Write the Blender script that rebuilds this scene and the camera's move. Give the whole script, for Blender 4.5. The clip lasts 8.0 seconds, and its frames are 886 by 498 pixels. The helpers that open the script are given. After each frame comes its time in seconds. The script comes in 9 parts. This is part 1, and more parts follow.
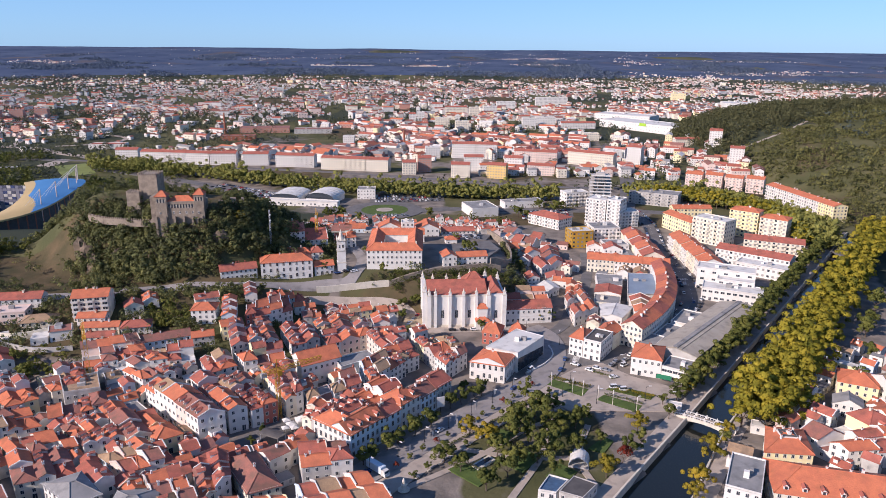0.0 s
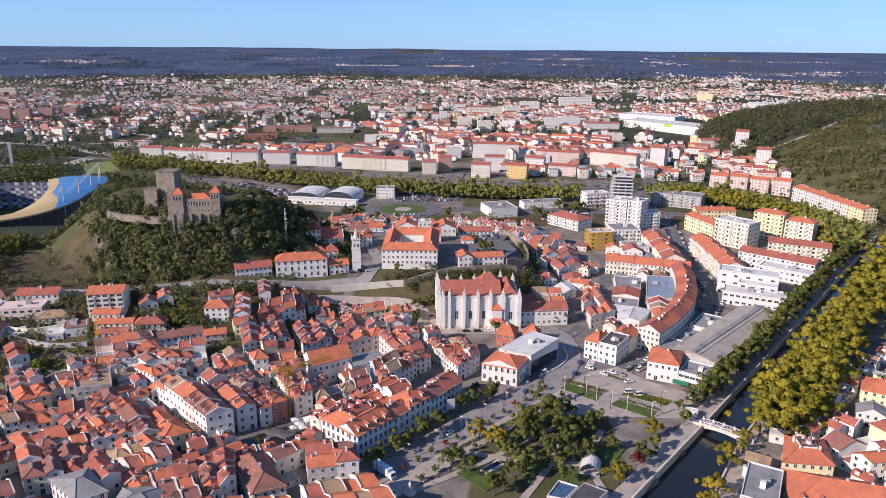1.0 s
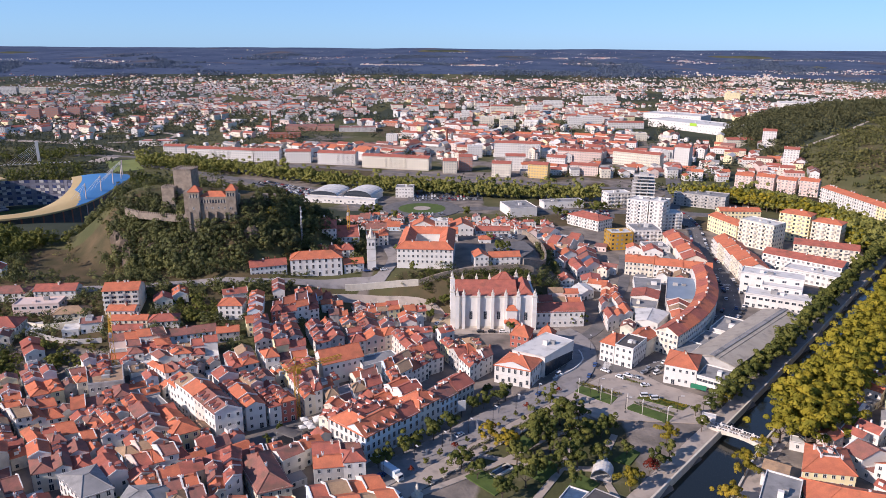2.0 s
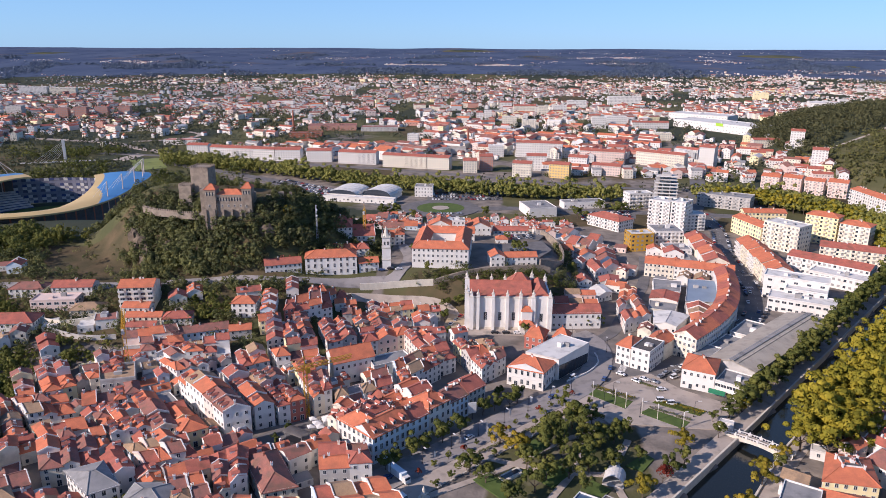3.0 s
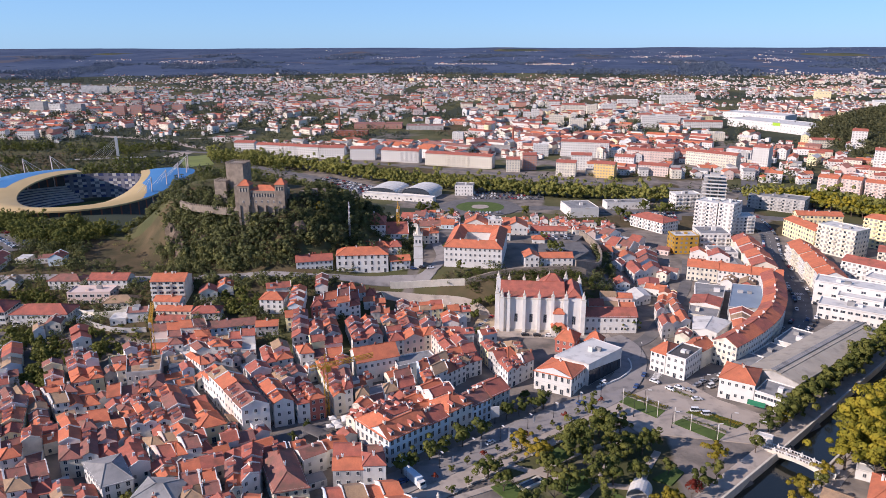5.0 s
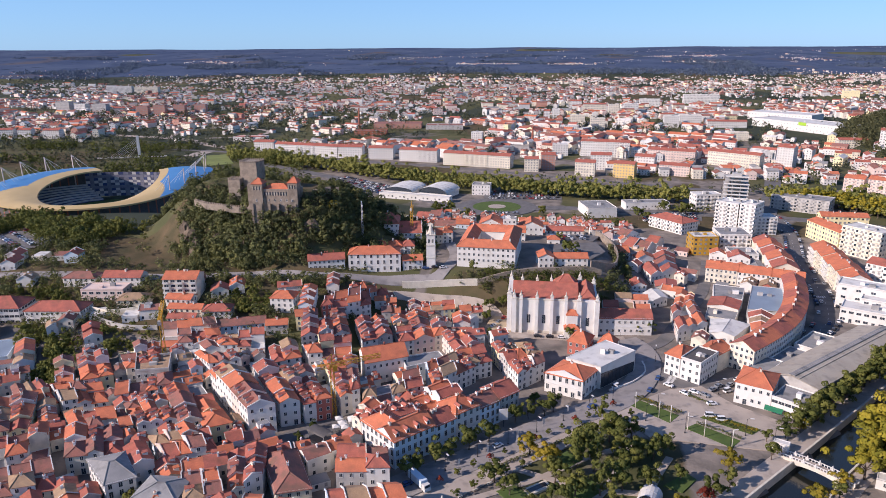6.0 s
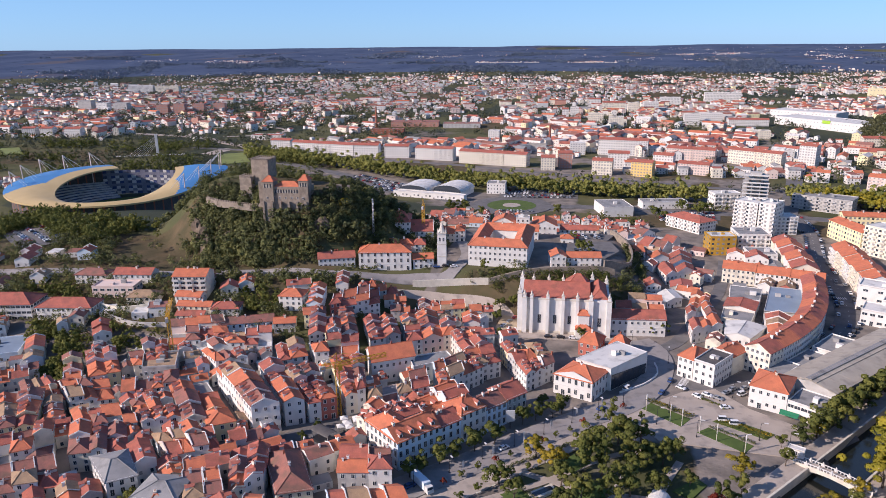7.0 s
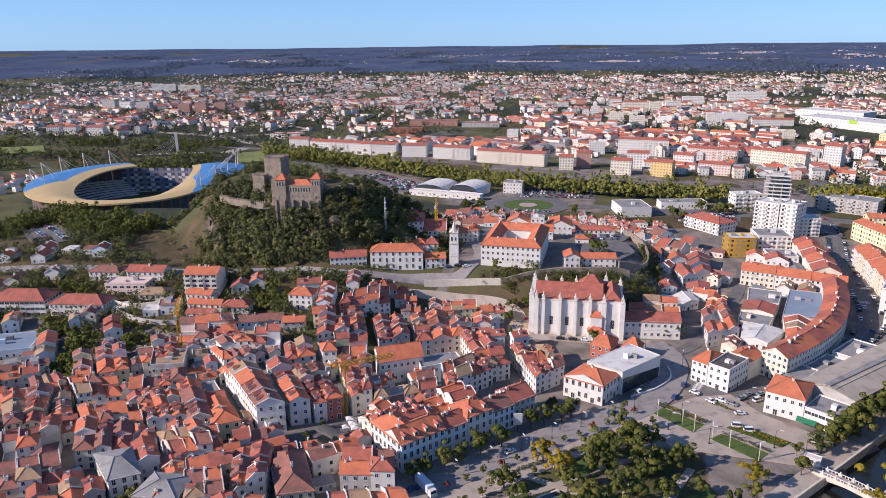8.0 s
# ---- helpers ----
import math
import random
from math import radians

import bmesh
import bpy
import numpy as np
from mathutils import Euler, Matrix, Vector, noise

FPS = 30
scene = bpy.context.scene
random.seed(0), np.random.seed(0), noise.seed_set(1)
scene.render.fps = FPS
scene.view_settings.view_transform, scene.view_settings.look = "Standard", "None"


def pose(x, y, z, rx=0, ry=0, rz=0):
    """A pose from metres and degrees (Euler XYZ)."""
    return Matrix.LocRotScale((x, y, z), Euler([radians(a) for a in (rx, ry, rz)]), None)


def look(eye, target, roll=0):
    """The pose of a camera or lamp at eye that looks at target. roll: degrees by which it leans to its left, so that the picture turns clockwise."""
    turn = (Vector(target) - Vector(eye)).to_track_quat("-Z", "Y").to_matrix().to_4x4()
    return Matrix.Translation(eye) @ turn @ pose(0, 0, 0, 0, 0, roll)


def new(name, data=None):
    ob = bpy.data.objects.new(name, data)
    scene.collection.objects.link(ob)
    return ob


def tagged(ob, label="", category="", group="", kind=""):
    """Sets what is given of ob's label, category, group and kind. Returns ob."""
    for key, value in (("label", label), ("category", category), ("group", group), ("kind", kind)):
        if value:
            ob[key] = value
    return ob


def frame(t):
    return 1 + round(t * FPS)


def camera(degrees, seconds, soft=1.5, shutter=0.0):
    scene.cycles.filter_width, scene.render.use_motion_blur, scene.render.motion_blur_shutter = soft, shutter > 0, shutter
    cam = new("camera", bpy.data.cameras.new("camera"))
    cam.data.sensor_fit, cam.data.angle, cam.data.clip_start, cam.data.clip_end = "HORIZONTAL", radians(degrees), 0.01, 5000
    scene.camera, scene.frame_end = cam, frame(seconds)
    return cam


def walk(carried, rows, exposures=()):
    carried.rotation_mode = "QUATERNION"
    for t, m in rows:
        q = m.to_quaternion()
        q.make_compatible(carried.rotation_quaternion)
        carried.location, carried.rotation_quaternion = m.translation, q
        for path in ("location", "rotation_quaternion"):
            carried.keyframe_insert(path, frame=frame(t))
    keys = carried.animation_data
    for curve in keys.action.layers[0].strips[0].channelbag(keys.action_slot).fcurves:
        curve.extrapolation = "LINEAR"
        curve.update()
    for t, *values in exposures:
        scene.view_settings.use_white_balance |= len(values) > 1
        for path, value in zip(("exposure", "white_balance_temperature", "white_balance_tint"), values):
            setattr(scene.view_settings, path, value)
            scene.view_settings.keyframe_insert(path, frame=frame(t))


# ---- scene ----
cam = camera(65.0, 8.0, soft=0.5)
PATH = [
    (0, (8.311, -5.748, 150.241), (8.29, -3.829, 149.678), 0.5),
    (0.5, (10.742, -3.844, 149.734), (10.686, -1.926, 149.17), 0.5),
    (1, (13.221, -1.864, 149.133), (13.132, 0.053, 148.57), 0.5),
    (1.5, (15.652, 0.178, 148.564), (15.529, 2.093, 148.0), 0.4),
    (3, (22.683, 6.567, 146.369), (22.457, 8.472, 145.805), 0.2),
    (3.5, (25.034, 8.606, 145.773), (24.775, 10.507, 145.209), 0.1),
    (4, (27.331, 10.735, 145.095), (27.037, 12.631, 144.531), 0.1),
    (4.5, (29.453, 12.947, 144.455), (29.121, 14.837, 143.89), -0.0),
    (6, (35.907, 20.034, 142.19), (35.479, 21.905, 141.626), -0.3),
    (6.5, (37.935, 22.434, 141.454), (37.478, 24.298, 140.889), -0.4),
    (7, (39.816, 24.893, 140.778), (39.334, 26.749, 140.212), -0.5),
    (7.5, (41.703, 27.279, 140.173), (41.194, 29.129, 139.607), -0.6),
    (8, (43.663, 29.698, 139.697), (43.123, 31.539, 139.13), -0.6),
]
walk(cam, [(t, look(eye, target, roll)) for t, eye, target, roll in PATH], [(0, 0.29, 5900, 24), (8, 0.29, 5900, 24)])

# ---- world, sun, exposure ----
SUN_AZ, SUN_EL = 236.0, 28.5
world = bpy.data.worlds.new("sky")
scene.world = world
world.use_nodes = True
sky = world.node_tree.nodes.new("ShaderNodeTexSky")
sky.sky_type, sky.sun_disc = "NISHITA", False
sky.sun_elevation, sky.sun_rotation = radians(SUN_EL), radians(SUN_AZ)
sky.altitude, sky.air_density, sky.dust_density, sky.ozone_density = 600, 0.7, 0.3, 6.0
bg = world.node_tree.nodes["Background"]
even = world.node_tree.nodes.new("ShaderNodeMix")
even.data_type = "RGBA"
even.inputs[7].default_value = (1.72, 3.3, 4.35, 1)
way = world.node_tree.nodes.new("ShaderNodeTexCoord")
axes = world.node_tree.nodes.new("ShaderNodeSeparateXYZ")
fade = world.node_tree.nodes.new("ShaderNodeMapRange")
fade.inputs[1].default_value, fade.inputs[2].default_value, fade.inputs[3].default_value, fade.inputs[4].default_value = 0.0, 0.7, 0.7, 0.05
world.node_tree.links.new(way.outputs["Generated"], axes.inputs[0])
world.node_tree.links.new(axes.outputs[2], fade.inputs[0])
world.node_tree.links.new(fade.outputs[0], even.inputs[0])
world.node_tree.links.new(sky.outputs[0], even.inputs[6])
world.node_tree.links.new(even.outputs[2], bg.inputs[0])
bg.inputs[1].default_value = 0.135
sun = new("sun", bpy.data.lights.new("sun", "SUN"))
sun.data.energy, sun.data.angle, sun.data.color = 5.0, radians(0.5), (1.0, 0.86, 0.67)
_az, _el = radians(SUN_AZ), radians(SUN_EL)
sun.matrix_world = look((900 * math.sin(_az) * math.cos(_el), 900 * math.cos(_az) * math.cos(_el), 900 * math.sin(_el)), (0, 0, 0))

rng = np.random.default_rng(7)
rnd = random.Random(11)


# ---- materials ----
def lin(r, g, b):
    return tuple(((c / 255) / 12.92 if c <= 10 else ((c / 255 + 0.055) / 1.055) ** 2.4) for c in (r, g, b)) + (1.0,)


def surface(name, c1, c2, scale=0.4, rough=0.85, fine=6.0, bump=0.3, vary=0.12, metal=0.0, island=False, stain=None):
    """Two scales of noise between two colours, a per-object shift of brightness and a fine relief."""
    m = bpy.data.materials.new(name)
    m.use_nodes = True
    n, l = m.node_tree.nodes, m.node_tree.links
    p = n["Principled BSDF"]
    p.inputs["Roughness"].default_value, p.inputs["Metallic"].default_value = rough, metal
    p.inputs["Specular IOR Level"].default_value = 0.3
    geo = n.new("ShaderNodeNewGeometry")
    big, small = n.new("ShaderNodeTexNoise"), n.new("ShaderNodeTexNoise")
    big.inputs["Scale"].default_value, big.inputs["Detail"].default_value = scale, 4
    small.inputs["Scale"].default_value, small.inputs["Detail"].default_value = fine, 3
    for k in (big, small):
        l.new(geo.outputs["Position"], k.inputs["Vector"])
    ramp = n.new("ShaderNodeMapRange")
    ramp.inputs[1].default_value, ramp.inputs[2].default_value = 0.32, 0.68
    l.new(big.outputs[0], ramp.inputs[0])
    mix = n.new("ShaderNodeMix")
    mix.data_type = "RGBA"
    mix.inputs[6].default_value, mix.inputs[7].default_value = c1, c2
    source = n.new("ShaderNodeObjectInfo").outputs["Random"] if not island else geo.outputs["Random Per Island"]
    blend = n.new("ShaderNodeMath")
    blend.operation = "MULTIPLY_ADD"
    blend.inputs[1].default_value, blend.inputs[2].default_value = 0.55, -0.15
    add = n.new("ShaderNodeMath")
    add.operation = "MULTIPLY_ADD"
    add.use_clamp = True
    add.inputs[1].default_value = 0.75
    l.new(ramp.outputs[0], add.inputs[0])
    l.new(source, blend.inputs[0])
    l.new(blend.outputs[0], add.inputs[2])
    l.new(add.outputs[0], mix.inputs[0])
    hsv = n.new("ShaderNodeHueSaturation")
    val = n.new("ShaderNodeMath")
    val.operation = "MULTIPLY_ADD"
    val.inputs[1].default_value, val.inputs[2].default_value = 2 * vary, 1 - vary
    mixr = n.new("ShaderNodeMath")
    mixr.operation = "MULTIPLY_ADD"
    mixr.inputs[1].default_value = 0.6
    l.new(small.outputs[0], mixr.inputs[0])
    half = n.new("ShaderNodeMath")
    half.operation = "MULTIPLY"
    half.inputs[1].default_value = 0.7
    l.new(source, half.inputs[0])
    l.new(half.outputs[0], mixr.inputs[2])
    l.new(mixr.outputs[0], val.inputs[0])
    l.new(val.outputs[0], hsv.inputs["Value"])
    l.new(mix.outputs[2], hsv.inputs["Color"])
    last = hsv.outputs[0]
    if stain:
        st = n.new("ShaderNodeTexNoise")
        st.inputs["Scale"].default_value, st.inputs["Detail"].default_value = 0.22, 6
        l.new(geo.outputs["Position"], st.inputs["Vector"])
        sr = n.new("ShaderNodeMapRange")
        sr.inputs[1].default_value, sr.inputs[2].default_value, sr.inputs[4].default_value = 0.52, 0.72, 0.75
        l.new(st.outputs[0], sr.inputs[0])
        sx = n.new("ShaderNodeMix")
        sx.data_type = "RGBA"
        sx.inputs[7].default_value = stain
        l.new(sr.outputs[0], sx.inputs[0])
        l.new(last, sx.inputs[6])
        last = sx.outputs[2]
    l.new(last, p.inputs["Base Color"])
    if bump:
        b = n.new("ShaderNodeBump")
        b.inputs["Strength"].default_value, b.inputs["Distance"].default_value = bump, 0.15
        l.new(small.outputs[0], b.inputs["Height"])
        l.new(b.outputs[0], p.inputs["Normal"])
    return m


def glassy(name, col, rough=0.12):
    m = surface(name, col, tuple(c * 0.6 for c in col[:3]) + (1,), 0.8, rough, 3.0, 0.05, 0.3)
    m.node_tree.nodes["Principled BSDF"].inputs["Specular IOR Level"].default_value = 0.6
    return m


def leaves(name, c1, c2, c3):
    """Foliage: colour by clump, shifted tree by tree, with some light let through."""
    m = bpy.data.materials.new(name)
    m.use_nodes = True
    n, l = m.node_tree.nodes, m.node_tree.links
    p = n["Principled BSDF"]
    p.inputs["Roughness"].default_value = 0.75
    p.inputs["Specular IOR Level"].default_value = 0.15
    geo, info = n.new("ShaderNodeNewGeometry"), n.new("ShaderNodeObjectInfo")
    total = None
    for source, gain in (("clump", 1.7), ("stand", 0.6), ("leaf", 0.2), ("tree", 0.28)):
        if source in ("clump", "stand"):
            noi = n.new("ShaderNodeTexNoise")
            noi.inputs["Scale"].default_value, noi.inputs["Detail"].default_value = (0.17, 2) if source == "clump" else (0.022, 3)
            l.new(geo.outputs["Position"], noi.inputs["Vector"])
            value = noi.outputs[0]
        else:
            value = geo.outputs["Random Per Island"] if source == "leaf" else info.outputs["Random"]
        a = n.new("ShaderNodeMath")
        a.operation = "MULTIPLY_ADD"
        a.inputs[1].default_value, a.inputs[2].default_value = gain, -0.89
        l.new(value, a.inputs[0])
        if total is not None:
            l.new(total, a.inputs[2])
        total = a.outputs[0]
    ramp = n.new("ShaderNodeValToRGB")
    ramp.color_ramp.elements[0].color, ramp.color_ramp.elements[1].color = c1, c3
    ramp.color_ramp.elements[0].position, ramp.color_ramp.elements[1].position = 0.1, 0.95
    ramp.color_ramp.elements.new(0.5).color = c2
    l.new(total, ramp.inputs[0])
    l.new(ramp.outputs[0], p.inputs["Base Color"])
    tr, mx = n.new("ShaderNodeBsdfTranslucent"), n.new("ShaderNodeMixShader")
    l.new(ramp.outputs[0], tr.inputs[0])
    mx.inputs[0].default_value = 0.2
    l.new(p.outputs[0], mx.inputs[1])
    l.new(tr.outputs[0], mx.inputs[2])
    l.new(mx.outputs[0], n["Material Output"].inputs[0])
    return m


WHITE = surface("white_render", (0.7, 0.675, 0.635, 1), (0.62, 0.595, 0.555, 1), 0.25, 0.9, 2.5, 0.15, 0.08, stain=(0.56, 0.53, 0.48, 1))
CREAM = surface("cream_render", (0.74, 0.68, 0.55, 1), (0.64, 0.58, 0.47, 1), 0.25, 0.9, 2.5, 0.15, 0.1, stain=(0.4, 0.36, 0.3, 1))
PINK = surface("pink_render", (0.72, 0.57, 0.5, 1), (0.62, 0.49, 0.43, 1), 0.25, 0.9, 2.5, 0.15, 0.1)
OCHRE = surface("ochre_render", (0.72, 0.52, 0.2, 1), (0.62, 0.43, 0.16, 1), 0.25, 0.9, 2.5, 0.15, 0.1)
PALEBLUE = surface("pale_blue_render", (0.6, 0.68, 0.74, 1), (0.52, 0.6, 0.66, 1), 0.25, 0.9, 2.5, 0.15, 0.08)
GREYWALL = surface("grey_render", (0.5, 0.48, 0.45, 1), (0.38, 0.36, 0.34, 1), 0.3, 0.9, 2.5, 0.15, 0.12, stain=(0.25, 0.24, 0.22, 1))
REDWALL = surface("red_render", (0.45, 0.14, 0.1, 1), (0.36, 0.12, 0.09, 1), 0.3, 0.9, 2.5, 0.15, 0.1)
YELLOW = surface("yellow_render", (0.8, 0.7, 0.42, 1), (0.72, 0.62, 0.37, 1), 0.25, 0.9, 2.5, 0.1, 0.08)
TILE = surface("terracotta_tiles", (0.42, 0.128, 0.083, 1), (0.26, 0.088, 0.066, 1), 0.35, 0.85, 1.9, 0.8, 0.36, island=True, stain=(0.19, 0.09, 0.06, 1))
TILE_NEW = surface("new_orange_tiles", (0.54, 0.172, 0.082, 1), (0.4, 0.125, 0.068, 1), 0.35, 0.85, 1.9, 0.7, 0.28, island=True, stain=(0.35, 0.13, 0.07, 1))
TILE_OLD = surface("weathered_brown_tiles", (0.3, 0.12, 0.088, 1), (0.19, 0.095, 0.078, 1), 0.4, 0.9, 1.9, 0.8, 0.36, island=True, stain=(0.13, 0.1, 0.07, 1))
TILE_TAN = surface("lichened_tan_tiles", (0.36, 0.24, 0.14, 1), (0.25, 0.17, 0.11, 1), 0.4, 0.9, 1.9, 0.8, 0.34, island=True, stain=(0.16, 0.12, 0.09, 1))
FLAT_GREY = surface("grey_roofing", (0.3, 0.29, 0.28, 1), (0.2, 0.2, 0.2, 1), 0.2, 0.9, 3.0, 0.2, 0.15, stain=(0.13, 0.13, 0.13, 1))
FLAT_WHITE = surface("white_roofing", (0.66, 0.64, 0.6, 1), (0.56, 0.545, 0.51, 1), 0.12, 0.8, 2.0, 0.1, 0.06, stain=(0.32, 0.31, 0.29, 1))
DARKROOF = surface("dark_slate", (0.11, 0.1, 0.095, 1), (0.07, 0.065, 0.063, 1), 0.4, 0.7, 4.0, 0.3, 0.15)
BLUESHEET = surface("blue_grey_sheet", (0.24, 0.3, 0.37, 1), (0.19, 0.24, 0.3, 1), 0.12, 0.6, 1.5, 0.1, 0.1)
SHEETROOF = surface("grey_sheet_roof", (0.42, 0.37, 0.3, 1), (0.33, 0.29, 0.235, 1), 0.15, 0.7, 3.0, 0.2, 0.1, stain=(0.22, 0.2, 0.17, 1))
GLASS = glassy("window_glass", (0.05, 0.06, 0.075, 1))
SHUTTER = glassy("shuttered_glass", (0.32, 0.31, 0.3, 1), 0.45)
BLUEGLASS = glassy("blue_glass", (0.08, 0.14, 0.24, 1))
FRAMEWHITE = surface("white_frame", (0.64, 0.62, 0.59, 1), (0.56, 0.545, 0.515, 1), 1.0, 0.6, 5.0, 0.05, 0.08)
STONE = surface("castle_stone", (0.31, 0.255, 0.2, 1), (0.2, 0.165, 0.13, 1), 0.5, 0.95, 2.2, 1.0, 0.25, stain=(0.15, 0.125, 0.1, 1))
LIMESTONE = surface("limestone", (0.62, 0.57, 0.48, 1), (0.48, 0.44, 0.37, 1), 0.5, 0.9, 3.0, 0.4, 0.12)
ASPHALT = surface("asphalt", (0.17, 0.16, 0.155, 1), (0.115, 0.11, 0.108, 1), 0.15, 0.9, 4.0, 0.2, 0.15, stain=(0.1, 0.095, 0.09, 1))
COBBLE = surface("grey_cobbles", (0.31, 0.285, 0.27, 1), (0.23, 0.213, 0.203, 1), 0.12, 0.9, 3.0, 0.3, 0.15, stain=(0.15, 0.14, 0.135, 1))
PAVING = surface("pale_stone_paving", (0.43, 0.365, 0.305, 1), (0.33, 0.28, 0.235, 1), 0.12, 0.9, 3.0, 0.2, 0.12, stain=(0.2, 0.18, 0.16, 1))
LAWN = surface("lawn", (0.09, 0.13, 0.03, 1), (0.055, 0.085, 0.02, 1), 0.2, 0.95, 5.0, 0.5, 0.2)
MEADOW = surface("meadow", (0.2, 0.23, 0.07, 1), (0.14, 0.165, 0.05, 1), 0.05, 0.95, 3.0, 0.4, 0.2)
WOODPOST = surface("dark_metal", (0.06, 0.06, 0.065, 1), (0.04, 0.04, 0.045, 1), 1.0, 0.5, 4.0, 0.0, 0.1, metal=0.6)
STEEL = surface("pale_steel", (0.55, 0.56, 0.58, 1), (0.45, 0.46, 0.48, 1), 1.0, 0.45, 4.0, 0.0, 0.1, metal=0.5)
CRANEPAINT = surface("crane_yellow_paint", (0.6, 0.34, 0.03, 1), (0.5, 0.28, 0.03, 1), 1.0, 0.5, 4.0, 0.0, 0.1)
BARK = surface("bark", (0.13, 0.1, 0.075, 1), (0.08, 0.06, 0.045, 1), 1.5, 0.95, 6.0, 0.8, 0.2)
ROOFBLUE = surface("blue_roof_sheet", (0.08, 0.23, 0.46, 1), (0.065, 0.2, 0.41, 1), 0.1, 0.5, 1.0, 0.1, 0.06)
ROOFSAND = surface("sand_roof_sheet", (0.52, 0.39, 0.19, 1), (0.46, 0.34, 0.165, 1), 0.1, 0.6, 1.0, 0.1, 0.06)
BRICKPINK = surface("pinkish_brick", (0.48, 0.25, 0.19, 1), (0.38, 0.2, 0.155, 1), 0.3, 0.9, 3.0, 0.2, 0.1)
BRICKRED = surface("red_brick", (0.33, 0.12, 0.075, 1), (0.25, 0.1, 0.065, 1), 0.5, 0.9, 4.0, 0.3, 0.12)
GOLD = surface("gold_cladding", (0.62, 0.36, 0.05, 1), (0.5, 0.29, 0.05, 1), 0.3, 0.35, 2.0, 0.05, 0.08, metal=0.3)
AWNING = surface("green_awning", (0.03, 0.2, 0.1, 1), (0.025, 0.16, 0.08, 1), 0.5, 0.8, 4.0, 0.1, 0.1)
SIGNRED = surface("red_banner", (0.5, 0.03, 0.04, 1), (0.42, 0.03, 0.04, 1), 0.5, 0.7, 3.0, 0.05, 0.05)
LEAF_PLANE = leaves("plane_tree_leaves", (0.13, 0.13, 0.016, 1), (0.26, 0.225, 0.022, 1), (0.4, 0.315, 0.032, 1))
LEAF_AVENUE = leaves("avenue_leaves", (0.17, 0.175, 0.045, 1), (0.24, 0.24, 0.06, 1), (0.35, 0.32, 0.085, 1))
LEAF_GREEN = leaves("garden_leaves", (0.055, 0.07, 0.018, 1), (0.11, 0.122, 0.028, 1), (0.2, 0.195, 0.045, 1))
LEAF_YELLOW = leaves("autumn_leaves", (0.12, 0.11, 0.012, 1), (0.24, 0.19, 0.02, 1), (0.4, 0.28, 0.03, 1))
LEAF_DARK = leaves("hill_wood_leaves", (0.062, 0.07, 0.034, 1), (0.135, 0.145, 0.054, 1), (0.25, 0.24, 0.08, 1))
LEAF_PINE = leaves("pine_needles", (0.05, 0.056, 0.03, 1), (0.085, 0.09, 0.042, 1), (0.135, 0.128, 0.055, 1))
LEAF_SCRUB = leaves("hill_scrub_leaves", (0.062, 0.068, 0.028, 1), (0.11, 0.112, 0.04, 1), (0.19, 0.175, 0.06, 1))
LEAF_SUBURB = leaves("suburb_leaves", (0.05, 0.06, 0.04, 1), (0.085, 0.095, 0.055, 1), (0.13, 0.132, 0.07, 1))
# green shifted towards grey-blue, some haze put into the leaf colour
LEAF_FAR = leaves("haze_greyed_woods", (0.055, 0.07, 0.06, 1), (0.075, 0.092, 0.075, 1), (0.1, 0.115, 0.085, 1))
# leaf colours of the far plain, blue haze painted into them
LEAF_HAZE = leaves("haze_tinted_woods", (0.085, 0.115, 0.165, 1), (0.1, 0.13, 0.18, 1), (0.115, 0.145, 0.19, 1))
LEAF_RED = leaves("red_leaves", (0.12, 0.02, 0.012, 1), (0.2, 0.035, 0.02, 1), (0.28, 0.06, 0.03, 1))


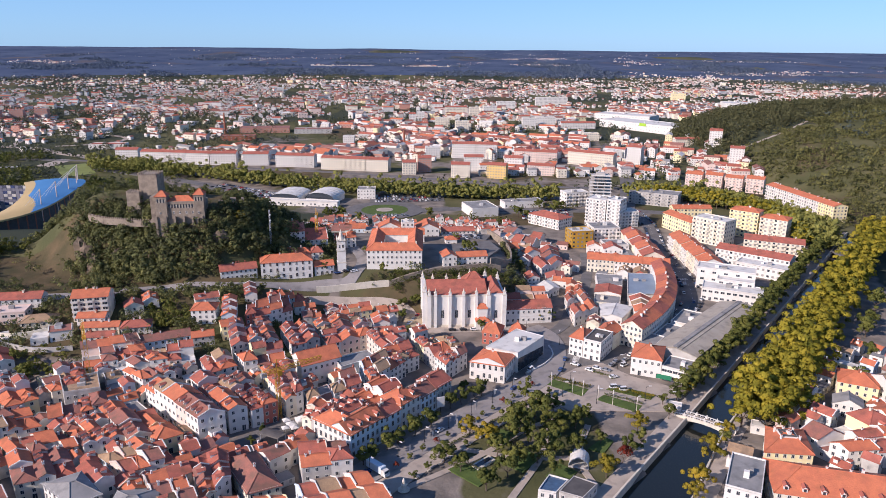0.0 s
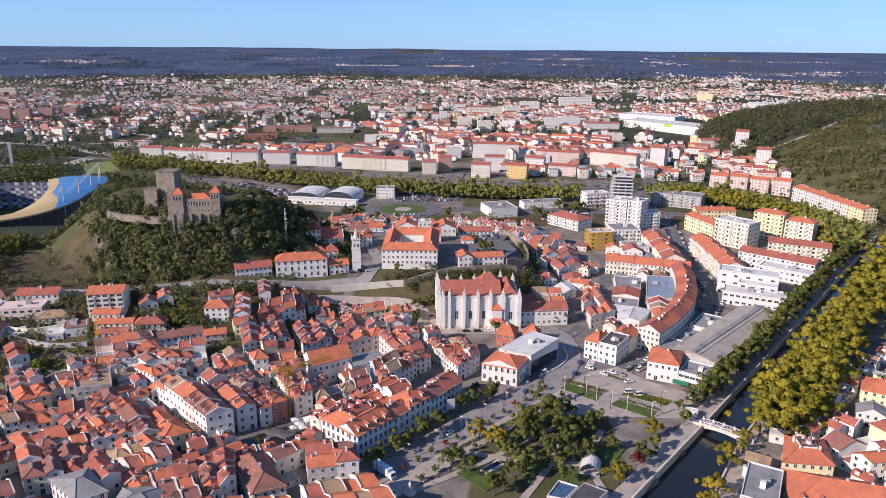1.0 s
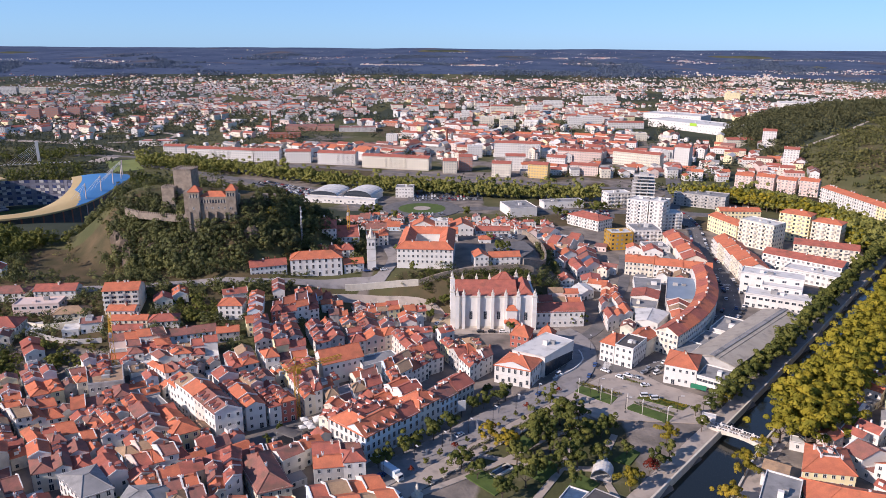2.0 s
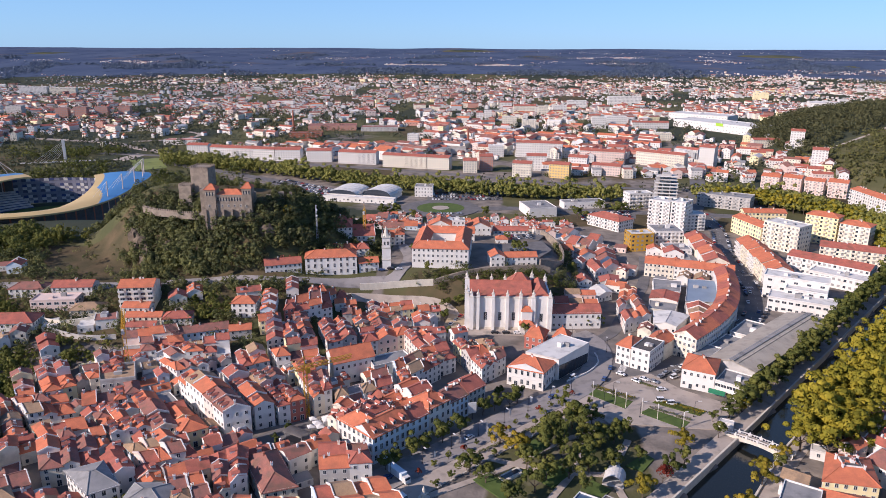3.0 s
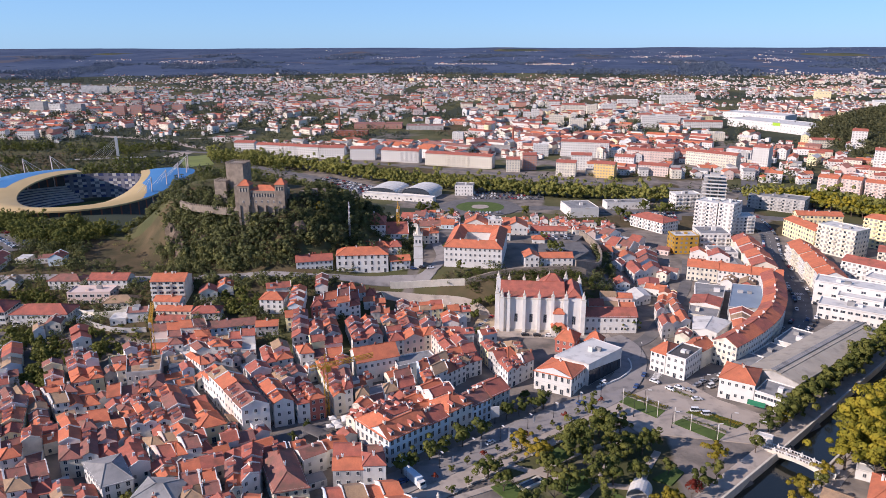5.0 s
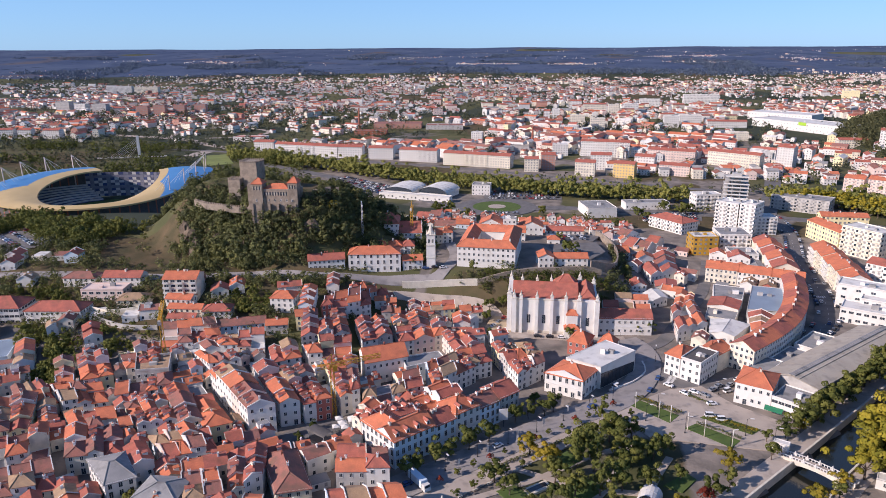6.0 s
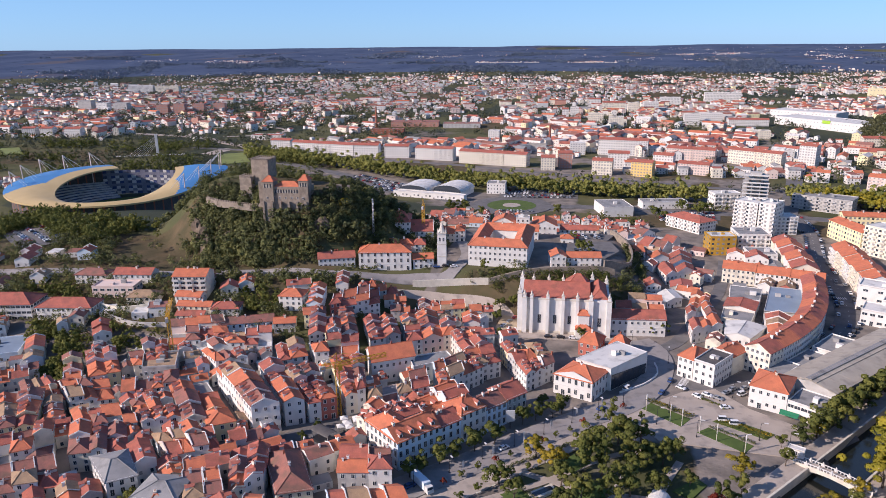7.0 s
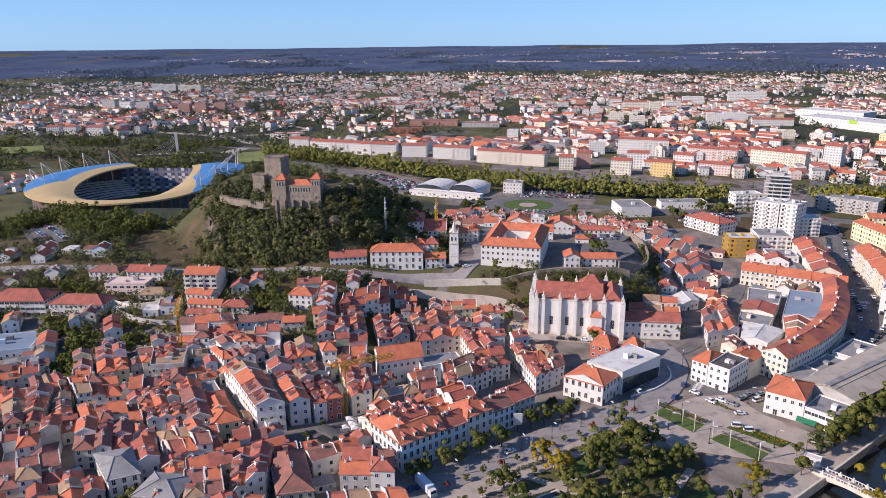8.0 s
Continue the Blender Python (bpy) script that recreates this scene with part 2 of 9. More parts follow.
# ---- mesh helpers ----
class Mesh:
    """Collects faces of one mesh, each with a material."""

    def __init__(self):
        self.v, self.f, self.m, self.mats = [], [], [], []

    def face(self, pts, mat):
        if mat not in self.mats:
            self.mats.append(mat)
        k = len(self.v)
        self.v.extend(tuple(p) for p in pts)
        self.f.append(tuple(range(k, k + len(pts))))
        self.m.append(self.mats.index(mat))

    def prism(self, poly, z0, z1, mat, top=None, bottom=True):
        """An upright prism on a polygon that runs anticlockwise seen from above."""
        n = len(poly)
        for i in range(n):
            (ax, ay), (bx, by) = poly[i], poly[(i + 1) % n]
            self.face([(ax, ay, z0), (bx, by, z0), (bx, by, z1), (ax, ay, z1)], mat)
        self.face([(x, y, z1) for x, y in poly], top or mat)
        if bottom:
            self.face([(x, y, z0) for x, y in reversed(poly)], mat)

    def box(self, x, y, z, sx, sy, sz, mat, rot=0.0, top=None):
        c, s = math.cos(radians(rot)), math.sin(radians(rot))
        poly = [(x + c * a * sx / 2 - s * b * sy / 2, y + s * a * sx / 2 + c * b * sy / 2) for a, b in ((-1, -1), (1, -1), (1, 1), (-1, 1))]
        self.prism(poly, z, z + sz, mat, top)

    def lathe(self, x, y, rings, mat, n=10, turn=0.0):
        """Rings of (radius, height), from below upwards."""
        def ring(r, z):
            return [(x + r * math.cos(turn + 2 * math.pi * i / n), y + r * math.sin(turn + 2 * math.pi * i / n), z) for i in range(n)]
        for (r0, z0), (r1, z1) in zip(rings, rings[1:]):
            a, b = ring(r0, z0), ring(r1, z1)
            for i in range(n):
                j = (i + 1) % n
                self.face([a[i], a[j], b[j], b[i]], mat)
        if rings[-1][0] > 0.02:
            self.face(ring(*rings[-1]), mat)

    def tube(self, a, b, r, mat, n=6, r2=None):
        a, b = Vector(a), Vector(b)
        d = (b - a).normalized()
        u = d.orthogonal().normalized()
        w = d.cross(u)
        r2 = r if r2 is None else r2
        for i in range(n):
            p, q = 2 * math.pi * i / n, 2 * math.pi * (i + 1) / n
            o1, o2 = u * math.cos(p) + w * math.sin(p), u * math.cos(q) + w * math.sin(q)
            self.face([a + o1 * r, a + o2 * r, b + o2 * r2, b + o1 * r2], mat)

    def data(self, name):
        me = bpy.data.meshes.new(name)
        me.from_pydata(self.v, [], self.f)
        for m in self.mats:
            me.materials.append(m)
        me.polygons.foreach_set("material_index", self.m)
        me.update()
        return me


def part(name, mesh, parent, label="", at=None, turn=0.0):
    ob = new(name, mesh.data(name) if isinstance(mesh, Mesh) else mesh)
    if parent is not None:
        ob.parent = parent
    if at:
        ob.location = at
    if turn:
        ob.rotation_euler = (0, 0, turn)
    return tagged(ob, label) if label else ob


def thing(name, label, category, at=(0, 0, 0), turn=0.0, group="", kind=""):
    ob = new(name)
    ob.location, ob.rotation_euler = at, (0, 0, turn)
    ob.empty_display_size = 1.0
    return tagged(ob, label, category, group, kind)


# ---- ground heights ----
def ease(a, b, v):
    v = max(0.0, min(1.0, (v - a) / (b - a)))
    return v * v * (3 - 2 * v)


def off_line(px, py, ax, ay, bx, by):
    dx, dy = bx - ax, by - ay
    u = max(0.0, min(1.0, ((px - ax) * dx + (py - ay) * dy) / (dx * dx + dy * dy)))
    return math.hypot(px - ax - u * dx, py - ay - u * dy)


def height(x, y):
    """Valley floor at 0, the slope of the old town, the castle hill, the wooded hill and the far rise."""
    k = ease(-110, -45, x)
    rise = (1 - k) * min(1, max(0, (y - 250) / 100)) + k * ease(368, 397, y)
    base = 17 * rise * (1 - ease(470, 570, y)) * (1 - ease(30, 75, x)) * ease(-520, -300, x)
    d = off_line(x, y, -203, 434, -142, 418)
    wide = 42 + 26 * ease(405, 440, y)
    z = base + (56 - base) * (1 - ease(13, 13 + wide, d))
    r = min(4800, math.hypot(x, y - 10))
    if r > 1100:
        z += 116 * ((r - 1100) / 3700) ** 1.25 + ease(1100, 2200, r) * 7 * noise.noise((x / 420, y / 420, 3.3))
    q = ((x - 680) / 330) ** 2 + ((y - 1000) / 480) ** 2
    if q < 1:
        z += 62 * (1 - q) ** 0.8
    return z


BANK = [(20, 140), (71, 208), (109, 257), (180, 350), (275, 476), (345, 569)]
BANK_WIDE = [24, 22, 15.5, 14.5, 14, 14]


def bank_right(i):
    return BANK[i][0] + BANK_WIDE[i] * 0.79, BANK[i][1] - BANK_WIDE[i] * 0.61


def in_river(x, y, grow=0.0):
    """Depth inside the river's bed: positive between the banks."""
    s = x * 0.61 + y * 0.79
    best = -1e9
    for i in range(len(BANK) - 1):
        s0, s1 = (BANK[j][0] * 0.61 + BANK[j][1] * 0.79 for j in (i, i + 1))
        if s0 <= s <= s1:
            u = (s - s0) / (s1 - s0)
            lx = BANK[i][0] * (1 - u) + BANK[i + 1][0] * u
            ly = BANK[i][1] * (1 - u) + BANK[i + 1][1] * u
            across = (x - lx) * 0.79 - (y - ly) * 0.61
            wide = BANK_WIDE[i] * (1 - u) + BANK_WIDE[i + 1] * u
            best = max(best, min(across, wide - across) + grow)
    return best


# ---- ground sheet ----
def graded(lo, hi, step, far, grow=1.16):
    near = list(np.arange(lo, hi + step / 2, step))
    out, s, v = [], step, near[-1]
    while v < far:
        s *= grow
        v += s
        out.append(min(v, far))
    low, s, v = [], step, near[0]
    while v > -far:
        s *= grow
        v -= s
        low.append(max(v, -far))
    return low[::-1] + near + out


def fields(x, y):
    """How far a place is paved, dry grass or wood."""
    n1 = noise.noise((x / 60, y / 60, 1.0))
    n2 = noise.noise((x / 230, y / 230, 5.0))
    paved = ease(-330, -300, x) * (1 - ease(235, 260, x - 0.35 * (y - 300))) * ease(-40, 60, y) * (1 - ease(560, 600, y))
    hill = ease(17.5, 21, height(x, y)) if y < 560 and x < -80 else 0.0
    paved *= 1 - hill
    if x < -60:
        paved *= 1 - 0.85 * ease(282, 300, y)
    if -60 < x < 60 and 366 < y < 402:
        paved *= 0.15
    if 10 < x < 75 and 195 < y < 262:
        paved *= 0.3
    far_paved = ease(600, 640, y) * (1 - ease(1000, 1300, y)) * ease(-420, -250, x) * (1 - ease(250, 330, x))
    paved = max(paved, 0.8 * far_paved * ease(-0.3, 0.05, n1))
    dry = ease(0.0, 0.5, n2 + 0.4 * n1)
    if y < 560 and -330 < x < -190 and y < 420:
        dry = 1.0
    wood = ease(0.06, 0.3, -n2 + 0.25 * n1 + 0.2 * ease(1400, 2600, math.hypot(x, y)))
    if x > 300 and 560 < y < 1600:
        near = 1 - ease(900, 960, y - 0.62 * max(0.0, x - 400))
        wood = max(wood, ease(300, 360, x) * (1 - near)) * (1 - 0.8 * near)
        dry = 0.7 * ease(-0.1, 0.35, n1) * near + dry * (1 - near)
    return paved, dry, wood


xs, ys = graded(-360, 330, 5.0, 4850), graded(150, 640, 5.0, 4850)
gv, gf, attr = [], [], []
for y in ys:
    for x in xs:
        z = height(x, y)
        if 100 < y < 600 and in_river(x, y) > 0:
            z = -5.5
        gv.append((x, y, z))
        attr.append(fields(x, y))
nx = len(xs)
for j in range(len(ys) - 1):
    for i in range(nx - 1):
        k = j * nx + i
        gf.append((k, k + 1, k + nx + 1, k + nx))
gme = bpy.data.meshes.new("ground")
gme.from_pydata(gv, [], gf)
for c, nm in enumerate(("paved", "dry", "wood")):
    a = gme.attributes.new(nm, "FLOAT", "POINT")
    a.data.foreach_set("value", np.array([t[c] for t in attr], dtype=np.float32))
gme.polygons.foreach_set("use_smooth", [True] * len(gf))


def ground_material():
    m = bpy.data.materials.new("town_and_country_ground")
    m.use_nodes = True
    n, l = m.node_tree.nodes, m.node_tree.links
    p = n["Principled BSDF"]
    p.inputs["Roughness"].default_value, p.inputs["Specular IOR Level"].default_value = 0.95, 0.1
    geo = n.new("ShaderNodeNewGeometry")

    def patch(scale, a, b, lo=0.35, hi=0.65):
        t, r, x = n.new("ShaderNodeTexNoise"), n.new("ShaderNodeMapRange"), n.new("ShaderNodeMix")
        t.inputs["Scale"].default_value, t.inputs["Detail"].default_value = scale, 7
        l.new(geo.outputs["Position"], t.inputs["Vector"])
        r.inputs[1].default_value, r.inputs[2].default_value = lo, hi
        l.new(t.outputs[0], r.inputs[0])
        x.data_type = "RGBA"
        x.inputs[6].default_value, x.inputs[7].default_value = a, b
        l.new(r.outputs[0], x.inputs[0])
        return x.outputs[2]

    def over(base, top, name):
        a, x, t, q, r = n.new("ShaderNodeAttribute"), n.new("ShaderNodeMix"), n.new("ShaderNodeTexNoise"), n.new("ShaderNodeMath"), n.new("ShaderNodeMapRange")
        a.attribute_name = name
        t.inputs["Scale"].default_value, t.inputs["Detail"].default_value = 0.06, 6
        l.new(geo.outputs["Position"], t.inputs["Vector"])
        q.operation = "ADD"
        l.new(a.outputs["Fac"], q.inputs[0])
        l.new(t.outputs[0], q.inputs[1])
        r.inputs[1].default_value, r.inputs[2].default_value = 0.85, 1.1
        l.new(q.outputs[0], r.inputs[0])
        x.data_type = "RGBA"
        l.new(r.outputs[0], x.inputs[0])
        l.new(base, x.inputs[6])
        l.new(top, x.inputs[7])
        return x.outputs[2]

    green = patch(0.03, (0.075, 0.08, 0.036, 1), (0.13, 0.12, 0.058, 1))
    dry = patch(0.08, (0.125, 0.092, 0.052, 1), (0.072, 0.064, 0.034, 1))
    wood = patch(0.015, (0.04, 0.05, 0.036, 1), (0.06, 0.066, 0.04, 1))
    pave = patch(0.1, (0.27, 0.23, 0.195, 1), (0.14, 0.125, 0.11, 1))
    col = over(over(over(green, dry, "dry"), wood, "wood"), pave, "paved")
    l.new(col, p.inputs["Base Color"])
    t, b = n.new("ShaderNodeTexNoise"), n.new("ShaderNodeBump")
    t.inputs["Scale"].default_value, t.inputs["Detail"].default_value = 0.5, 5
    l.new(geo.outputs["Position"], t.inputs["Vector"])
    b.inputs["Strength"].default_value, b.inputs["Distance"].default_value = 0.5, 0.6
    l.new(t.outputs[0], b.inputs["Height"])
    l.new(b.outputs[0], p.inputs["Normal"])
    return m


gme.materials.append(ground_material())
tagged(new("ground", gme), "valley floor and hills with paving, dry grass and woods", "ground", kind="structure")


# ---- water, roads, pavements, lawns ----
def smooth_line(pts, step=4.0):
    out = []
    for i in range(len(pts) - 1):
        p0, p1, p2, p3 = (Vector(pts[max(0, min(len(pts) - 1, i + k))][:2]) for k in (-1, 0, 1, 2))
        n = max(1, int((p2 - p1).length / step))
        for s in range(n):
            t = s / n
            out.append(0.5 * ((2 * p1) + (p2 - p0) * t + (2 * p0 - 5 * p1 + 4 * p2 - p3) * t * t + (3 * p1 - p0 - 3 * p2 + p3) * t ** 3))
    out.append(Vector(pts[-1][:2]))
    return out


def strip(name, pts, wide, mat, up, label, category, z=None, parent=None, closed=False):
    """A draped band with a kerb edge."""
    line = smooth_line(pts)
    me = Mesh()
    rows = []
    for i, p in enumerate(line):
        d = (line[min(i + 1, len(line) - 1)] - line[max(i - 1, 0)]).normalized()
        s = Vector((-d.y, d.x))
        row = []
        for k in (-1, -0.33, 0.33, 1):
            q = p + s * (k * wide / 2)
            row.append((q.x, q.y, (height(q.x, q.y) if z is None else z) + up))
        rows.append(row)
    for a, b in zip(rows, rows[1:]):
        for k in range(3):
            me.face([a[k + 1], a[k], b[k], b[k + 1]], mat)
        for k, sgn in ((0, 1), (3, -1)):
            lo = [(q[0], q[1], q[2] - 1.2) for q in (a[k], b[k])]
            me.face([a[k], lo[0], lo[1], b[k]] if sgn > 0 else [b[k], lo[1], lo[0], a[k]], mat)
    return tagged(new(name, me.data(name)), label, category, kind="structure")


def slab(name, poly, up, mat, label, category, z=0.0):
    me = Mesh()
    me.prism(poly, z - 1.0, z + up, mat)
    return tagged(new(name, me.data(name)), label, category, kind="structure")


def water_material():
    m = bpy.data.materials.new("river_water")
    m.use_nodes = True
    n, l = m.node_tree.nodes, m.node_tree.links
    p = n["Principled BSDF"]
    p.inputs["Base Color"].default_value, p.inputs["Roughness"].default_value = (0.012, 0.014, 0.012, 1), 0.12
    geo, t, b = n.new("ShaderNodeNewGeometry"), n.new("ShaderNodeTexNoise"), n.new("ShaderNodeBump")
    t.inputs["Scale"].default_value, t.inputs["Detail"].default_value = 0.7, 4
    l.new(geo.outputs["Position"], t.inputs["Vector"])
    b.inputs["Strength"].default_value, b.inputs["Distance"].default_value = 0.25, 0.1
    l.new(t.outputs[0], b.inputs["Height"])
    l.new(b.outputs[0], p.inputs["Normal"])
    return m


def river():
    me = Mesh()
    mat = water_material()
    for i in range(len(BANK) - 1):
        a, b, c, d = BANK[i], bank_right(i), bank_right(i + 1), BANK[i + 1]
        me.face([(*a, -2.6), (*b, -2.6), (*c, -2.6), (*d, -2.6)], mat)
    tagged(new("water", me.data("water")), "dark calm river between stone quay walls", "river", kind="structure")
    for side, pts in (("left", BANK), ("right", [bank_right(i) for i in range(len(BANK))])):
        sgn = -1 if side == "left" else 1
        me = Mesh()
        for a, b in zip(pts, pts[1:]):
            o = Vector((0.79, -0.61)) * sgn
            for w0, w1, z0, z1, mt in ((0.0, 7.0, -4.0, 0.14, PAVING), (-0.25, 0.45, -4.0, 0.9, LIMESTONE)):
                p = [Vector(a) + o * w0, Vector(b) + o * w0, Vector(b) + o * w1, Vector(a) + o * w1]
                poly = [(q.x, q.y) for q in p]
                area = sum(poly[k][0] * poly[(k + 1) % 4][1] - poly[(k + 1) % 4][0] * poly[k][1] for k in range(4))
                me.prism(poly if area > 0 else poly[::-1], z0, z1, mt)
        tagged(new("pavement", me.data("quay")), "pale riverside promenade on a stone quay wall", "pavement", kind="structure")


river()
ROADS = [
    ("garden avenue paved with grey cobbles", [(-60, 165), (-26, 209), (-14, 222), (0, 237), (15, 254), (34, 274), (48, 288), (58, 307), (62, 327), (60, 342), (53, 353)], 13, COBBLE),
    ("street below the cathedral", [(53, 353), (40, 351), (1, 348), (-15, 340)], 8, PAVING),
    ("narrow street climbing past small houses", [(60, 342), (72, 357), (83, 389), (97, 427), (104, 459), (110, 500)], 7, ASPHALT),
    ("street between the market and the curved row", [(62, 318), (78, 312), (93, 316), (112, 336), (140, 370), (160, 405), (168, 456), (170, 514), (182, 590), (180, 660)], 13, ASPHALT),
    ("road at the foot of the castle hill", [(-330, 330), (-270, 342), (-213, 347), (-182, 354), (-158, 362), (-124, 367), (-99, 374), (-70, 384), (-51, 390), (-48, 420), (-58, 450)], 7, COBBLE),
    ("lane under the seminary wall", [(-90, 362), (-68, 374), (-46, 377), (-23, 376), (-13, 368), (-15, 350)], 6, PAVING),
    ("wide road past the tree avenue", [(-430, 840), (-300, 770), (-175, 690), (-110, 640), (-60, 622), (0, 640), (60, 640), (120, 640), (175, 640), (260, 620), (300, 560), (310, 500)], 14, ASPHALT),
    ("road leading out to the apartment blocks", [(175, 640), (205, 760), (225, 860), (238, 960), (250, 1100)], 16, ASPHALT),
    ("road in front of the apartment rows", [(-560, 905), (-430, 892), (-300, 862), (-150, 836), (0, 790), (150, 750), (215, 760)], 10, ASPHALT),
    ("motorway crossing the valley", [(-1300, 1000), (-900, 1020), (-640, 1010), (-540, 960), (-450, 905)], 14, PAVING),
    ("link road curving through the fields", [(-640, 1010), (-660, 1100), (-600, 1150), (-520, 1120), (-520, 1060), (-580, 1020)], 8, PAVING),
    ("road climbing through the woods", [(330, 940), (400, 935), (460, 960), (520, 1010)], 5, PAVING),
]
for label, pts, wide, mat in ROADS:
    strip("road", pts, wide, mat, 0.2 if pts[0][1] < 600 and pts[0][0] > -50 else 0.45, label, "road")
strip("pavement", [(-45, 170), (-12, 208), (0, 222), (14, 238), (29, 254), (46, 272), (58, 284)], 9, PAVING, 0.32, "broad pale promenade beside the garden", "pavement")
slab("pavement", [(46, 279), (60, 262), (104, 262), (110, 272), (112, 284), (95, 295), (84, 309), (70, 303)], 0.3, PAVING, "open paved square with stone slabs", "square")
slab("pavement", [(-79, 233), (-70, 222), (-52, 226), (-49, 240), (-55, 252), (-69, 242)], 0.2, ASPHALT, "dark paved old town square", "square")
for poly in ([(51, 287), (68, 274.3), (72, 281), (55, 292)], [(73.5, 271.5), (88.7, 260.9), (92.6, 266.6), (78, 276)], [(80, 281), (97.6, 272), (101.6, 276.5), (84.4, 285.4)],
             [(28, 222), (36, 216), (44, 226), (36, 232)], [(8.4, 217), (19.4, 207), (24.5, 213.5), (13.7, 221.6)], [(62.5, 232), (68.5, 229.5), (73.8, 238), (70.8, 241)], [(44, 214), (50, 209), (56, 217), (50, 222)], [(24, 238), (30, 234), (36, 242), (30, 246)]):
    slab("lawn", poly, 0.42, LAWN, "mown lawn bed with a stone kerb", "lawn")
for n, pts in enumerate(([(-6, 206), (20, 226), (40, 246), (60, 258)], [(30, 200), (46, 232), (52, 262)], [(62, 205), (58, 226), (66, 250)], [(10, 232), (34, 226), (58, 226)])):
    strip("pavement", pts, 2.6, PAVING, 0.3 + 0.02 * n, "pale garden path between lawns and trees", "path")
PAINT = surface("road_paint", (0.7, 0.69, 0.66, 1), (0.55, 0.54, 0.52, 1), 0.6, 0.8, 4.0, 0.0, 0.1)


def crossing(x, y, turn, bars=7):
    me = Mesh()
    c, s2 = math.cos(radians(turn)), math.sin(radians(turn))
    for k in range(bars):
        o = (k - bars / 2) * 1.1
        me.box(x + c * o, y + s2 * o, 0.0, 0.55, 3.2, 0.225, PAINT, turn)
    tagged(new("road_marking", me.data("road_marking")), "white painted zebra crossing on the road", "road marking", kind="structure")


for x, y, t in ((-10, 226, -42), (51, 293, -30), (61.5, 326, 0), (72, 314, 70), (165, 440, 10), (46, 352, 80)):
    crossing(x, y, t)
for label, pts, wide, mat in ROADS[3:4]:
    line = smooth_line(pts, 3.0)
    me = Mesh()
    for a, b in list(zip(line, line[1:]))[::3]:
        m = (a + b) / 2
        me.box(m.x, m.y, 0.0, 2.4, 0.16, 0.22, PAINT, math.degrees(math.atan2((b - a).y, (b - a).x)))
    tagged(new("road_marking", me.data("road_marking")), "dashed white centre line on the asphalt", "road marking", kind="structure")
slab("forecourt", [(-18, 352), (-4, 350), (-4, 376), (-16, 380)], 0.8, surface("sand", (0.42, 0.33, 0.22, 1), (0.34, 0.27, 0.18, 1), 0.2), "sandy forecourt of the cathedral", "forecourt")


# ---- what is built on, metre by metre ----
TAKEN = np.zeros((700, 520), dtype=bool)


def mark(poly, test=False):
    """Marks a convex plan, anticlockwise, as built on; with test, tells whether any of it is."""
    x0, x1 = (int(f(p[0] for p in poly)) + 350 for f in (min, max))
    y0, y1 = (int(f(p[1] for p in poly)) - 130 for f in (min, max))
    if x0 < 0 or y0 < 0 or x1 >= 699 or y1 >= 519:
        return True
    gx, gy = np.meshgrid(np.arange(x0, x1 + 1) - 349.5, np.arange(y0, y1 + 1) + 130.5, indexing="ij")
    inside = np.ones(gx.shape, dtype=bool)
    for (ax, ay), (bx, by) in zip(poly, poly[1:] + poly[:1]):
        inside &= (bx - ax) * (gy - ay) - (by - ay) * (gx - ax) >= 0
    if test:
        return bool((TAKEN[x0:x1 + 1, y0:y1 + 1] & inside).any())
    TAKEN[x0:x1 + 1, y0:y1 + 1] |= inside
    return False


for _, pts, wide, _ in ROADS:
    for a, b in zip(smooth_line(pts), smooth_line(pts)[1:]):
        n = Vector((-(b - a).y, (b - a).x)).normalized() * (wide / 2 + 1)
        mark([tuple(a - n), tuple(b - n), tuple(b + n), tuple(a + n)])

# ---- buildings ----
def window_data(name, w, h, sill=True, arch=False, pane=GLASS):
    """A window that faces -y, its sill's middle at the origin."""
    me = Mesh()
    me.box(0, -0.03, 0, w + 0.24, 0.1, 0.1 if not sill else 0.14, FRAMEWHITE)
    me.box(0, -0.03, h, w + 0.24, 0.1, 0.14, FRAMEWHITE)
    for sx in (-1, 1):
        me.box(sx * (w / 2 + 0.06), -0.03, 0.1, 0.12, 0.1, h - 0.1, FRAMEWHITE)
    me.box(0, -0.02, 0.1, 0.07, 0.06, h - 0.1, FRAMEWHITE)
    me.face([(-w / 2, -0.012, 0.1), (w / 2, -0.012, 0.1), (w / 2, -0.012, h), (-w / 2, -0.012, h)], pane)
    return me.data(name)


WIN = window_data("window", 1.0, 1.5)
WIN_TALL = window_data("tall_window", 1.1, 2.3)
WIN_WIDE = window_data("wide_window", 2.2, 1.4)
WIN_DOOR = window_data("doorway", 1.4, 2.4, False)
WIN_CHURCH = window_data("church_window", 1.6, 4.6, False)


def balcony_data(w):
    me = Mesh()
    me.box(0, -0.6, -0.1, w, 1.2, 0.16, FRAMEWHITE)
    me.box(0, -1.16, 0.06, w, 0.08, 0.9, FRAMEWHITE)
    for sx in (-1, 1):
        me.box(sx * (w / 2 - 0.04), -0.6, 0.06, 0.08, 1.04, 0.9, FRAMEWHITE)
    return me.data("balcony")


BALCONY = balcony_data(3.4)


def chimney_data(w, h, mat):
    me = Mesh()
    me.box(0, 0, -1.2, w, w * 1.3, h + 1.2, mat)
    me.box(0, 0, h, w + 0.2, w * 1.3 + 0.2, 0.15, mat)
    for k in (-1, 1):
        me.box(0, k * w * 0.3, h + 0.15, 0.25, 0.25, 0.3, TILE)
    return me.data("chimney")


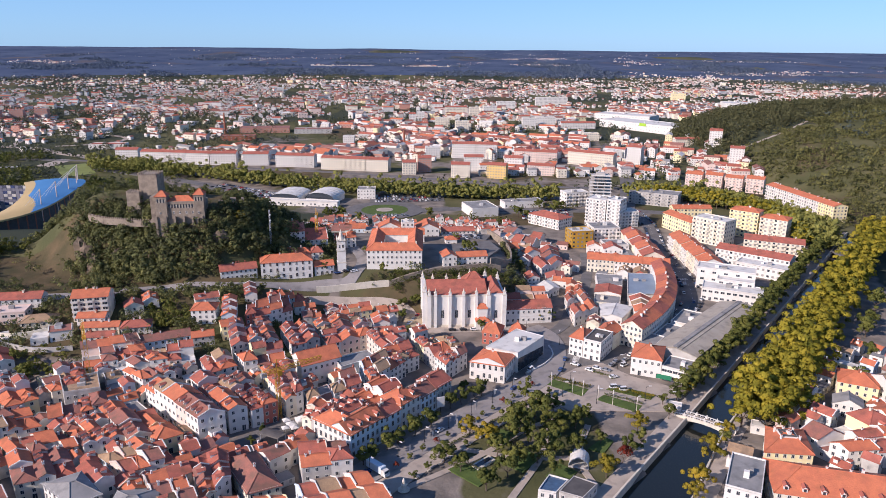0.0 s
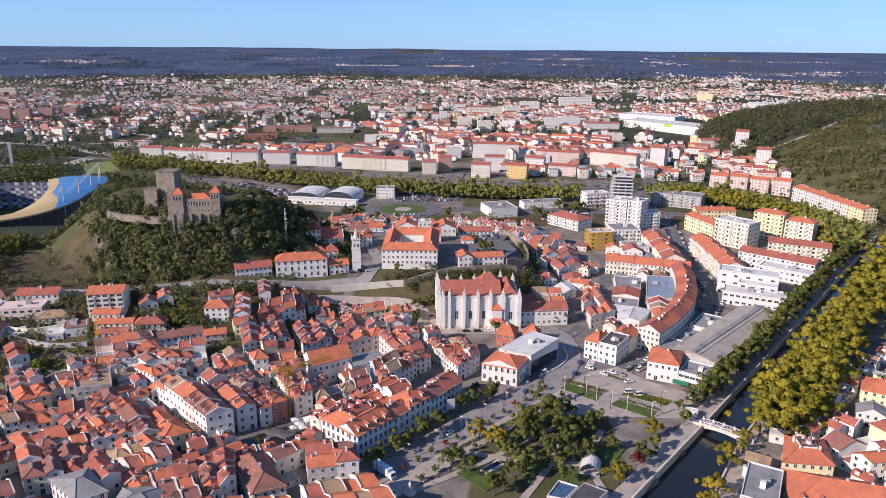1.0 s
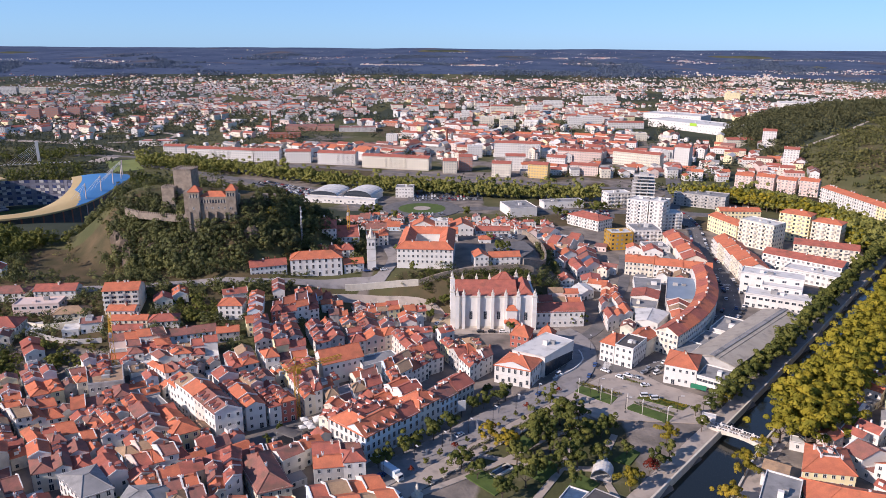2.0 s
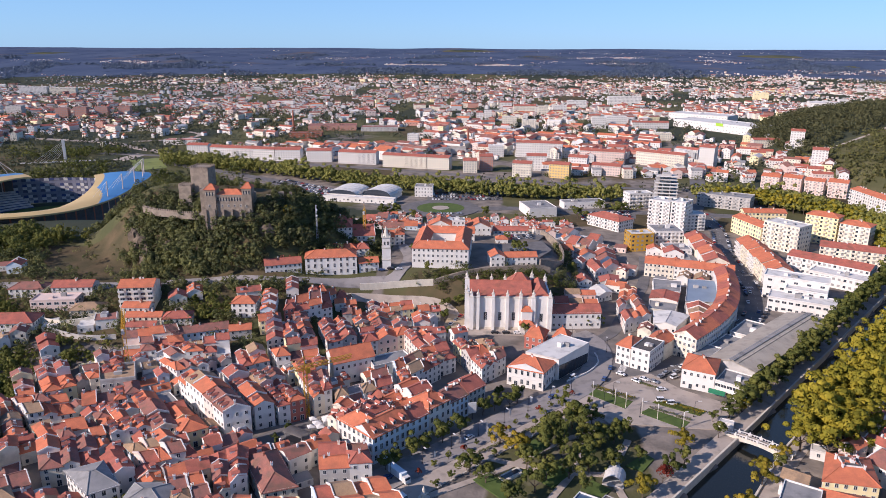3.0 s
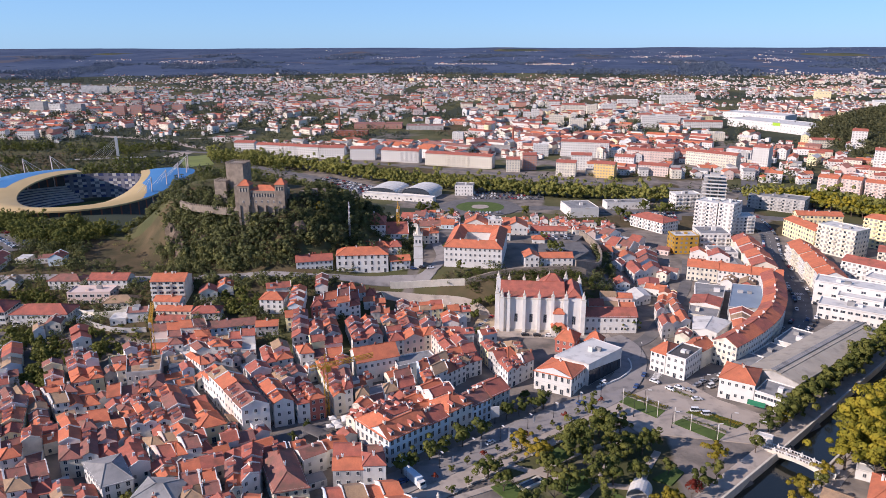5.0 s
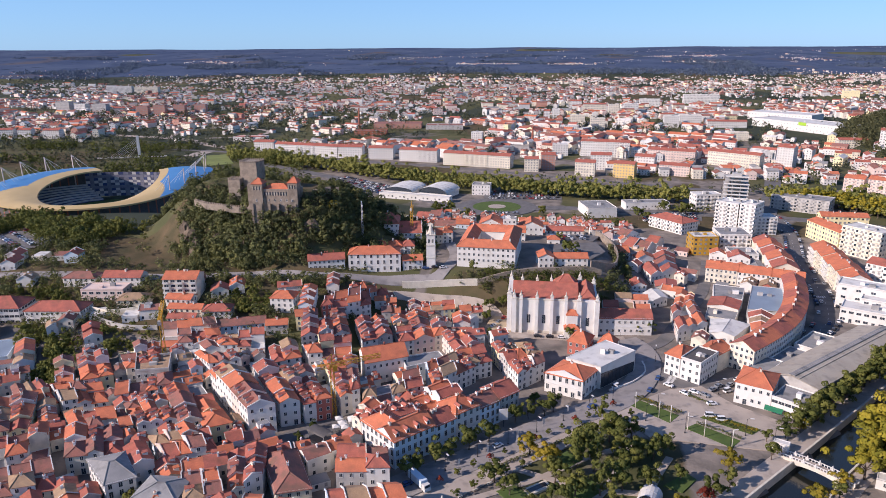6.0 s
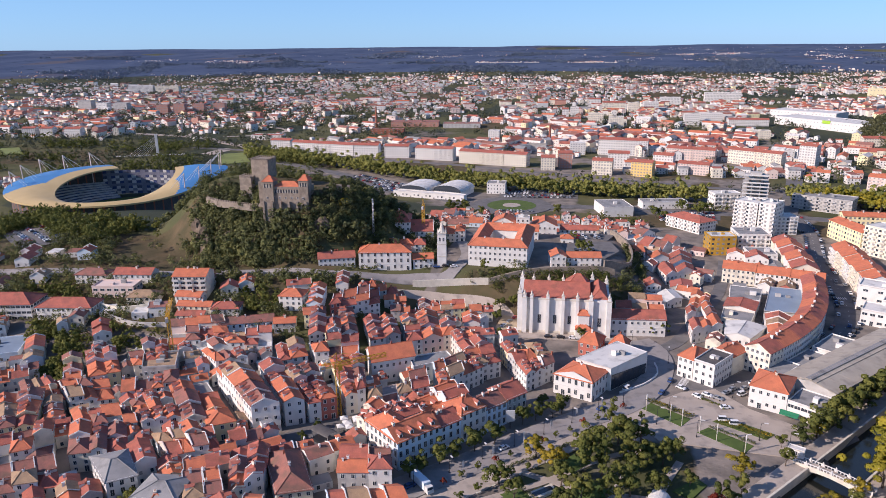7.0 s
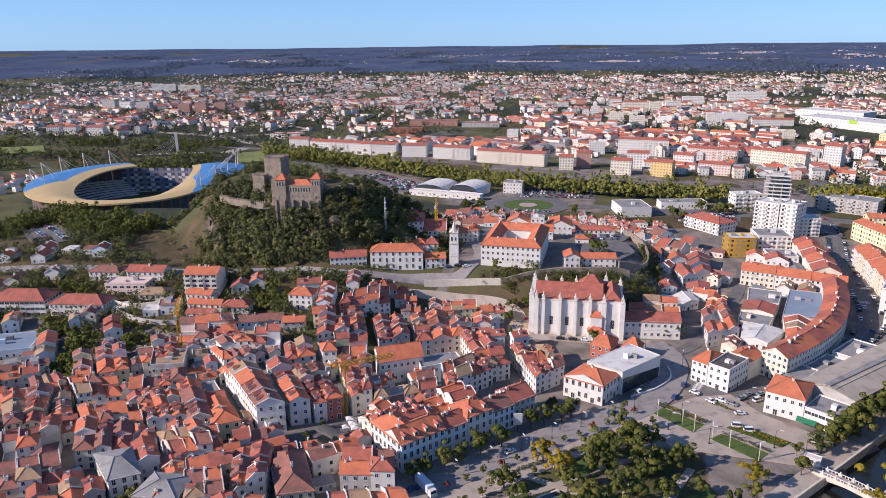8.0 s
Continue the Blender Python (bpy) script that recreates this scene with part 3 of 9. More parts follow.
CHIMNEYS = [chimney_data(0.7, 1.5, WHITE), chimney_data(0.55, 1.1, WHITE), chimney_data(0.8, 1.2, CREAM), chimney_data(0.6, 1.3, BRICKRED)]


def grown(quad, by):
    """The quad with its sides moved outwards."""
    n, out = len(quad), []
    for i in range(n):
        p, a, b = Vector(quad[i]), Vector(quad[i - 1]), Vector(quad[(i + 1) % n])
        d1, d2 = (p - a).normalized(), (b - p).normalized()
        n1, n2 = Vector((d1.y, -d1.x)), Vector((d2.y, -d2.x))
        k = n1 + n2
        out.append(tuple(p + k * (by / max(0.3, 0.5 * k.length_squared))))
    return out


def roof_mesh(quad, h, rise, kind, mat, over=0.4, swap=False, thick=0.22):
    """A pitched roof as a slab with eaves, ridge and hips."""
    q = [Vector(p) for p in (quad[1:] + quad[:1] if swap else quad)]
    e = [Vector(p) for p in grown([tuple(p) for p in q], over)]
    half = ((q[0] + q[1]) / 2 - (q[3] + q[2]) / 2).length / 2
    drop = over * rise / max(half, 1.0)
    r0, r1 = (e[0] + e[3]) / 2, (e[1] + e[2]) / 2
    if kind == "hip":
        along = (r1 - r0)
        cut = min(0.42, half / max(along.length, 0.1))
        r0, r1 = r0 + along * cut, r1 - along * cut
    me = Mesh()
    E = [(p.x, p.y, h - drop) for p in e]
    R = [(r0.x, r0.y, h + rise), (r1.x, r1.y, h + rise)]

    def low(p):
        return (p[0], p[1], p[2] - thick)
    tops = [[E[0], E[1], R[1], R[0]], [E[2], E[3], R[0], R[1]]]
    if kind == "hip":
        tops += [[E[1], E[2], R[1]], [E[3], E[0], R[0]]]
    for t in tops:
        me.face(t, mat)
        me.face([low(p) for p in reversed(t)], FRAMEWHITE)
    rim = [E[0], E[1], R[1], E[2], E[3], R[0]] if kind != "hip" else E
    for a, b in zip(rim, rim[1:] + rim[:1]):
        me.face([low(a), low(b), b, a], mat)
    ridges = [(R[0], R[1])] + ([(E[0], R[0]), (E[3], R[0]), (E[1], R[1]), (E[2], R[1])] if kind == "hip" else [])
    for a, b in ridges:
        me.tube((a[0], a[1], a[2] + 0.05), (b[0], b[1], b[2] + 0.05), 0.16, mat, 5)
    return me, R


def coping(me, a, b, h, rise, wall):
    """A low white parapet that follows a gable above the tiles."""
    a, b = Vector(a), Vector(b)
    d = (b - a).normalized()
    o = Vector((d.y, -d.x))
    m = (a + b) / 2
    for p, q in ((a, m), (m, b)):
        zp, zq = (h, h + rise) if p is a else (h + rise, h)
        p0, p1, q0, q1 = p + o * 0.31, p, q + o * 0.31, q
        me.face([(*p1, zp + 0.38), (*p0, zp + 0.38), (*q0, zq + 0.38), (*q1, zq + 0.38)], wall)
        for u, v in ((p0, q0), (q1, p1)):
            zu, zv = (zp, zq) if u is p0 else (zq, zp)
            me.face([(*u, zu - 0.2), (*v, zv - 0.2), (*v, zv + 0.38), (*u, zu + 0.38)], wall)


def house(quad, h, floors=2, roof="gable", rise=None, wall=WHITE, tiles=TILE, sides=(0, 1, 3), label="", name="house", category="house", group="", z=None,
          win=None, pitch=2.7, swap=False, chimney=0, joined=False, balconies=False, over=0.4, trim=None, ground_doors=True, edge=0.55):
    """A building on a four-cornered plan; the parts are its walls, roof, chimneys, windows."""
    cx, cy = sum(p[0] for p in quad) / 4, sum(p[1] for p in quad) / 4
    mark([tuple(p) for p in quad])
    z = min(height(*p) for p in quad) if z is None else z
    q = [(p[0] - cx, p[1] - cy) for p in quad]
    root = thing(name, label, category, (cx, cy, z), group=group)
    lens = [math.dist(q[i], q[(i + 1) % 4]) for i in range(4)]
    rise = rise if rise is not None else 0.235 * (lens[0] if swap else lens[1])
    me = Mesh()
    deep = 6.0 if cy < 480 and cx < 60 else 1.5
    for i in range(4):
        a, b = q[i], q[(i + 1) % 4]
        me.face([(*a, -deep), (*b, -deep), (*b, h), (*a, h)], wall)
        if trim:
            d = (Vector(b) - Vector(a)).normalized() * 0.0
            o = Vector((b[1] - a[1], a[0] - b[0])).normalized() * 0.08
            for z0, z1 in ((h - 0.5, h), (h / floors - 0.15, h / floors + 0.1)):
                me.prism([(a[0], a[1]), (a[0] + o.x, a[1] + o.y), (b[0] + o.x, b[1] + o.y), (b[0], b[1])], z0, z1, trim)
    top = None
    if roof in ("gable", "hip"):
        rm, top = roof_mesh(q, h, rise, roof, tiles, over, swap)
        if roof == "gable":
            k = q[1:] + q[:1] if swap else q
            for a, b in ((k[1], k[2]), (k[3], k[0])):
                m = ((a[0] + b[0]) / 2, (a[1] + b[1]) / 2, h + rise - 0.12)
                me.face([(*a, h), (*b, h), m], wall)
                if over < 0.35 and rnd.random() < 0.55:
                    coping(me, a, b, h, rise, wall)
        me.face([(*p, h) for p in q], wall)
        part("wall", me, root)
        part("roof", rm, root)
    else:
        part("wall", me, root)
        rm = Mesh()
        rm.prism(q, h - 0.25, h, wall, tiles)
        inner = grown(q, -0.3)
        for i in range(4):
            j = (i + 1) % 4
            rm.prism([q[i], q[j], inner[j], inner[i]], h, h + edge, wall)
        part("roof", rm, root)
        if lens[0] > 9 and lens[1] > 9:
            for s in range(2):
                u, v = 0.25 + 0.5 * rnd.random(), 0.3 + 0.4 * rnd.random()
                bm = Mesh()
                x = (q[0][0] * (1 - u) + q[1][0] * u) * (1 - v) + (q[3][0] * (1 - u) + q[2][0] * u) * v
                y = (q[0][1] * (1 - u) + q[1][1] * u) * (1 - v) + (q[3][1] * (1 - u) + q[2][1] * u) * v
                bm.box(x, y, h - 0.1, 1.6 + 2 * rnd.random(), 1.4 + rnd.random(), 1.0 + 1.6 * rnd.random(), wall if s else FLAT_GREY, math.degrees(math.atan2(q[1][1] - q[0][1], q[1][0] - q[0][0])))
                part("roof_box", bm, root)
    # openings
    storey = h / floors
    holes = Mesh()
    for i in sides:
        a, b = Vector(q[i]), Vector(q[(i + 1) % 4])
        d = (b - a)
        L = d.length
        cols = int(L / pitch)
        if cols < 1:
            continue
        turn = math.atan2(d.y, d.x)
        out = Vector((d.y, -d.x)).normalized()
        for c in range(cols):
            p = a + d * ((c + 0.5) / cols) + out * 0.02
            for f in range(floors):
                data = win or WIN
                zz = f * storey + (storey - 1.5) * 0.5
                if f == 0 and ground_doors and (c + i) % 3 == 1:
                    data, zz = WIN_DOOR, 0.05
                if joined:
                    w2, hh = (0.55, 1.4) if pitch < 2.9 else (0.8, 1.5)
                    t = d.normalized() * w2
                    holes.face([(p.x - t.x, p.y - t.y, zz), (p.x + t.x, p.y + t.y, zz), (p.x + t.x, p.y + t.y, zz + hh), (p.x - t.x, p.y - t.y, zz + hh)], SHUTTER if cy > 700 or (c * 7 + f * 3) % 3 else GLASS)
                else:
                    part("window", data, root, at=(p.x, p.y, zz), turn=turn)
                if balconies and i == sides[0] and f > 0 and c % 2 == 0:
                    if joined:
                        holes.box(p.x + out.x * 0.55, p.y + out.y * 0.55, f * storey, min(3.2, L / cols * 1.1), 1.1, 0.95, wall, math.degrees(turn))
                    else:
                        part("balcony", BALCONY, root, at=(p.x, p.y, f * storey + 0.2), turn=turn)
    if joined and holes.f:
        tagged(part("glazing", holes, root), kind="stuff")
    if top and chimney:
        for c in range(chimney):
            u = rnd.uniform(0.1, 0.9)
            x, y = top[0][0] * (1 - u) + top[1][0] * u, top[0][1] * (1 - u) + top[1][1] * u
            part("chimney", CHIMNEYS[rnd.randrange(4)], root, at=(x + rnd.uniform(-0.6, 0.6), y + rnd.uniform(-0.6, 0.6), h + rise - 0.5), turn=math.atan2(q[1][1] - q[0][1], q[1][0] - q[0][0]))
    return root


def front(a, b, deep):
    """A plan from its front edge, left to right, and its depth."""
    d = (Vector(b) - Vector(a)).normalized() * deep
    n = Vector((-d.y, d.x))
    return [tuple(a), tuple(b), (b[0] + n.x, b[1] + n.y), (a[0] + n.x, a[1] + n.y)]


WALLS = [(WHITE, "white")] * 20 + [(CREAM, "cream")] * 3 + [(PINK, "faded pink")] * 2 + [(YELLOW, "yellow")] + [(PALEBLUE, "pale blue")] * 2 + [(GREYWALL, "grey")] * 2 + [(REDWALL, "red")]
ROOFS = [(TILE, "terracotta")] * 5 + [(TILE_NEW, "bright orange")] * 4 + [(TILE_OLD, "weathered brown")] * 2 + [(TILE_TAN, "lichened tan")]


def dormer_data():
    me = Mesh()
    me.prism([(-0.75, -0.9), (0.75, -0.9), (0.75, 1.6), (-0.75, 1.6)], -0.3, 1.5, WHITE)
    me.face([(-0.95, -1.1, 1.45), (0.95, -1.1, 1.45), (0.95, 1.7, 1.75), (-0.95, 1.7, 1.75)], TILE)
    me.face([(-0.75, -0.92, 1.5), (0.75, -0.92, 1.5), (0, -0.92, 2.1)], WHITE)
    me.face([(-0.95, -1.1, 1.5), (0, -1.1, 2.25), (0, 1.9, 2.25), (-0.95, 1.9, 1.5)][::-1], TILE)
    me.face([(0.95, -1.1, 1.5), (0, -1.1, 2.25), (0, 1.9, 2.25), (0.95, 1.9, 1.5)], TILE)
    me.face([(-0.45, -0.93, 0.3), (0.45, -0.93, 0.3), (0.45, -0.93, 1.35), (-0.45, -0.93, 1.35)], GLASS)
    return me.data("dormer")


DORMER = dormer_data()


REST = Mesh()


def plain_house(me, quad, h, rise, swap, wall, tiles, z, windows=True, flat=False):
    """A simpler house, added to a joined mesh: walls, pitched roof with eaves, window panes on its long sides."""
    for i in range(4):
        a, b = quad[i], quad[(i + 1) % 4]
        me.face([(*a, z - 2), (*b, z - 2), (*b, z + h), (*a, z + h)], wall)
        d = Vector(b) - Vector(a)
        cols = int(d.length / 2.9)
        if windows and cols and (d.y < abs(d.x) * 1.5 and (d.x > 0 or d.y > 0)):
            o = Vector((d.y, -d.x)).normalized() * 0.04
            t = d.normalized() * 0.5
            for f in range(max(1, int(h / 3))):
                for c in range(cols):
                    p = Vector(a) + d * ((c + 0.5) / cols) + o
                    zz = z + 0.9 + f * 3
                    me.face([(p.x - t.x, p.y - t.y, zz), (p.x + t.x, p.y + t.y, zz), (p.x + t.x, p.y + t.y, zz + 1.4), (p.x - t.x, p.y - t.y, zz + 1.4)], SHUTTER if (c + f) % 2 else GLASS)
    if flat:
        me.face([(*p, z + h) for p in quad], tiles)
        return
    q = quad[1:] + quad[:1] if swap else quad
    e = grown(q, 0.35)
    r0, r1 = [((e[0][k] + e[3][k]) / 2) for k in (0, 1)], [((e[1][k] + e[2][k]) / 2) for k in (0, 1)]
    zl, zh = z + h - 0.15, z + h + rise
    me.face([(*e[0], zl), (*e[1], zl), (*r1, zh), (*r0, zh)], tiles)
    me.face([(*e[2], zl), (*e[3], zl), (*r0, zh), (*r1, zh)], tiles)
    for a, b in ((q[1], q[2]), (q[3], q[0])):
        me.face([(*a, z + h), (*b, z + h), ((a[0] + b[0]) / 2, (a[1] + b[1]) / 2, zh - 0.1)], wall)
        if z + h < 60 and abs(a[0]) < 330 and a[1] < 520 and (a[0] * 7 + a[1] * 3) % 1.0 < 0.35:
            coping(me, a, b, z + h, rise, wall)


def block(c0, c1, c2, c3, nu, nv, h=8.0, group="old town houses", shed=0.1, jitter=1.0, old=False, rest=False):
    """A block between streets, split into joined houses of uneven height."""
    P = [Vector(p) for p in (c0, c1, c2, c3)]
    us = [0] + [(i + rnd.uniform(-0.18, 0.18)) / nu for i in range(1, nu)] + [1]
    vs = [0] + [(j + rnd.uniform(-0.18, 0.18)) / nv for j in range(1, nv)] + [1]

    def at(u, v):
        return tuple((P[0] * (1 - u) + P[1] * u) * (1 - v) + (P[3] * (1 - u) + P[2] * u) * v)
    row = (P[2] - P[1]).length + (P[3] - P[0]).length > (P[1] - P[0]).length + (P[2] - P[3]).length
    for j in range(nv):
        for i in range(nu):
            quad = [at(us[i], vs[j]), at(us[i + 1], vs[j]), at(us[i + 1], vs[j + 1]), at(us[i], vs[j + 1])]
            if min(math.dist(quad[k], quad[(k + 1) % 4]) for k in range(4)) < 2.5:
                continue
            sides = [k for k, ok in enumerate((j == 0, i == nu - 1, False, i == 0)) if ok]
            wall, wname = rnd.choice(WALLS)
            tiles, tname = rnd.choice(ROOFS[4:] if old else ROOFS)
            lu, lv = math.dist(quad[0], quad[1]), math.dist(quad[1], quad[2])
            pick = rnd.random()
            if pick < shed and rest:
                plain_house(REST, quad, rnd.uniform(3.0, 5.0), 0, False, wall, rnd.choice((FLAT_GREY, FLAT_WHITE, TILE_OLD)), min(height(*p) for p in quad), flat=True)
                continue
            if pick < shed:
                house(quad, rnd.uniform(3.0, 5.0), 1, "flat", wall=wall, tiles=rnd.choice((FLAT_GREY, FLAT_WHITE, TILE_OLD)), sides=sides[:1], label="low %s outbuilding with a flat roof between houses" % wname, name="outbuilding", category="outbuilding", edge=0.3)
                continue
            hh = max(4.6, h + rnd.uniform(-jitter, jitter) + rnd.choice((-1.0, 0, 0, 0.4, 1.2)))
            if rest:
                mark(quad)
                plain_house(REST, quad, hh, 0.23 * (lu if row else lv), row, wall, tiles, min(height(*p) for p in quad))
                continue
            fl = 1 if hh < 5 else 2 if hh < 7.4 else 3
            kind = "hip" if pick > 0.88 or (j == 0 and pick > 0.45) else "gable"
            swap = row if rnd.random() < 0.86 else not row
            root = house(quad, hh, fl, kind, wall=wall, tiles=tiles, sides=sides, swap=swap, chimney=rnd.choice((0, 1, 1, 2)), group=group, over=0.3,
                  label="%s %s-storey town house with a %s tiled roof" % (wname, ("one", "two", "three")[fl - 1], tname))
            if swap and fl == 3 and lv > 5 and rnd.random() < 0.5:
                a, b = Vector(quad[3]), Vector(quad[0])
                d = (b - a).normalized()
                for u in ((0.5,) if lv < 8 else (0.3, 0.7)):
                    w = a.lerp(b, u) - Vector((d.y, -d.x)) * 1.7 - Vector(root.location[:2])
                    part("dormer", DORMER, root, at=(w.x, w.y, hh + 0.1), turn=math.atan2(d.y, d.x))


# old town, street by street
block((-88, 231), (-79, 236), (-112, 267), (-121, 260), 1, 5, 11.2, shed=0)
block((-79, 239.5), (-72.5, 243.5), (-96, 270), (-103, 264.5), 1, 4, 10.6, shed=0)
block((-71, 244), (-62, 250), (-82, 274), (-93, 266), 2, 4, 9, shed=0.05)
block((-59, 252), (-53, 258), (-63, 283), (-76, 277), 2, 3, 10, shed=0)
block((-84, 279), (-67, 286), (-73, 303), (-92, 290), 3, 2, 9)
block((-97, 271), (-87, 278), (-95, 290), (-106, 285), 2, 2, 7)
block((-126, 279), (-108, 285), (-114, 297), (-131, 291), 3, 2, 7.5)
block((-94, 294), (-75, 307), (-86, 328), (-103, 316), 3, 3, 8)
block((-95, 321), (-75, 338), (-82, 356), (-98, 336), 4, 2, 8)
block((-90, 347), (-70, 366), (-74, 374), (-93, 356), 5, 1, 6)
block((-50, 253), (-30, 270), (-36, 284), (-55, 267), 4, 2, 8.5, shed=0.2)
block((-26, 271), (-12, 292), (-22, 305), (-33, 286), 4, 2, 9)
block((-15, 292), (-6, 300), (-23, 329), (-34, 322), 2, 4, 8.5)
block((7, 288), (17, 302), (8, 325), (-9, 316), 3, 3, 8)
block((-52, 311), (-31, 324), (-42, 352), (-64, 337), 3, 4, 8)
block((-67, 303), (-56, 313), (-68, 336), (-78, 322), 2, 3, 8.5)
block((-57, 348), (-35, 358), (-38, 369), (-62, 362), 4, 2, 7.5)
block((-42, 203), (-25, 207), (-31, 222), (-47, 219), 2, 2, 9.5, shed=0)
block((-34, 182), (-10, 189), (-22, 203), (-43, 196), 4, 2, 8, rest=True)
block((-71, 186), (-65, 197), (-71, 213), (-84, 210), 2, 3, 8)
block((-60, 172), (-39, 181), (-46, 190), (-66, 188), 4, 2, 8, rest=True)
block((-149, 236), (-131, 248), (-137, 257), (-155, 246), 4, 1, 7.5, shed=0, old=True)
block((-111, 222), (-104, 226), (-127, 251), (-134, 246), 1, 3, 8.2, shed=0)
block((-101, 222), (-93, 228), (-123, 256), (-129, 252), 1, 4, 6.8)
block((-126, 218), (-114, 225), (-130, 241), (-143, 233), 3, 3, 7, old=True)
block((-104, 203), (-89, 211), (-100, 222), (-119, 214), 4, 2, 7.5)
block((-124, 265), (-112, 271), (-127, 287), (-143, 279), 3, 3, 7.5)
block((-160, 258), (-148, 265), (-159, 281), (-174, 271), 3, 3, 7, old=True)
block((-173, 246), (-163, 253), (-180, 271), (-191, 265), 2, 4, 7, old=True)
block((-184, 244), (-178, 247), (-190, 262), (-197, 258), 1, 3, 6.5, shed=0, old=True)
block((-181, 221), (-171, 230), (-189, 242), (-197, 234), 3, 2, 6.5, old=True)
block((-166, 227), (-152, 235), (-164, 246), (-181, 238), 3, 2, 7, old=True)
block((-173, 200), (-164, 207), (-178, 228), (-193, 217), 2, 3, 8, old=True)
block((-160, 186), (-147, 197), (-158, 211), (-170, 197), 3, 2, 7.5)
block((-144, 171), (-128, 180), (-142, 193), (-155, 182), 3, 2, 8)
block((-125, 155), (-103, 161), (-119, 175), (-137, 167), 4, 2, 7.5, rest=True)
block((-137, 194), (-120, 202), (-132, 217), (-149, 209), 3, 2, 7.5, old=True)
block((-91, 174), (-72, 185), (-82, 198), (-100, 189), 4, 2, 8)
block((-145, 208), (-128, 218), (-141, 230), (-159, 220), 4, 2, 7, shed=0.2, old=True)
block((-156, 277), (-129, 286), (-144, 303), (-166, 295), 4, 3, 6.5, old=True)
block((-290, 270), (-267, 282), (-287, 305), (-312, 300), 3, 2, 7, rest=True)
block((-215, 213), (-203, 221), (-225, 240), (-244, 237), 3, 3, 7.5, old=True, rest=True)
block((-169, 168), (-150, 173), (-190, 210), (-213, 204), 3, 4, 8, old=True, rest=True)
block((78, 355), (93, 366), (90, 396), (77, 386), 3, 4, 7, shed=0.25, rest=True)
block((78, 388), (88, 393), (92, 412), (83, 416), 2, 3, 6, shed=0.2, rest=True)
for q, h, roof, wall, tiles, label in (([(116, 392), (133, 392), (144, 431), (126, 433)], 6.5, "flat", GREYWALL, BLUESHEET, "low hall with a blue-grey sheet roof inside the terrace"),
                                       ([(102, 412), (117, 410), (122, 431), (105, 434)], 5.5, "flat", WHITE, FLAT_GREY, "low white shed with a grey flat roof"),
                                       ([(97, 397), (112, 393), (116, 407), (101, 411)], 6, "gable", WHITE, TILE, "long workshop with a faded red roof"),
                                       ([(94, 382), (108, 378), (112, 391.5), (97, 396)], 5, "flat", CREAM, FLAT_GREY, "flat-roofed workshop with a stained grey roof"),
                                       ([(93, 358), (104, 355), (114, 372), (96, 376)], 6, "gable", WHITE, FLAT_WHITE, "white shed with a pale sheet roof"),
                                       ([(60, 392), (68, 399), (63, 411), (54, 404)], 5, "gable", WHITE, FLAT_WHITE, "white shed with a pale sheet roof"),
                                       ([(68.5, 399.5), (77, 407), (73, 420), (64, 412)], 5, "gable", WHITE, FLAT_WHITE, "white shed with a pale sheet roof"),
                                       ([(72, 427), (84, 430), (84.5, 441), (72, 437)], 4.5, "gable", WHITE, REDWALL, "long shed with a dark red sheet roof"),
                                       ([(132, 462), (141, 462), (141, 500), (132, 500)], 6, "gable", GREYWALL, FLAT_GREY, "long grey vaulted shed behind the street houses")):
    house(q, h, 1, roof, wall=wall, tiles=tiles, sides=(0, 3), swap=True, rise=1.4, name="shed", category="shed", label=label, z=0, edge=0.3)
block((112, 352), (118, 352), (128, 386), (116, 388), 1, 4, 6, shed=0.4, rest=True)
block((108, 460), (132, 458), (134, 500), (112, 505), 2, 4, 8, shed=0.5, rest=True)
block((145, 236), (156, 221), (200, 226), (190, 256), 3, 4, 8)
block((200, 251), (240, 262), (235, 290), (197, 282), 3, 2, 8, rest=True)
block((215, 205), (262, 216), (256, 246), (208, 240), 4, 3, 8, rest=True)
block((125, 150), (175, 160), (168, 178), (118, 176), 4, 2, 9, rest=True)
block((70, 440), (86, 452), (88, 492), (60, 480), 2, 4, 6, shed=0.4, rest=True)
block((-200, 205), (-186, 214), (-198, 222), (-212, 214), 2, 1, 7, rest=True)
block((35, 520), (70, 500), (84, 530), (60, 545), 4, 2, 6, shed=0.4, rest=True)
block((-300, 232), (-262, 236), (-262, 262), (-305, 258), 4, 3, 7, rest=True)
block((-270, 188), (-228, 196), (-236, 222), (-272, 222), 4, 3, 7, rest=True)


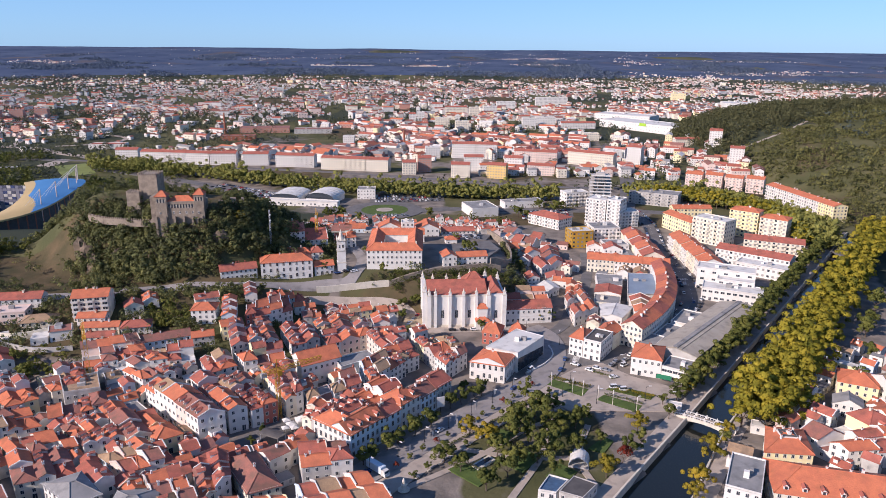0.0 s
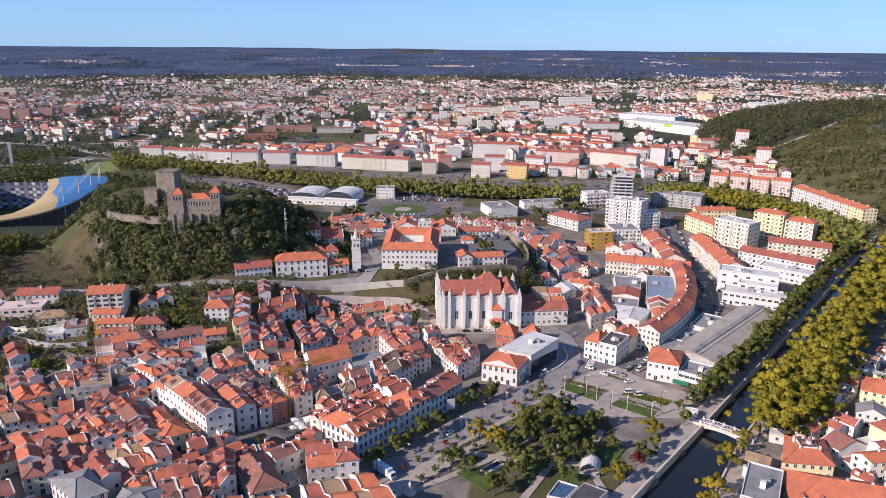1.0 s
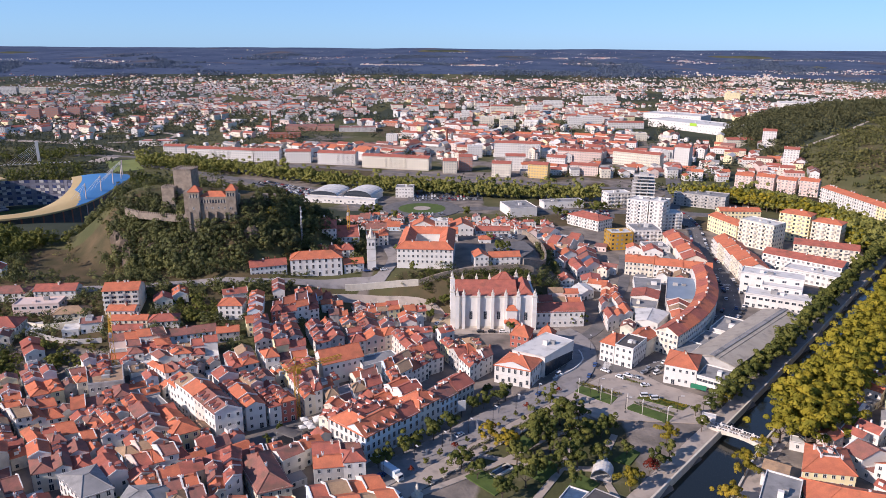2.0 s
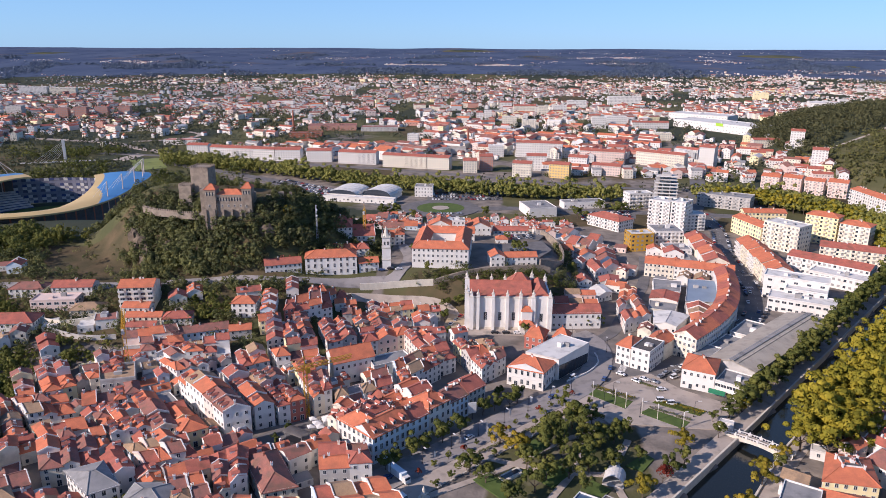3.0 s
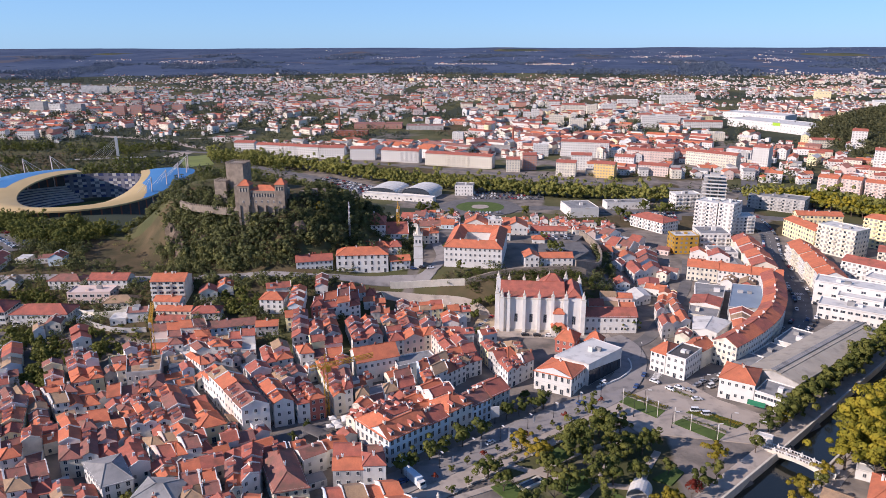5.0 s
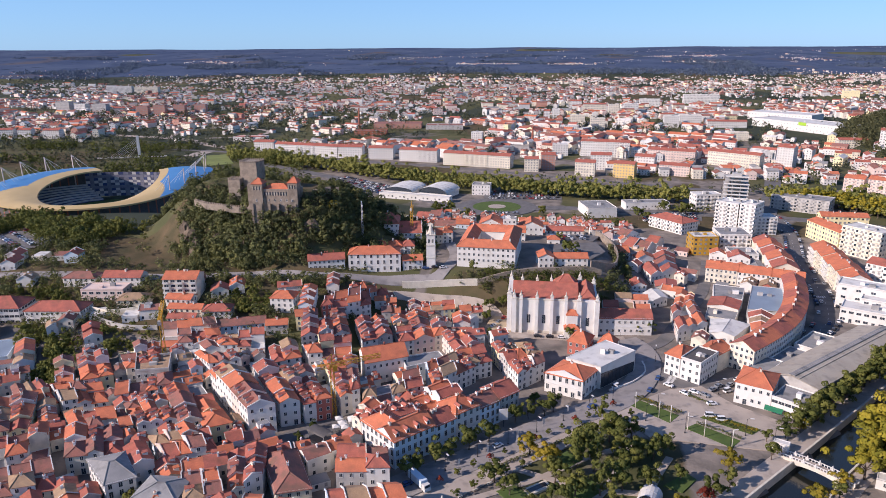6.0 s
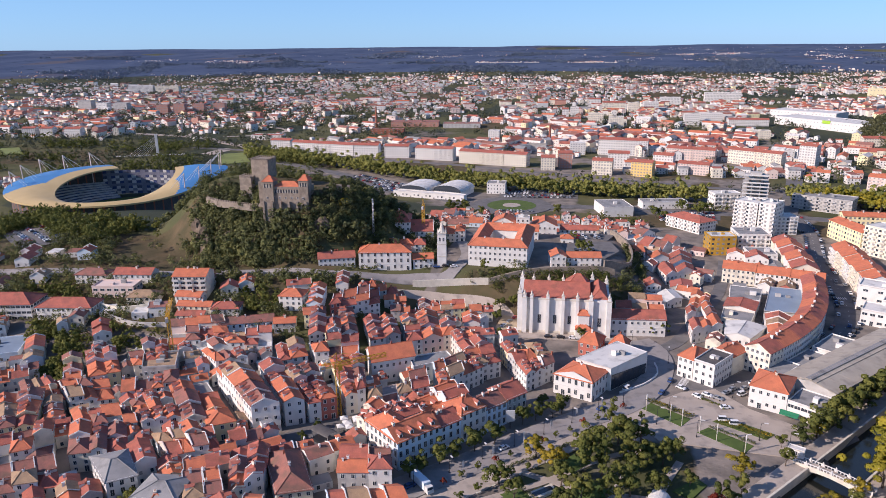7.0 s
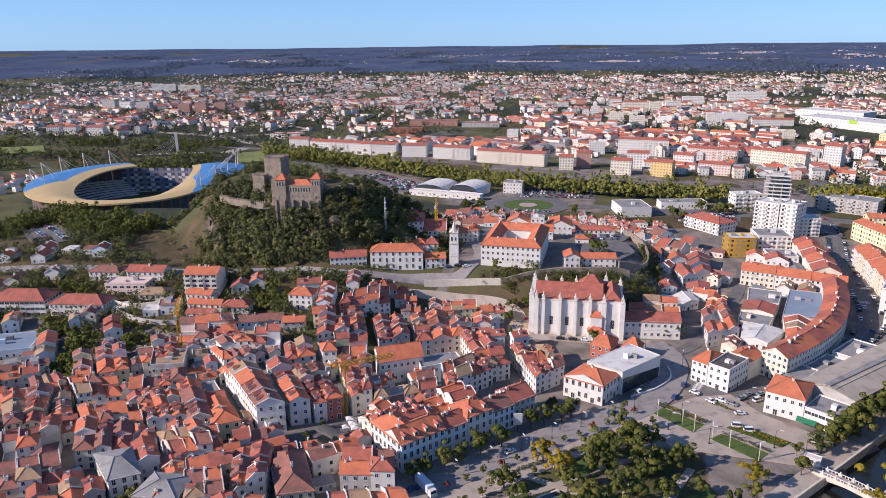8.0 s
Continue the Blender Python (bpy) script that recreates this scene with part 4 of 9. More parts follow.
# ---- landmark buildings ----
def arcade_building():
    """The long pale-blue corner building along the garden avenue."""
    a, b = Vector((-28, 222)), Vector((9.5, 269.5))
    cuts = (0.0, 0.3, 0.46, 0.66, 0.83, 1.0)
    for k in range(5):
        p, q = a.lerp(b, cuts[k] + 0.001), a.lerp(b, cuts[k + 1] - 0.001)
        wall, wname = ((PALEBLUE, "pale blue"), (PALEBLUE, "pale blue"), (WHITE, "white"), (PALEBLUE, "pale blue"), (GREYWALL, "grey"))[k]
        r = house(front(p, q, 11.5 - (k % 2)), (11, 10.2, 11.6, 9.8, 10.4)[k], 3, "hip" if k == 2 else "gable", rise=(3.4, 2.8, 3.2, 2.8, 3.0)[k], wall=wall, tiles=(TILE_NEW, TILE, TILE_NEW, TILE_OLD, TILE)[k], sides=(0, 1, 3), win=WIN_TALL, pitch=2.5, chimney=3,
                  trim=FRAMEWHITE, name="avenue_building", category="building", group="avenue fronts", label="%s three-storey building with tall framed windows on the avenue" % wname)
        n = int((q - p).length / 4.5)
        d = (q - p).normalized()
        o = Vector((-d.y, d.x))
        c = ((p + q) / 2 + o * (11.5 - (k % 2)) / 2)
        for i in range(n if k in (0, 2) else 0):
            w = p + d * ((i + 0.5) * (q - p).length / n) + o * 1.9 - c
            part("dormer", DORMER, r, at=(w.x, w.y, (11, 10.2, 11.6)[k] + 0.3), turn=math.atan2(d.y, d.x))
    a, b = (-44, 234), (-29, 223)
    house(front(a, b, 11), 11, 3, "hip", rise=3.0, wall=WHITE, tiles=TILE_NEW, sides=(0, 3), win=WIN_TALL, pitch=2.5, chimney=2, trim=LIMESTONE, name="corner_building", category="building", label="white three-storey corner building with stone trim")


arcade_building()
block((-41, 246), (-34, 238), (-12, 262), (-22, 272), 2, 3, 9.5, shed=0.1)
block((-50, 240), (-42, 236), (-36, 246), (-48, 252), 2, 2, 9.5, shed=0)


def gable_front(root, q, h, peak, mat):
    """A pediment over the first side."""
    a, b = Vector(q[0]), Vector(q[1])
    m = (a + b) / 2
    n = Vector((-(b - a).y, (b - a).x)).normalized()
    me = Mesh()
    p = [a, b, b + n * 0.4, a + n * 0.4]
    me.face([(*p[0], h), (*p[1], h), (m.x, m.y, peak)], mat)
    me.face([(*p[2], h), (*p[3], h), (m.x + n.x * 0.4, m.y + n.y * 0.4, peak)], mat)
    me.face([(*p[1], h), (*p[2], h), (m.x + n.x * 0.4, m.y + n.y * 0.4, peak), (m.x, m.y, peak)], mat)
    me.face([(*p[3], h), (*p[0], h), (m.x, m.y, peak), (m.x + n.x * 0.4, m.y + n.y * 0.4, peak)], mat)
    part("pediment", me, root)


def theatre():
    q = [(18, 291), (34, 286), (40, 299), (25, 305)]
    cx, cy = sum(p[0] for p in q) / 4, sum(p[1] for p in q) / 4
    r = house(q, 8.8, 2, "hip", rise=3.2, wall=WHITE, tiles=TILE_NEW, sides=(0, 1), win=WIN_TALL, pitch=2.5, trim=FRAMEWHITE, name="theatre", category="theatre", label="white theatre front with a pediment and orange roof", z=0, chimney=2)
    gable_front(r, [(p[0] - cx, p[1] - cy) for p in q], 8.8, 11.5, WHITE)
    q = [(26, 304), (41, 297.5), (56, 318), (43, 327)]
    cx, cy = sum(p[0] for p in q) / 4, sum(p[1] for p in q) / 4
    r = house(q, 10.3, 2, "flat", wall=WHITE, tiles=FLAT_WHITE, sides=(), name="theatre_hall", category="theatre", label="white flat-roofed theatre hall, shade of a side recess painted dark", z=0, edge=0.15)
    me = Mesh()
    a, b = Vector((q[1][0] - cx, q[1][1] - cy)), Vector((q[2][0] - cx, q[2][1] - cy))
    o = Vector(((b - a).y, -(b - a).x)).normalized() * 0.06
    c, d = a.lerp(b, 0.02) + o, a.lerp(b, 0.98) + o
    # dark sheet on the flat wall, painting the shade of a recess
    me.face([(*c, 0.2), (*d, 0.2), (*d, 5.2), (*c, 7.2)], GLASS)
    glazed = part("glazed_wall", me, r)
    for k in range(1, 9):
        p = a.lerp(b, k / 9) + o * 2
        me = Mesh()
        me.box(p.x, p.y, 0, 0.12, 0.12, 6.4 - k * 0.15, WOODPOST)
        part("mullion", me, glazed)
    strip("wall_ramp", [(45, 296), (55, 306), (61, 318), (60, 328)], 0.5, WHITE, 1.1, "low white wall round the theatre car ramp", "wall", z=0)


theatre()


def pinnacle_data():
    me = Mesh()
    me.box(0, 0, 0, 1.5, 1.5, 1.6, WHITE)
    me.box(0, 0, 1.6, 1.8, 1.8, 0.25, LIMESTONE)
    me.lathe(0, 0, [(0.75, 1.85), (0.6, 2.4), (0.25, 3.0), (0.32, 3.3), (0.1, 4.0), (0.0, 4.6)], LIMESTONE, 8)
    return me.data("pinnacle")


def cathedral():
    """White nave with buttresses and pinnacles, a taller transept block, chapels at its foot."""
    root = thing("cathedral", "white cathedral with buttresses, stone pinnacles and red tiled roof", "cathedral", (-4, 352, 0), radians(5))
    PIN = pinnacle_data()
    me = Mesh()
    me.prism([(0, 0), (33, 0), (33, 25), (0, 25)], -2, 18.5, WHITE)
    part("nave_wall", me, root)
    for name, poly, low, high, mat in (("transept_wall", [(33, -1.2), (43, -1.2), (43, 26), (33, 26)], -2, 19.0, WHITE), ("west_front", [(-2.4, 1), (0, 1), (0, 24), (-2.4, 24)], -2, 20.5, WHITE),
                                       ("cornice", [(-0.2, -0.25), (33, -0.25), (33, 0), (-0.2, 0)], 17.8, 18.7, LIMESTONE), ("plinth", [(-0.2, -0.3), (33, -0.3), (33, 0), (-0.2, 0)], -2, 1.3, LIMESTONE)):
        me = Mesh()
        me.prism(poly, low, high, mat)
        part(name, me, root)
    rm, _ = roof_mesh([(0.3, 1.0), (33, 1.0), (33, 24), (0.3, 24)], 18.6, 5.0, "gable", TILE, 0.3)
    part("roof", rm, root)
    rm, _ = roof_mesh([(33.5, 0.5), (42, 0.5), (42, 24), (33.5, 24)], 19.0, 4.0, "hip", TILE, 0.2, swap=True)
    part("roof", rm, root)
    rm, _ = roof_mesh([(21, 12), (34, 12), (34, 26), (21, 26)], 20.0, 6.0, "hip", TILE, 0.2)
    part("roof", rm, root)
    for x in (4.5, 12.5, 20.0, 27.0):
        for y, s in ((-0.6, 1), (25.6, -1)):
            b = Mesh()
            b.box(x, y - 0.2 * s, -2, 1.6, 1.8, 20.6, WHITE)
            b.box(x, y - 0.2 * s, 18.4, 1.8, 2.0, 0.35, LIMESTONE)
            part("pinnacle", PIN, part("buttress", b, root), at=(x, y - 0.2 * s, 18.7))
    for x, y, z in ((-1.4, 0.6, 20.5), (-1.4, 24, 20.5), (1.0, -0.4, 18.7), (33.6, -1.6, 19), (42.4, -1.6, 19), (42.4, 25.5, 19), (26, 25, 21), (35, 25, 21)):
        b = Mesh()
        b.box(x, y, -2, 2.3, 2.3, z + 2.2, WHITE)
        b.box(x, y, z, 2.6, 2.6, 0.3, LIMESTONE)
        part("pinnacle", PIN, part("corner_buttress", b, root), at=(x, y, z + 0.3))
    for x, y, w in ((8.5, -0.01, 1), (16.2, -0.01, 1), (23.4, -0.01, 1), (38, -1.21, 1)):
        part("window", WIN_CHURCH, root, "tall dark church window in a stone frame", at=(x, y, 5.2))
    for x0, x1, y0, h in ((27.5, 33.0, -3.5, 12.0), (26.5, 34.0, -6.5, 5.5)):
        c = Mesh()
        c.prism([(x0, y0), (x1, y0), (x1, 0), (x0, 0)], -2, h, WHITE)
        chapel = part("chapel", c, root)
        rm, _ = roof_mesh([(x0, y0), (x1, y0), (x1, 1.0), (x0, 1.0)], h, 1.9, "hip", TILE_NEW, 0.3)
        part("chapel_roof", rm, chapel)
    d = Mesh()
    d.box(-2.5, 12.5, -0.1, 0.3, 3.0, 5.5, BARK)
    part("door", d, root)


cathedral()
ext = house(front((39.5, 357), (66, 361.5), 10), 9.2, 2, "gable", rise=3.2, wall=WHITE, tiles=TILE, sides=(0, 1), pitch=2.9, name="cloister_wing", category="building", label="white two-storey cloister wing with buttresses and red roof", z=0, trim=FRAMEWHITE, ground_doors=False)
for k in range(8):
    b = Mesh()
    x = -11.5 + k * 3.4
    b.box(x, -6.0 + k * 0.55, 0, 0.8, 1.4, 7.0, WHITE, 9)
    part("buttress", b, ext)
block((42, 372), (66, 376), (64, 392), (40, 390), 3, 2, 8, shed=0.2, rest=True)

# plaza side
house([(69, 319), (75, 315), (83, 327), (77, 331)], 10, 3, "hip", rise=3.0, wall=WHITE, tiles=TILE_NEW, sides=(0, 3), pitch=2.4, name="corner_house", category="building", label="white corner house with an orange hipped roof", z=0, chimney=1)
house([(75.2, 314.8), (83, 310), (92, 324), (84, 329)], 10.2, 3, "flat", wall=WHITE, tiles=DARKROOF, sides=(0, 1), pitch=2.3, name="commercial_building", category="building", label="white commercial building with a dark flat roof", z=0)
house([(92.3, 324.5), (99, 333), (91, 340), (84.3, 329.5)], 9, 2, "gable", wall=CREAM, tiles=TILE_NEW, sides=(1, 2), name="house", label="cream house with orange roof behind the commercial building", z=0, chimney=2)
house(front((95, 298), (108, 293), 17), 9.5, 2, "hip", rise=3.2, wall=WHITE, tiles=TILE_NEW, sides=(0, 3), pitch=2.6, name="market_building", category="market", label="white market building with an orange hipped roof", z=0, chimney=2)
house(front((108.2, 293), (121, 285), 14), 6.5, 2, "flat", wall=WHITE, tiles=FLAT_GREY, sides=(0,), pitch=2.4, win=WIN_WIDE, name="market_annex", category="market", label="low white market annex with a grey flat roof", z=0)
aw = Mesh()
aw.face([(106, 292.2, 3.2), (112, 289.2, 3.2), (111, 287.2, 2.4), (105, 290.2, 2.4)], AWNING)
aw.face([(105, 290.2, 2.4), (111, 287.2, 2.4), (111, 287.2, 2.0), (105, 290.2, 2.0)], AWNING)
aw.face([(106, 292.2, 3.15), (105, 290.2, 2.35), (111, 287.2, 2.35), (112, 289.2, 3.15)], AWNING)
tagged(new("awning", aw.data("awning")), "green cloth awning on the market front", "awning")
hall = house([(109, 312), (127, 301), (184, 366), (166, 377)], 8, 1, "gable", rise=2.4, wall=GREYWALL, tiles=SHEETROOF, sides=(), swap=True, name="market_hall", category="hall", label="long market hall with a grey corrugated roof", z=0, over=0.6)
for k in range(12):
    me = Mesh()
    t = k / 11
    p = Vector((109, 312)).lerp(Vector((166, 377)), t) - Vector((146.5, 339))
    q = Vector((118, 306.5)).lerp(Vector((175, 371.5)), t) - Vector((146.5, 339))
    r2 = Vector((127, 301)).lerp(Vector((184, 366)), t) - Vector((146.5, 339))
    me.tube((p.x, p.y, 8.0), (q.x, q.y, 10.42), 0.05, SHEETROOF, 4)
    me.tube((q.x, q.y, 10.42), (r2.x, r2.y, 8.0), 0.05, SHEETROOF, 4)
    part("roof_rib", me, hall)
ridge = Mesh()
ends = [Vector((118, 306.5)) - Vector((146.5, 339)), Vector((175, 371.5)) - Vector((146.5, 339))]
side = Vector((0.855, -0.519))
for u0, u1, z0 in ((-3.2, -1.2, 9.95), (-1.2, 1.2, 10.55), (1.2, 3.2, 9.95)):
    pts = [ends[0] + side * u0, ends[0] + side * u1, ends[1] + side * u1, ends[1] + side * u0]
    ridge.prism([tuple(q) for q in pts], z0 - 0.5, z0, SHEETROOF, FLAT_GREY if z0 > 10 else SHEETROOF)
part("ridge_vent", ridge, hall)
for a, b, d, h in (((101, 318), (108, 313), 22, 5), ((116, 335), (124, 329), 20, 4.5), ((130, 352), (140, 345), 22, 5.5)):
    house(front(a, b, d), h, 1, "flat", wall=WHITE, tiles=FLAT_GREY, sides=(0, 3), name="market_shed", category="outbuilding", label="low flat-roofed market shed in white render", z=0)
house(front((164, 402), (196, 388), 14), 8, 2, "flat", wall=WHITE, tiles=FLAT_WHITE, sides=(0, 1), win=WIN_WIDE, pitch=3.2, name="office_building", category="building", label="low white modern office wing with wide windows", z=0)
house(front((176, 410.5), (196, 401.5), 9), 10.5, 3, "flat", wall=WHITE, tiles=FLAT_WHITE, sides=(0, 3), win=WIN_WIDE, pitch=5, name="office_building", category="building", label="white stepped office storey with long windows", z=0)
house(front((168, 424), (200, 410), 14), 14, 3, "flat", wall=WHITE, tiles=FLAT_WHITE, sides=(0, 1), win=WIN_WIDE, pitch=6, name="office_building", category="building", label="tall plain white modern block with few windows", z=0)


def curved_row():
    pts = smooth_line([(107, 325), (123, 346), (137, 370), (146, 395), (152, 422), (154, 438)], 12.5)
    inner = []
    for i, p in enumerate(pts):
        d = (pts[min(i + 1, len(pts) - 1)] - pts[max(i - 1, 0)]).normalized()
        inner.append(p + Vector((-d.y, d.x)) * 11.5)
    for i in range(len(pts) - 1):
        q = [tuple(pts[i]), tuple(pts[i + 1]), tuple(inner[i + 1]), tuple(inner[i])]
        house(q, 12, 4, "gable", rise=3.0, wall=WHITE if i % 3 else CREAM, tiles=TILE_NEW if i % 2 else TILE, sides=(0, 3) if i == 0 else (0, 2), pitch=2.3, chimney=2, name="row_house", category="house", group="curved terrace", z=0, over=0.4,
              label="four-storey house of a curved terrace with orange roof")


curved_row()
for k in range(3):
    a, b = Vector((103, 455)), Vector((157, 444))
    house(front(a.lerp(b, k / 3 + 0.002), a.lerp(b, (k + 1) / 3 - 0.002), 11), 9.5 - 0.4 * k, 3, "gable", rise=3, wall=(CREAM, WHITE, WHITE)[k], tiles=TILE_NEW, sides=(0,), pitch=2.4, chimney=2, name="row_house", category="house", group="street terrace", z=0, label="pale three-storey terrace facing sheds with an orange roof")
for k in range(5):
    house(front((142, 458 + 14 * k), (157, 457 + 14 * k), 13.8), 11 + (k % 2), 3, "gable", rise=3.4, wall=WHITE if k % 2 else CREAM, tiles=TILE_NEW if k % 2 else TILE, sides=(0, 1) if k == 0 else (1,), swap=True, chimney=2, joined=True, name="row_house", category="house", group="street terrace", z=0, label="white street house with a red roof beside the dark street")
    house(front((176, 440 + 15 * k), (191, 439 + 15 * k), 14.8), 12 + (k % 2) * 0.6, 4, "gable", rise=3.2, wall=CREAM if k % 2 else WHITE, tiles=TILE_NEW, sides=(0, 3) if k == 0 else (3,), swap=True, chimney=2, joined=True, balconies=True, name="row_house", category="house", group="street terrace", z=0, label="four-storey street house with orange roof and balconies")


def apartments(a, b, deep, h, floors, wall, wname, roof="flat", tiles=FLAT_WHITE, label="", z=None, bal=True, rise=2.2, pitch=3.0, group="", name="apartment_block"):
    return house(front(a, b, deep), h, floors, roof, rise=rise, wall=wall, tiles=tiles, sides=(0, 1, 3), pitch=pitch, joined=True, balconies=bal, name=name, category="apartment block", group=group, z=z, ground_doors=False,
                 chimney=0 if roof == "flat" else 4, label=label or "%s apartment block with %d floors and balconies" % (wname, floors))


apartments((102, 512), (119, 516), 14, 13, 4, GOLD, "gold", label="office block clad in gold panels with a flat roof", bal=False, name="office_block")
apartments((121, 523), (142, 526), 20, 13, 4, WHITE, "white", tiles=FLAT_GREY)
apartments((123, 486), (140, 488), 16, 10, 3, WHITE, "white", tiles=FLAT_GREY)
apartments((126, 588), (141, 578), 18, 23.5, 8, WHITE, "tall white")
apartments((142, 578), (152, 572), 18, 24.5, 8, WHITE, "tall white")
apartments((153, 578), (171, 582), 14, 13.5, 5, WHITE, "white")


def frame_tower(x, y, w, d, floors, storey, turn):
    """A bare concrete frame: slabs, columns and a lift core."""
    root = thing("unfinished_tower", "unfinished grey concrete tower with open stacked floors", "tower", (x, y, 0), radians(turn))
    core = Mesh()
    core.box(0, d * 0.1, -1, w * 0.4, d * 0.45, floors * storey + 3.0, GREYWALL)
    part("lift_core", core, root)
    for f in range(floors):
        m = Mesh()
        inset = 0.0 if f < floors - 2 else 1.6
        m.box(0, 0, f * storey + storey - 0.35, w - inset, d - inset, 0.35, GREYWALL)
        m.box(0, -(d - inset) / 2 + 0.08, f * storey + storey, w - inset, 0.12, 0.9, FRAMEWHITE if f % 3 else GREYWALL)
        part("floor_slab", m, root)
    for cx in (-0.46, -0.16, 0.16, 0.46):
        for cy in (-0.45, 0.45):
            m = Mesh()
            m.box(cx * w, cy * d, -1, 0.6, 0.6, (floors - 2) * storey + 1, GREYWALL)
            part("column", m, root)


frame_tower(150, 648, 20, 16, 11, 3.05, -6)
apartments((120, 655), (142, 662), 14, 14, 4, WHITE, "white")
apartments((192, 583), (204, 547), 14, 13, 4, YELLOW, "yellow", "gable", TILE_NEW, bal=False)
apartments((206, 598), (240, 599), 12, 13, 4, YELLOW, "yellow", "gable", TILE_NEW, bal=False)
apartments((203, 540), (221, 519), 17, 20, 6, CREAM, "cream")
apartments((240, 560), (258, 546), 14, 22, 7, YELLOW, "yellow", "hip", TILE_NEW)
apartments((259, 545), (275, 532), 14, 19, 6, CREAM, "cream", "hip", TILE_NEW)
apartments((230, 503), (268, 487), 16, 12, 4, CREAM, "cream", "gable", TILE)
apartments((201, 481), (240, 450), 16, 11, 3, WHITE, "white", "gable", TILE)
apartments((206, 456), (232, 436), 14, 8, 2, WHITE, "white", tiles=FLAT_WHITE, bal=False)
apartments((186, 678), (228, 657), 22, 12, 4, GREYWALL, "grey", tiles=FLAT_GREY, label="grey glass office block with a flat roof", name="office_block")
apartments((77, 591), (100, 567), 18, 9, 3, WHITE, "white", "hip", TILE, rise=3)
for k in range(4):
    a, b = Vector((270, 768)), Vector((343, 726))
    apartments(a.lerp(b, k / 4 + 0.01), a.lerp(b, k / 4 + 0.22), 14, 15 + k % 2, 5, PINK, "pale pink", "gable", TILE_NEW, group="pink apartments")
for k in range(5):
    a, b = Vector((334, 706)), Vector((350, 604))
    apartments(a.lerp(b, k / 5), a.lerp(b, k / 5 + 0.197), 14, 15, 5, WHITE if k < 4 else YELLOW, "pale", "gable", TILE_NEW, group="hillside apartments")
# beyond the tree avenue
for a, b, h, wall, n in (((-437, 908), (-408, 910), 14, WHITE, 1), ((-395, 888), (-302, 877), 15, WHITE, 3), ((-301, 877), (-268, 879), 15, WHITE, 1), ((-258, 875), (-226, 878), 15, WHITE, 1),
                         ((-215, 870), (-165, 865), 15, WHITE, 2), ((-154, 853), (-69, 838), 15, CREAM, 3), ((9, 955), (71, 949), 20, WHITE, 2), ((92, 922), (147, 907), 16, PINK, 2), ((163, 917), (216, 885), 17, CREAM, 2),
                         ((-50, 822), (-34, 824), 15, CREAM, 1), ((-32, 838), (-16, 840), 18, BRICKPINK, 1), ((8, 806), (30, 804), 16, CREAM, 1), ((24, 850), (48, 850), 18, WHITE, 1), ((50, 806), (72, 800), 16, OCHRE, 1), ((74, 856), (96, 850), 17, WHITE, 1),
                         ((100, 832), (132, 822), 12, PINK, 1), ((240, 915), (256, 905), 24, WHITE, 1), ((344, 1044), (385, 1046), 18, CREAM, 1), ((372, 986), (388, 980), 26, WHITE, 1), ((364, 886), (380, 880), 24, WHITE, 1)):
    a, b = Vector(a), Vector(b)
    for k in range(n):
        apartments(a.lerp(b, k / n + 0.002), a.lerp(b, (k + 1) / n - 0.002), 14, h, max(3, round(h / 3.1)), wall, "white" if wall is WHITE else "pale", "gable", TILE, bal=k % 2 == 1, label="%s apartment block with a terracotta roof" % ("white" if wall is WHITE else "pale"), group="valley apartments")


# blocks of the inner suburb
INNER = [((210, 1700), (286, 1705), 20, WHITE), ((-6, 1506), (40, 1510), 17, CREAM), ((45, 1467), (65, 1469), 20, CREAM), ((76, 1498), (104, 1501), 19, WHITE), ((112, 1632), (155, 1634), 16, WHITE), ((-64, 1279), (-35, 1282), 10, WHITE), ((-32, 1188), (-3, 1190), 12, WHITE),
         ((-22, 1283), (4, 1284), 19, CREAM), ((15, 1231), (39, 1233), 20, CREAM), ((-74, 1359), (-62, 1360), 18, WHITE), ((-62, 1398), (-46, 1399), 17, WHITE), ((138, 1284), (163, 1285), 20, WHITE), ((168, 1329), (205, 1331), 17, WHITE), ((211, 1298), (275, 1301), 11, WHITE),
         ((225, 1147), (251, 1148), 12, CREAM), ((-27, 948), (-7, 950), 15, WHITE), ((-160, 1074), (-143, 1075), 13, WHITE), ((-37, 1581), (-12, 1582), 16, WHITE)]
for k, (a, b, h, wall) in enumerate(INNER):
    apartments(a, b, 15, h, max(3, round(h / 3.1)), wall, "white" if wall is WHITE else "cream", "gable" if k % 4 == 1 else "flat", TILE if k % 4 == 1 else FLAT_WHITE, bal=False, group="inner suburb blocks")
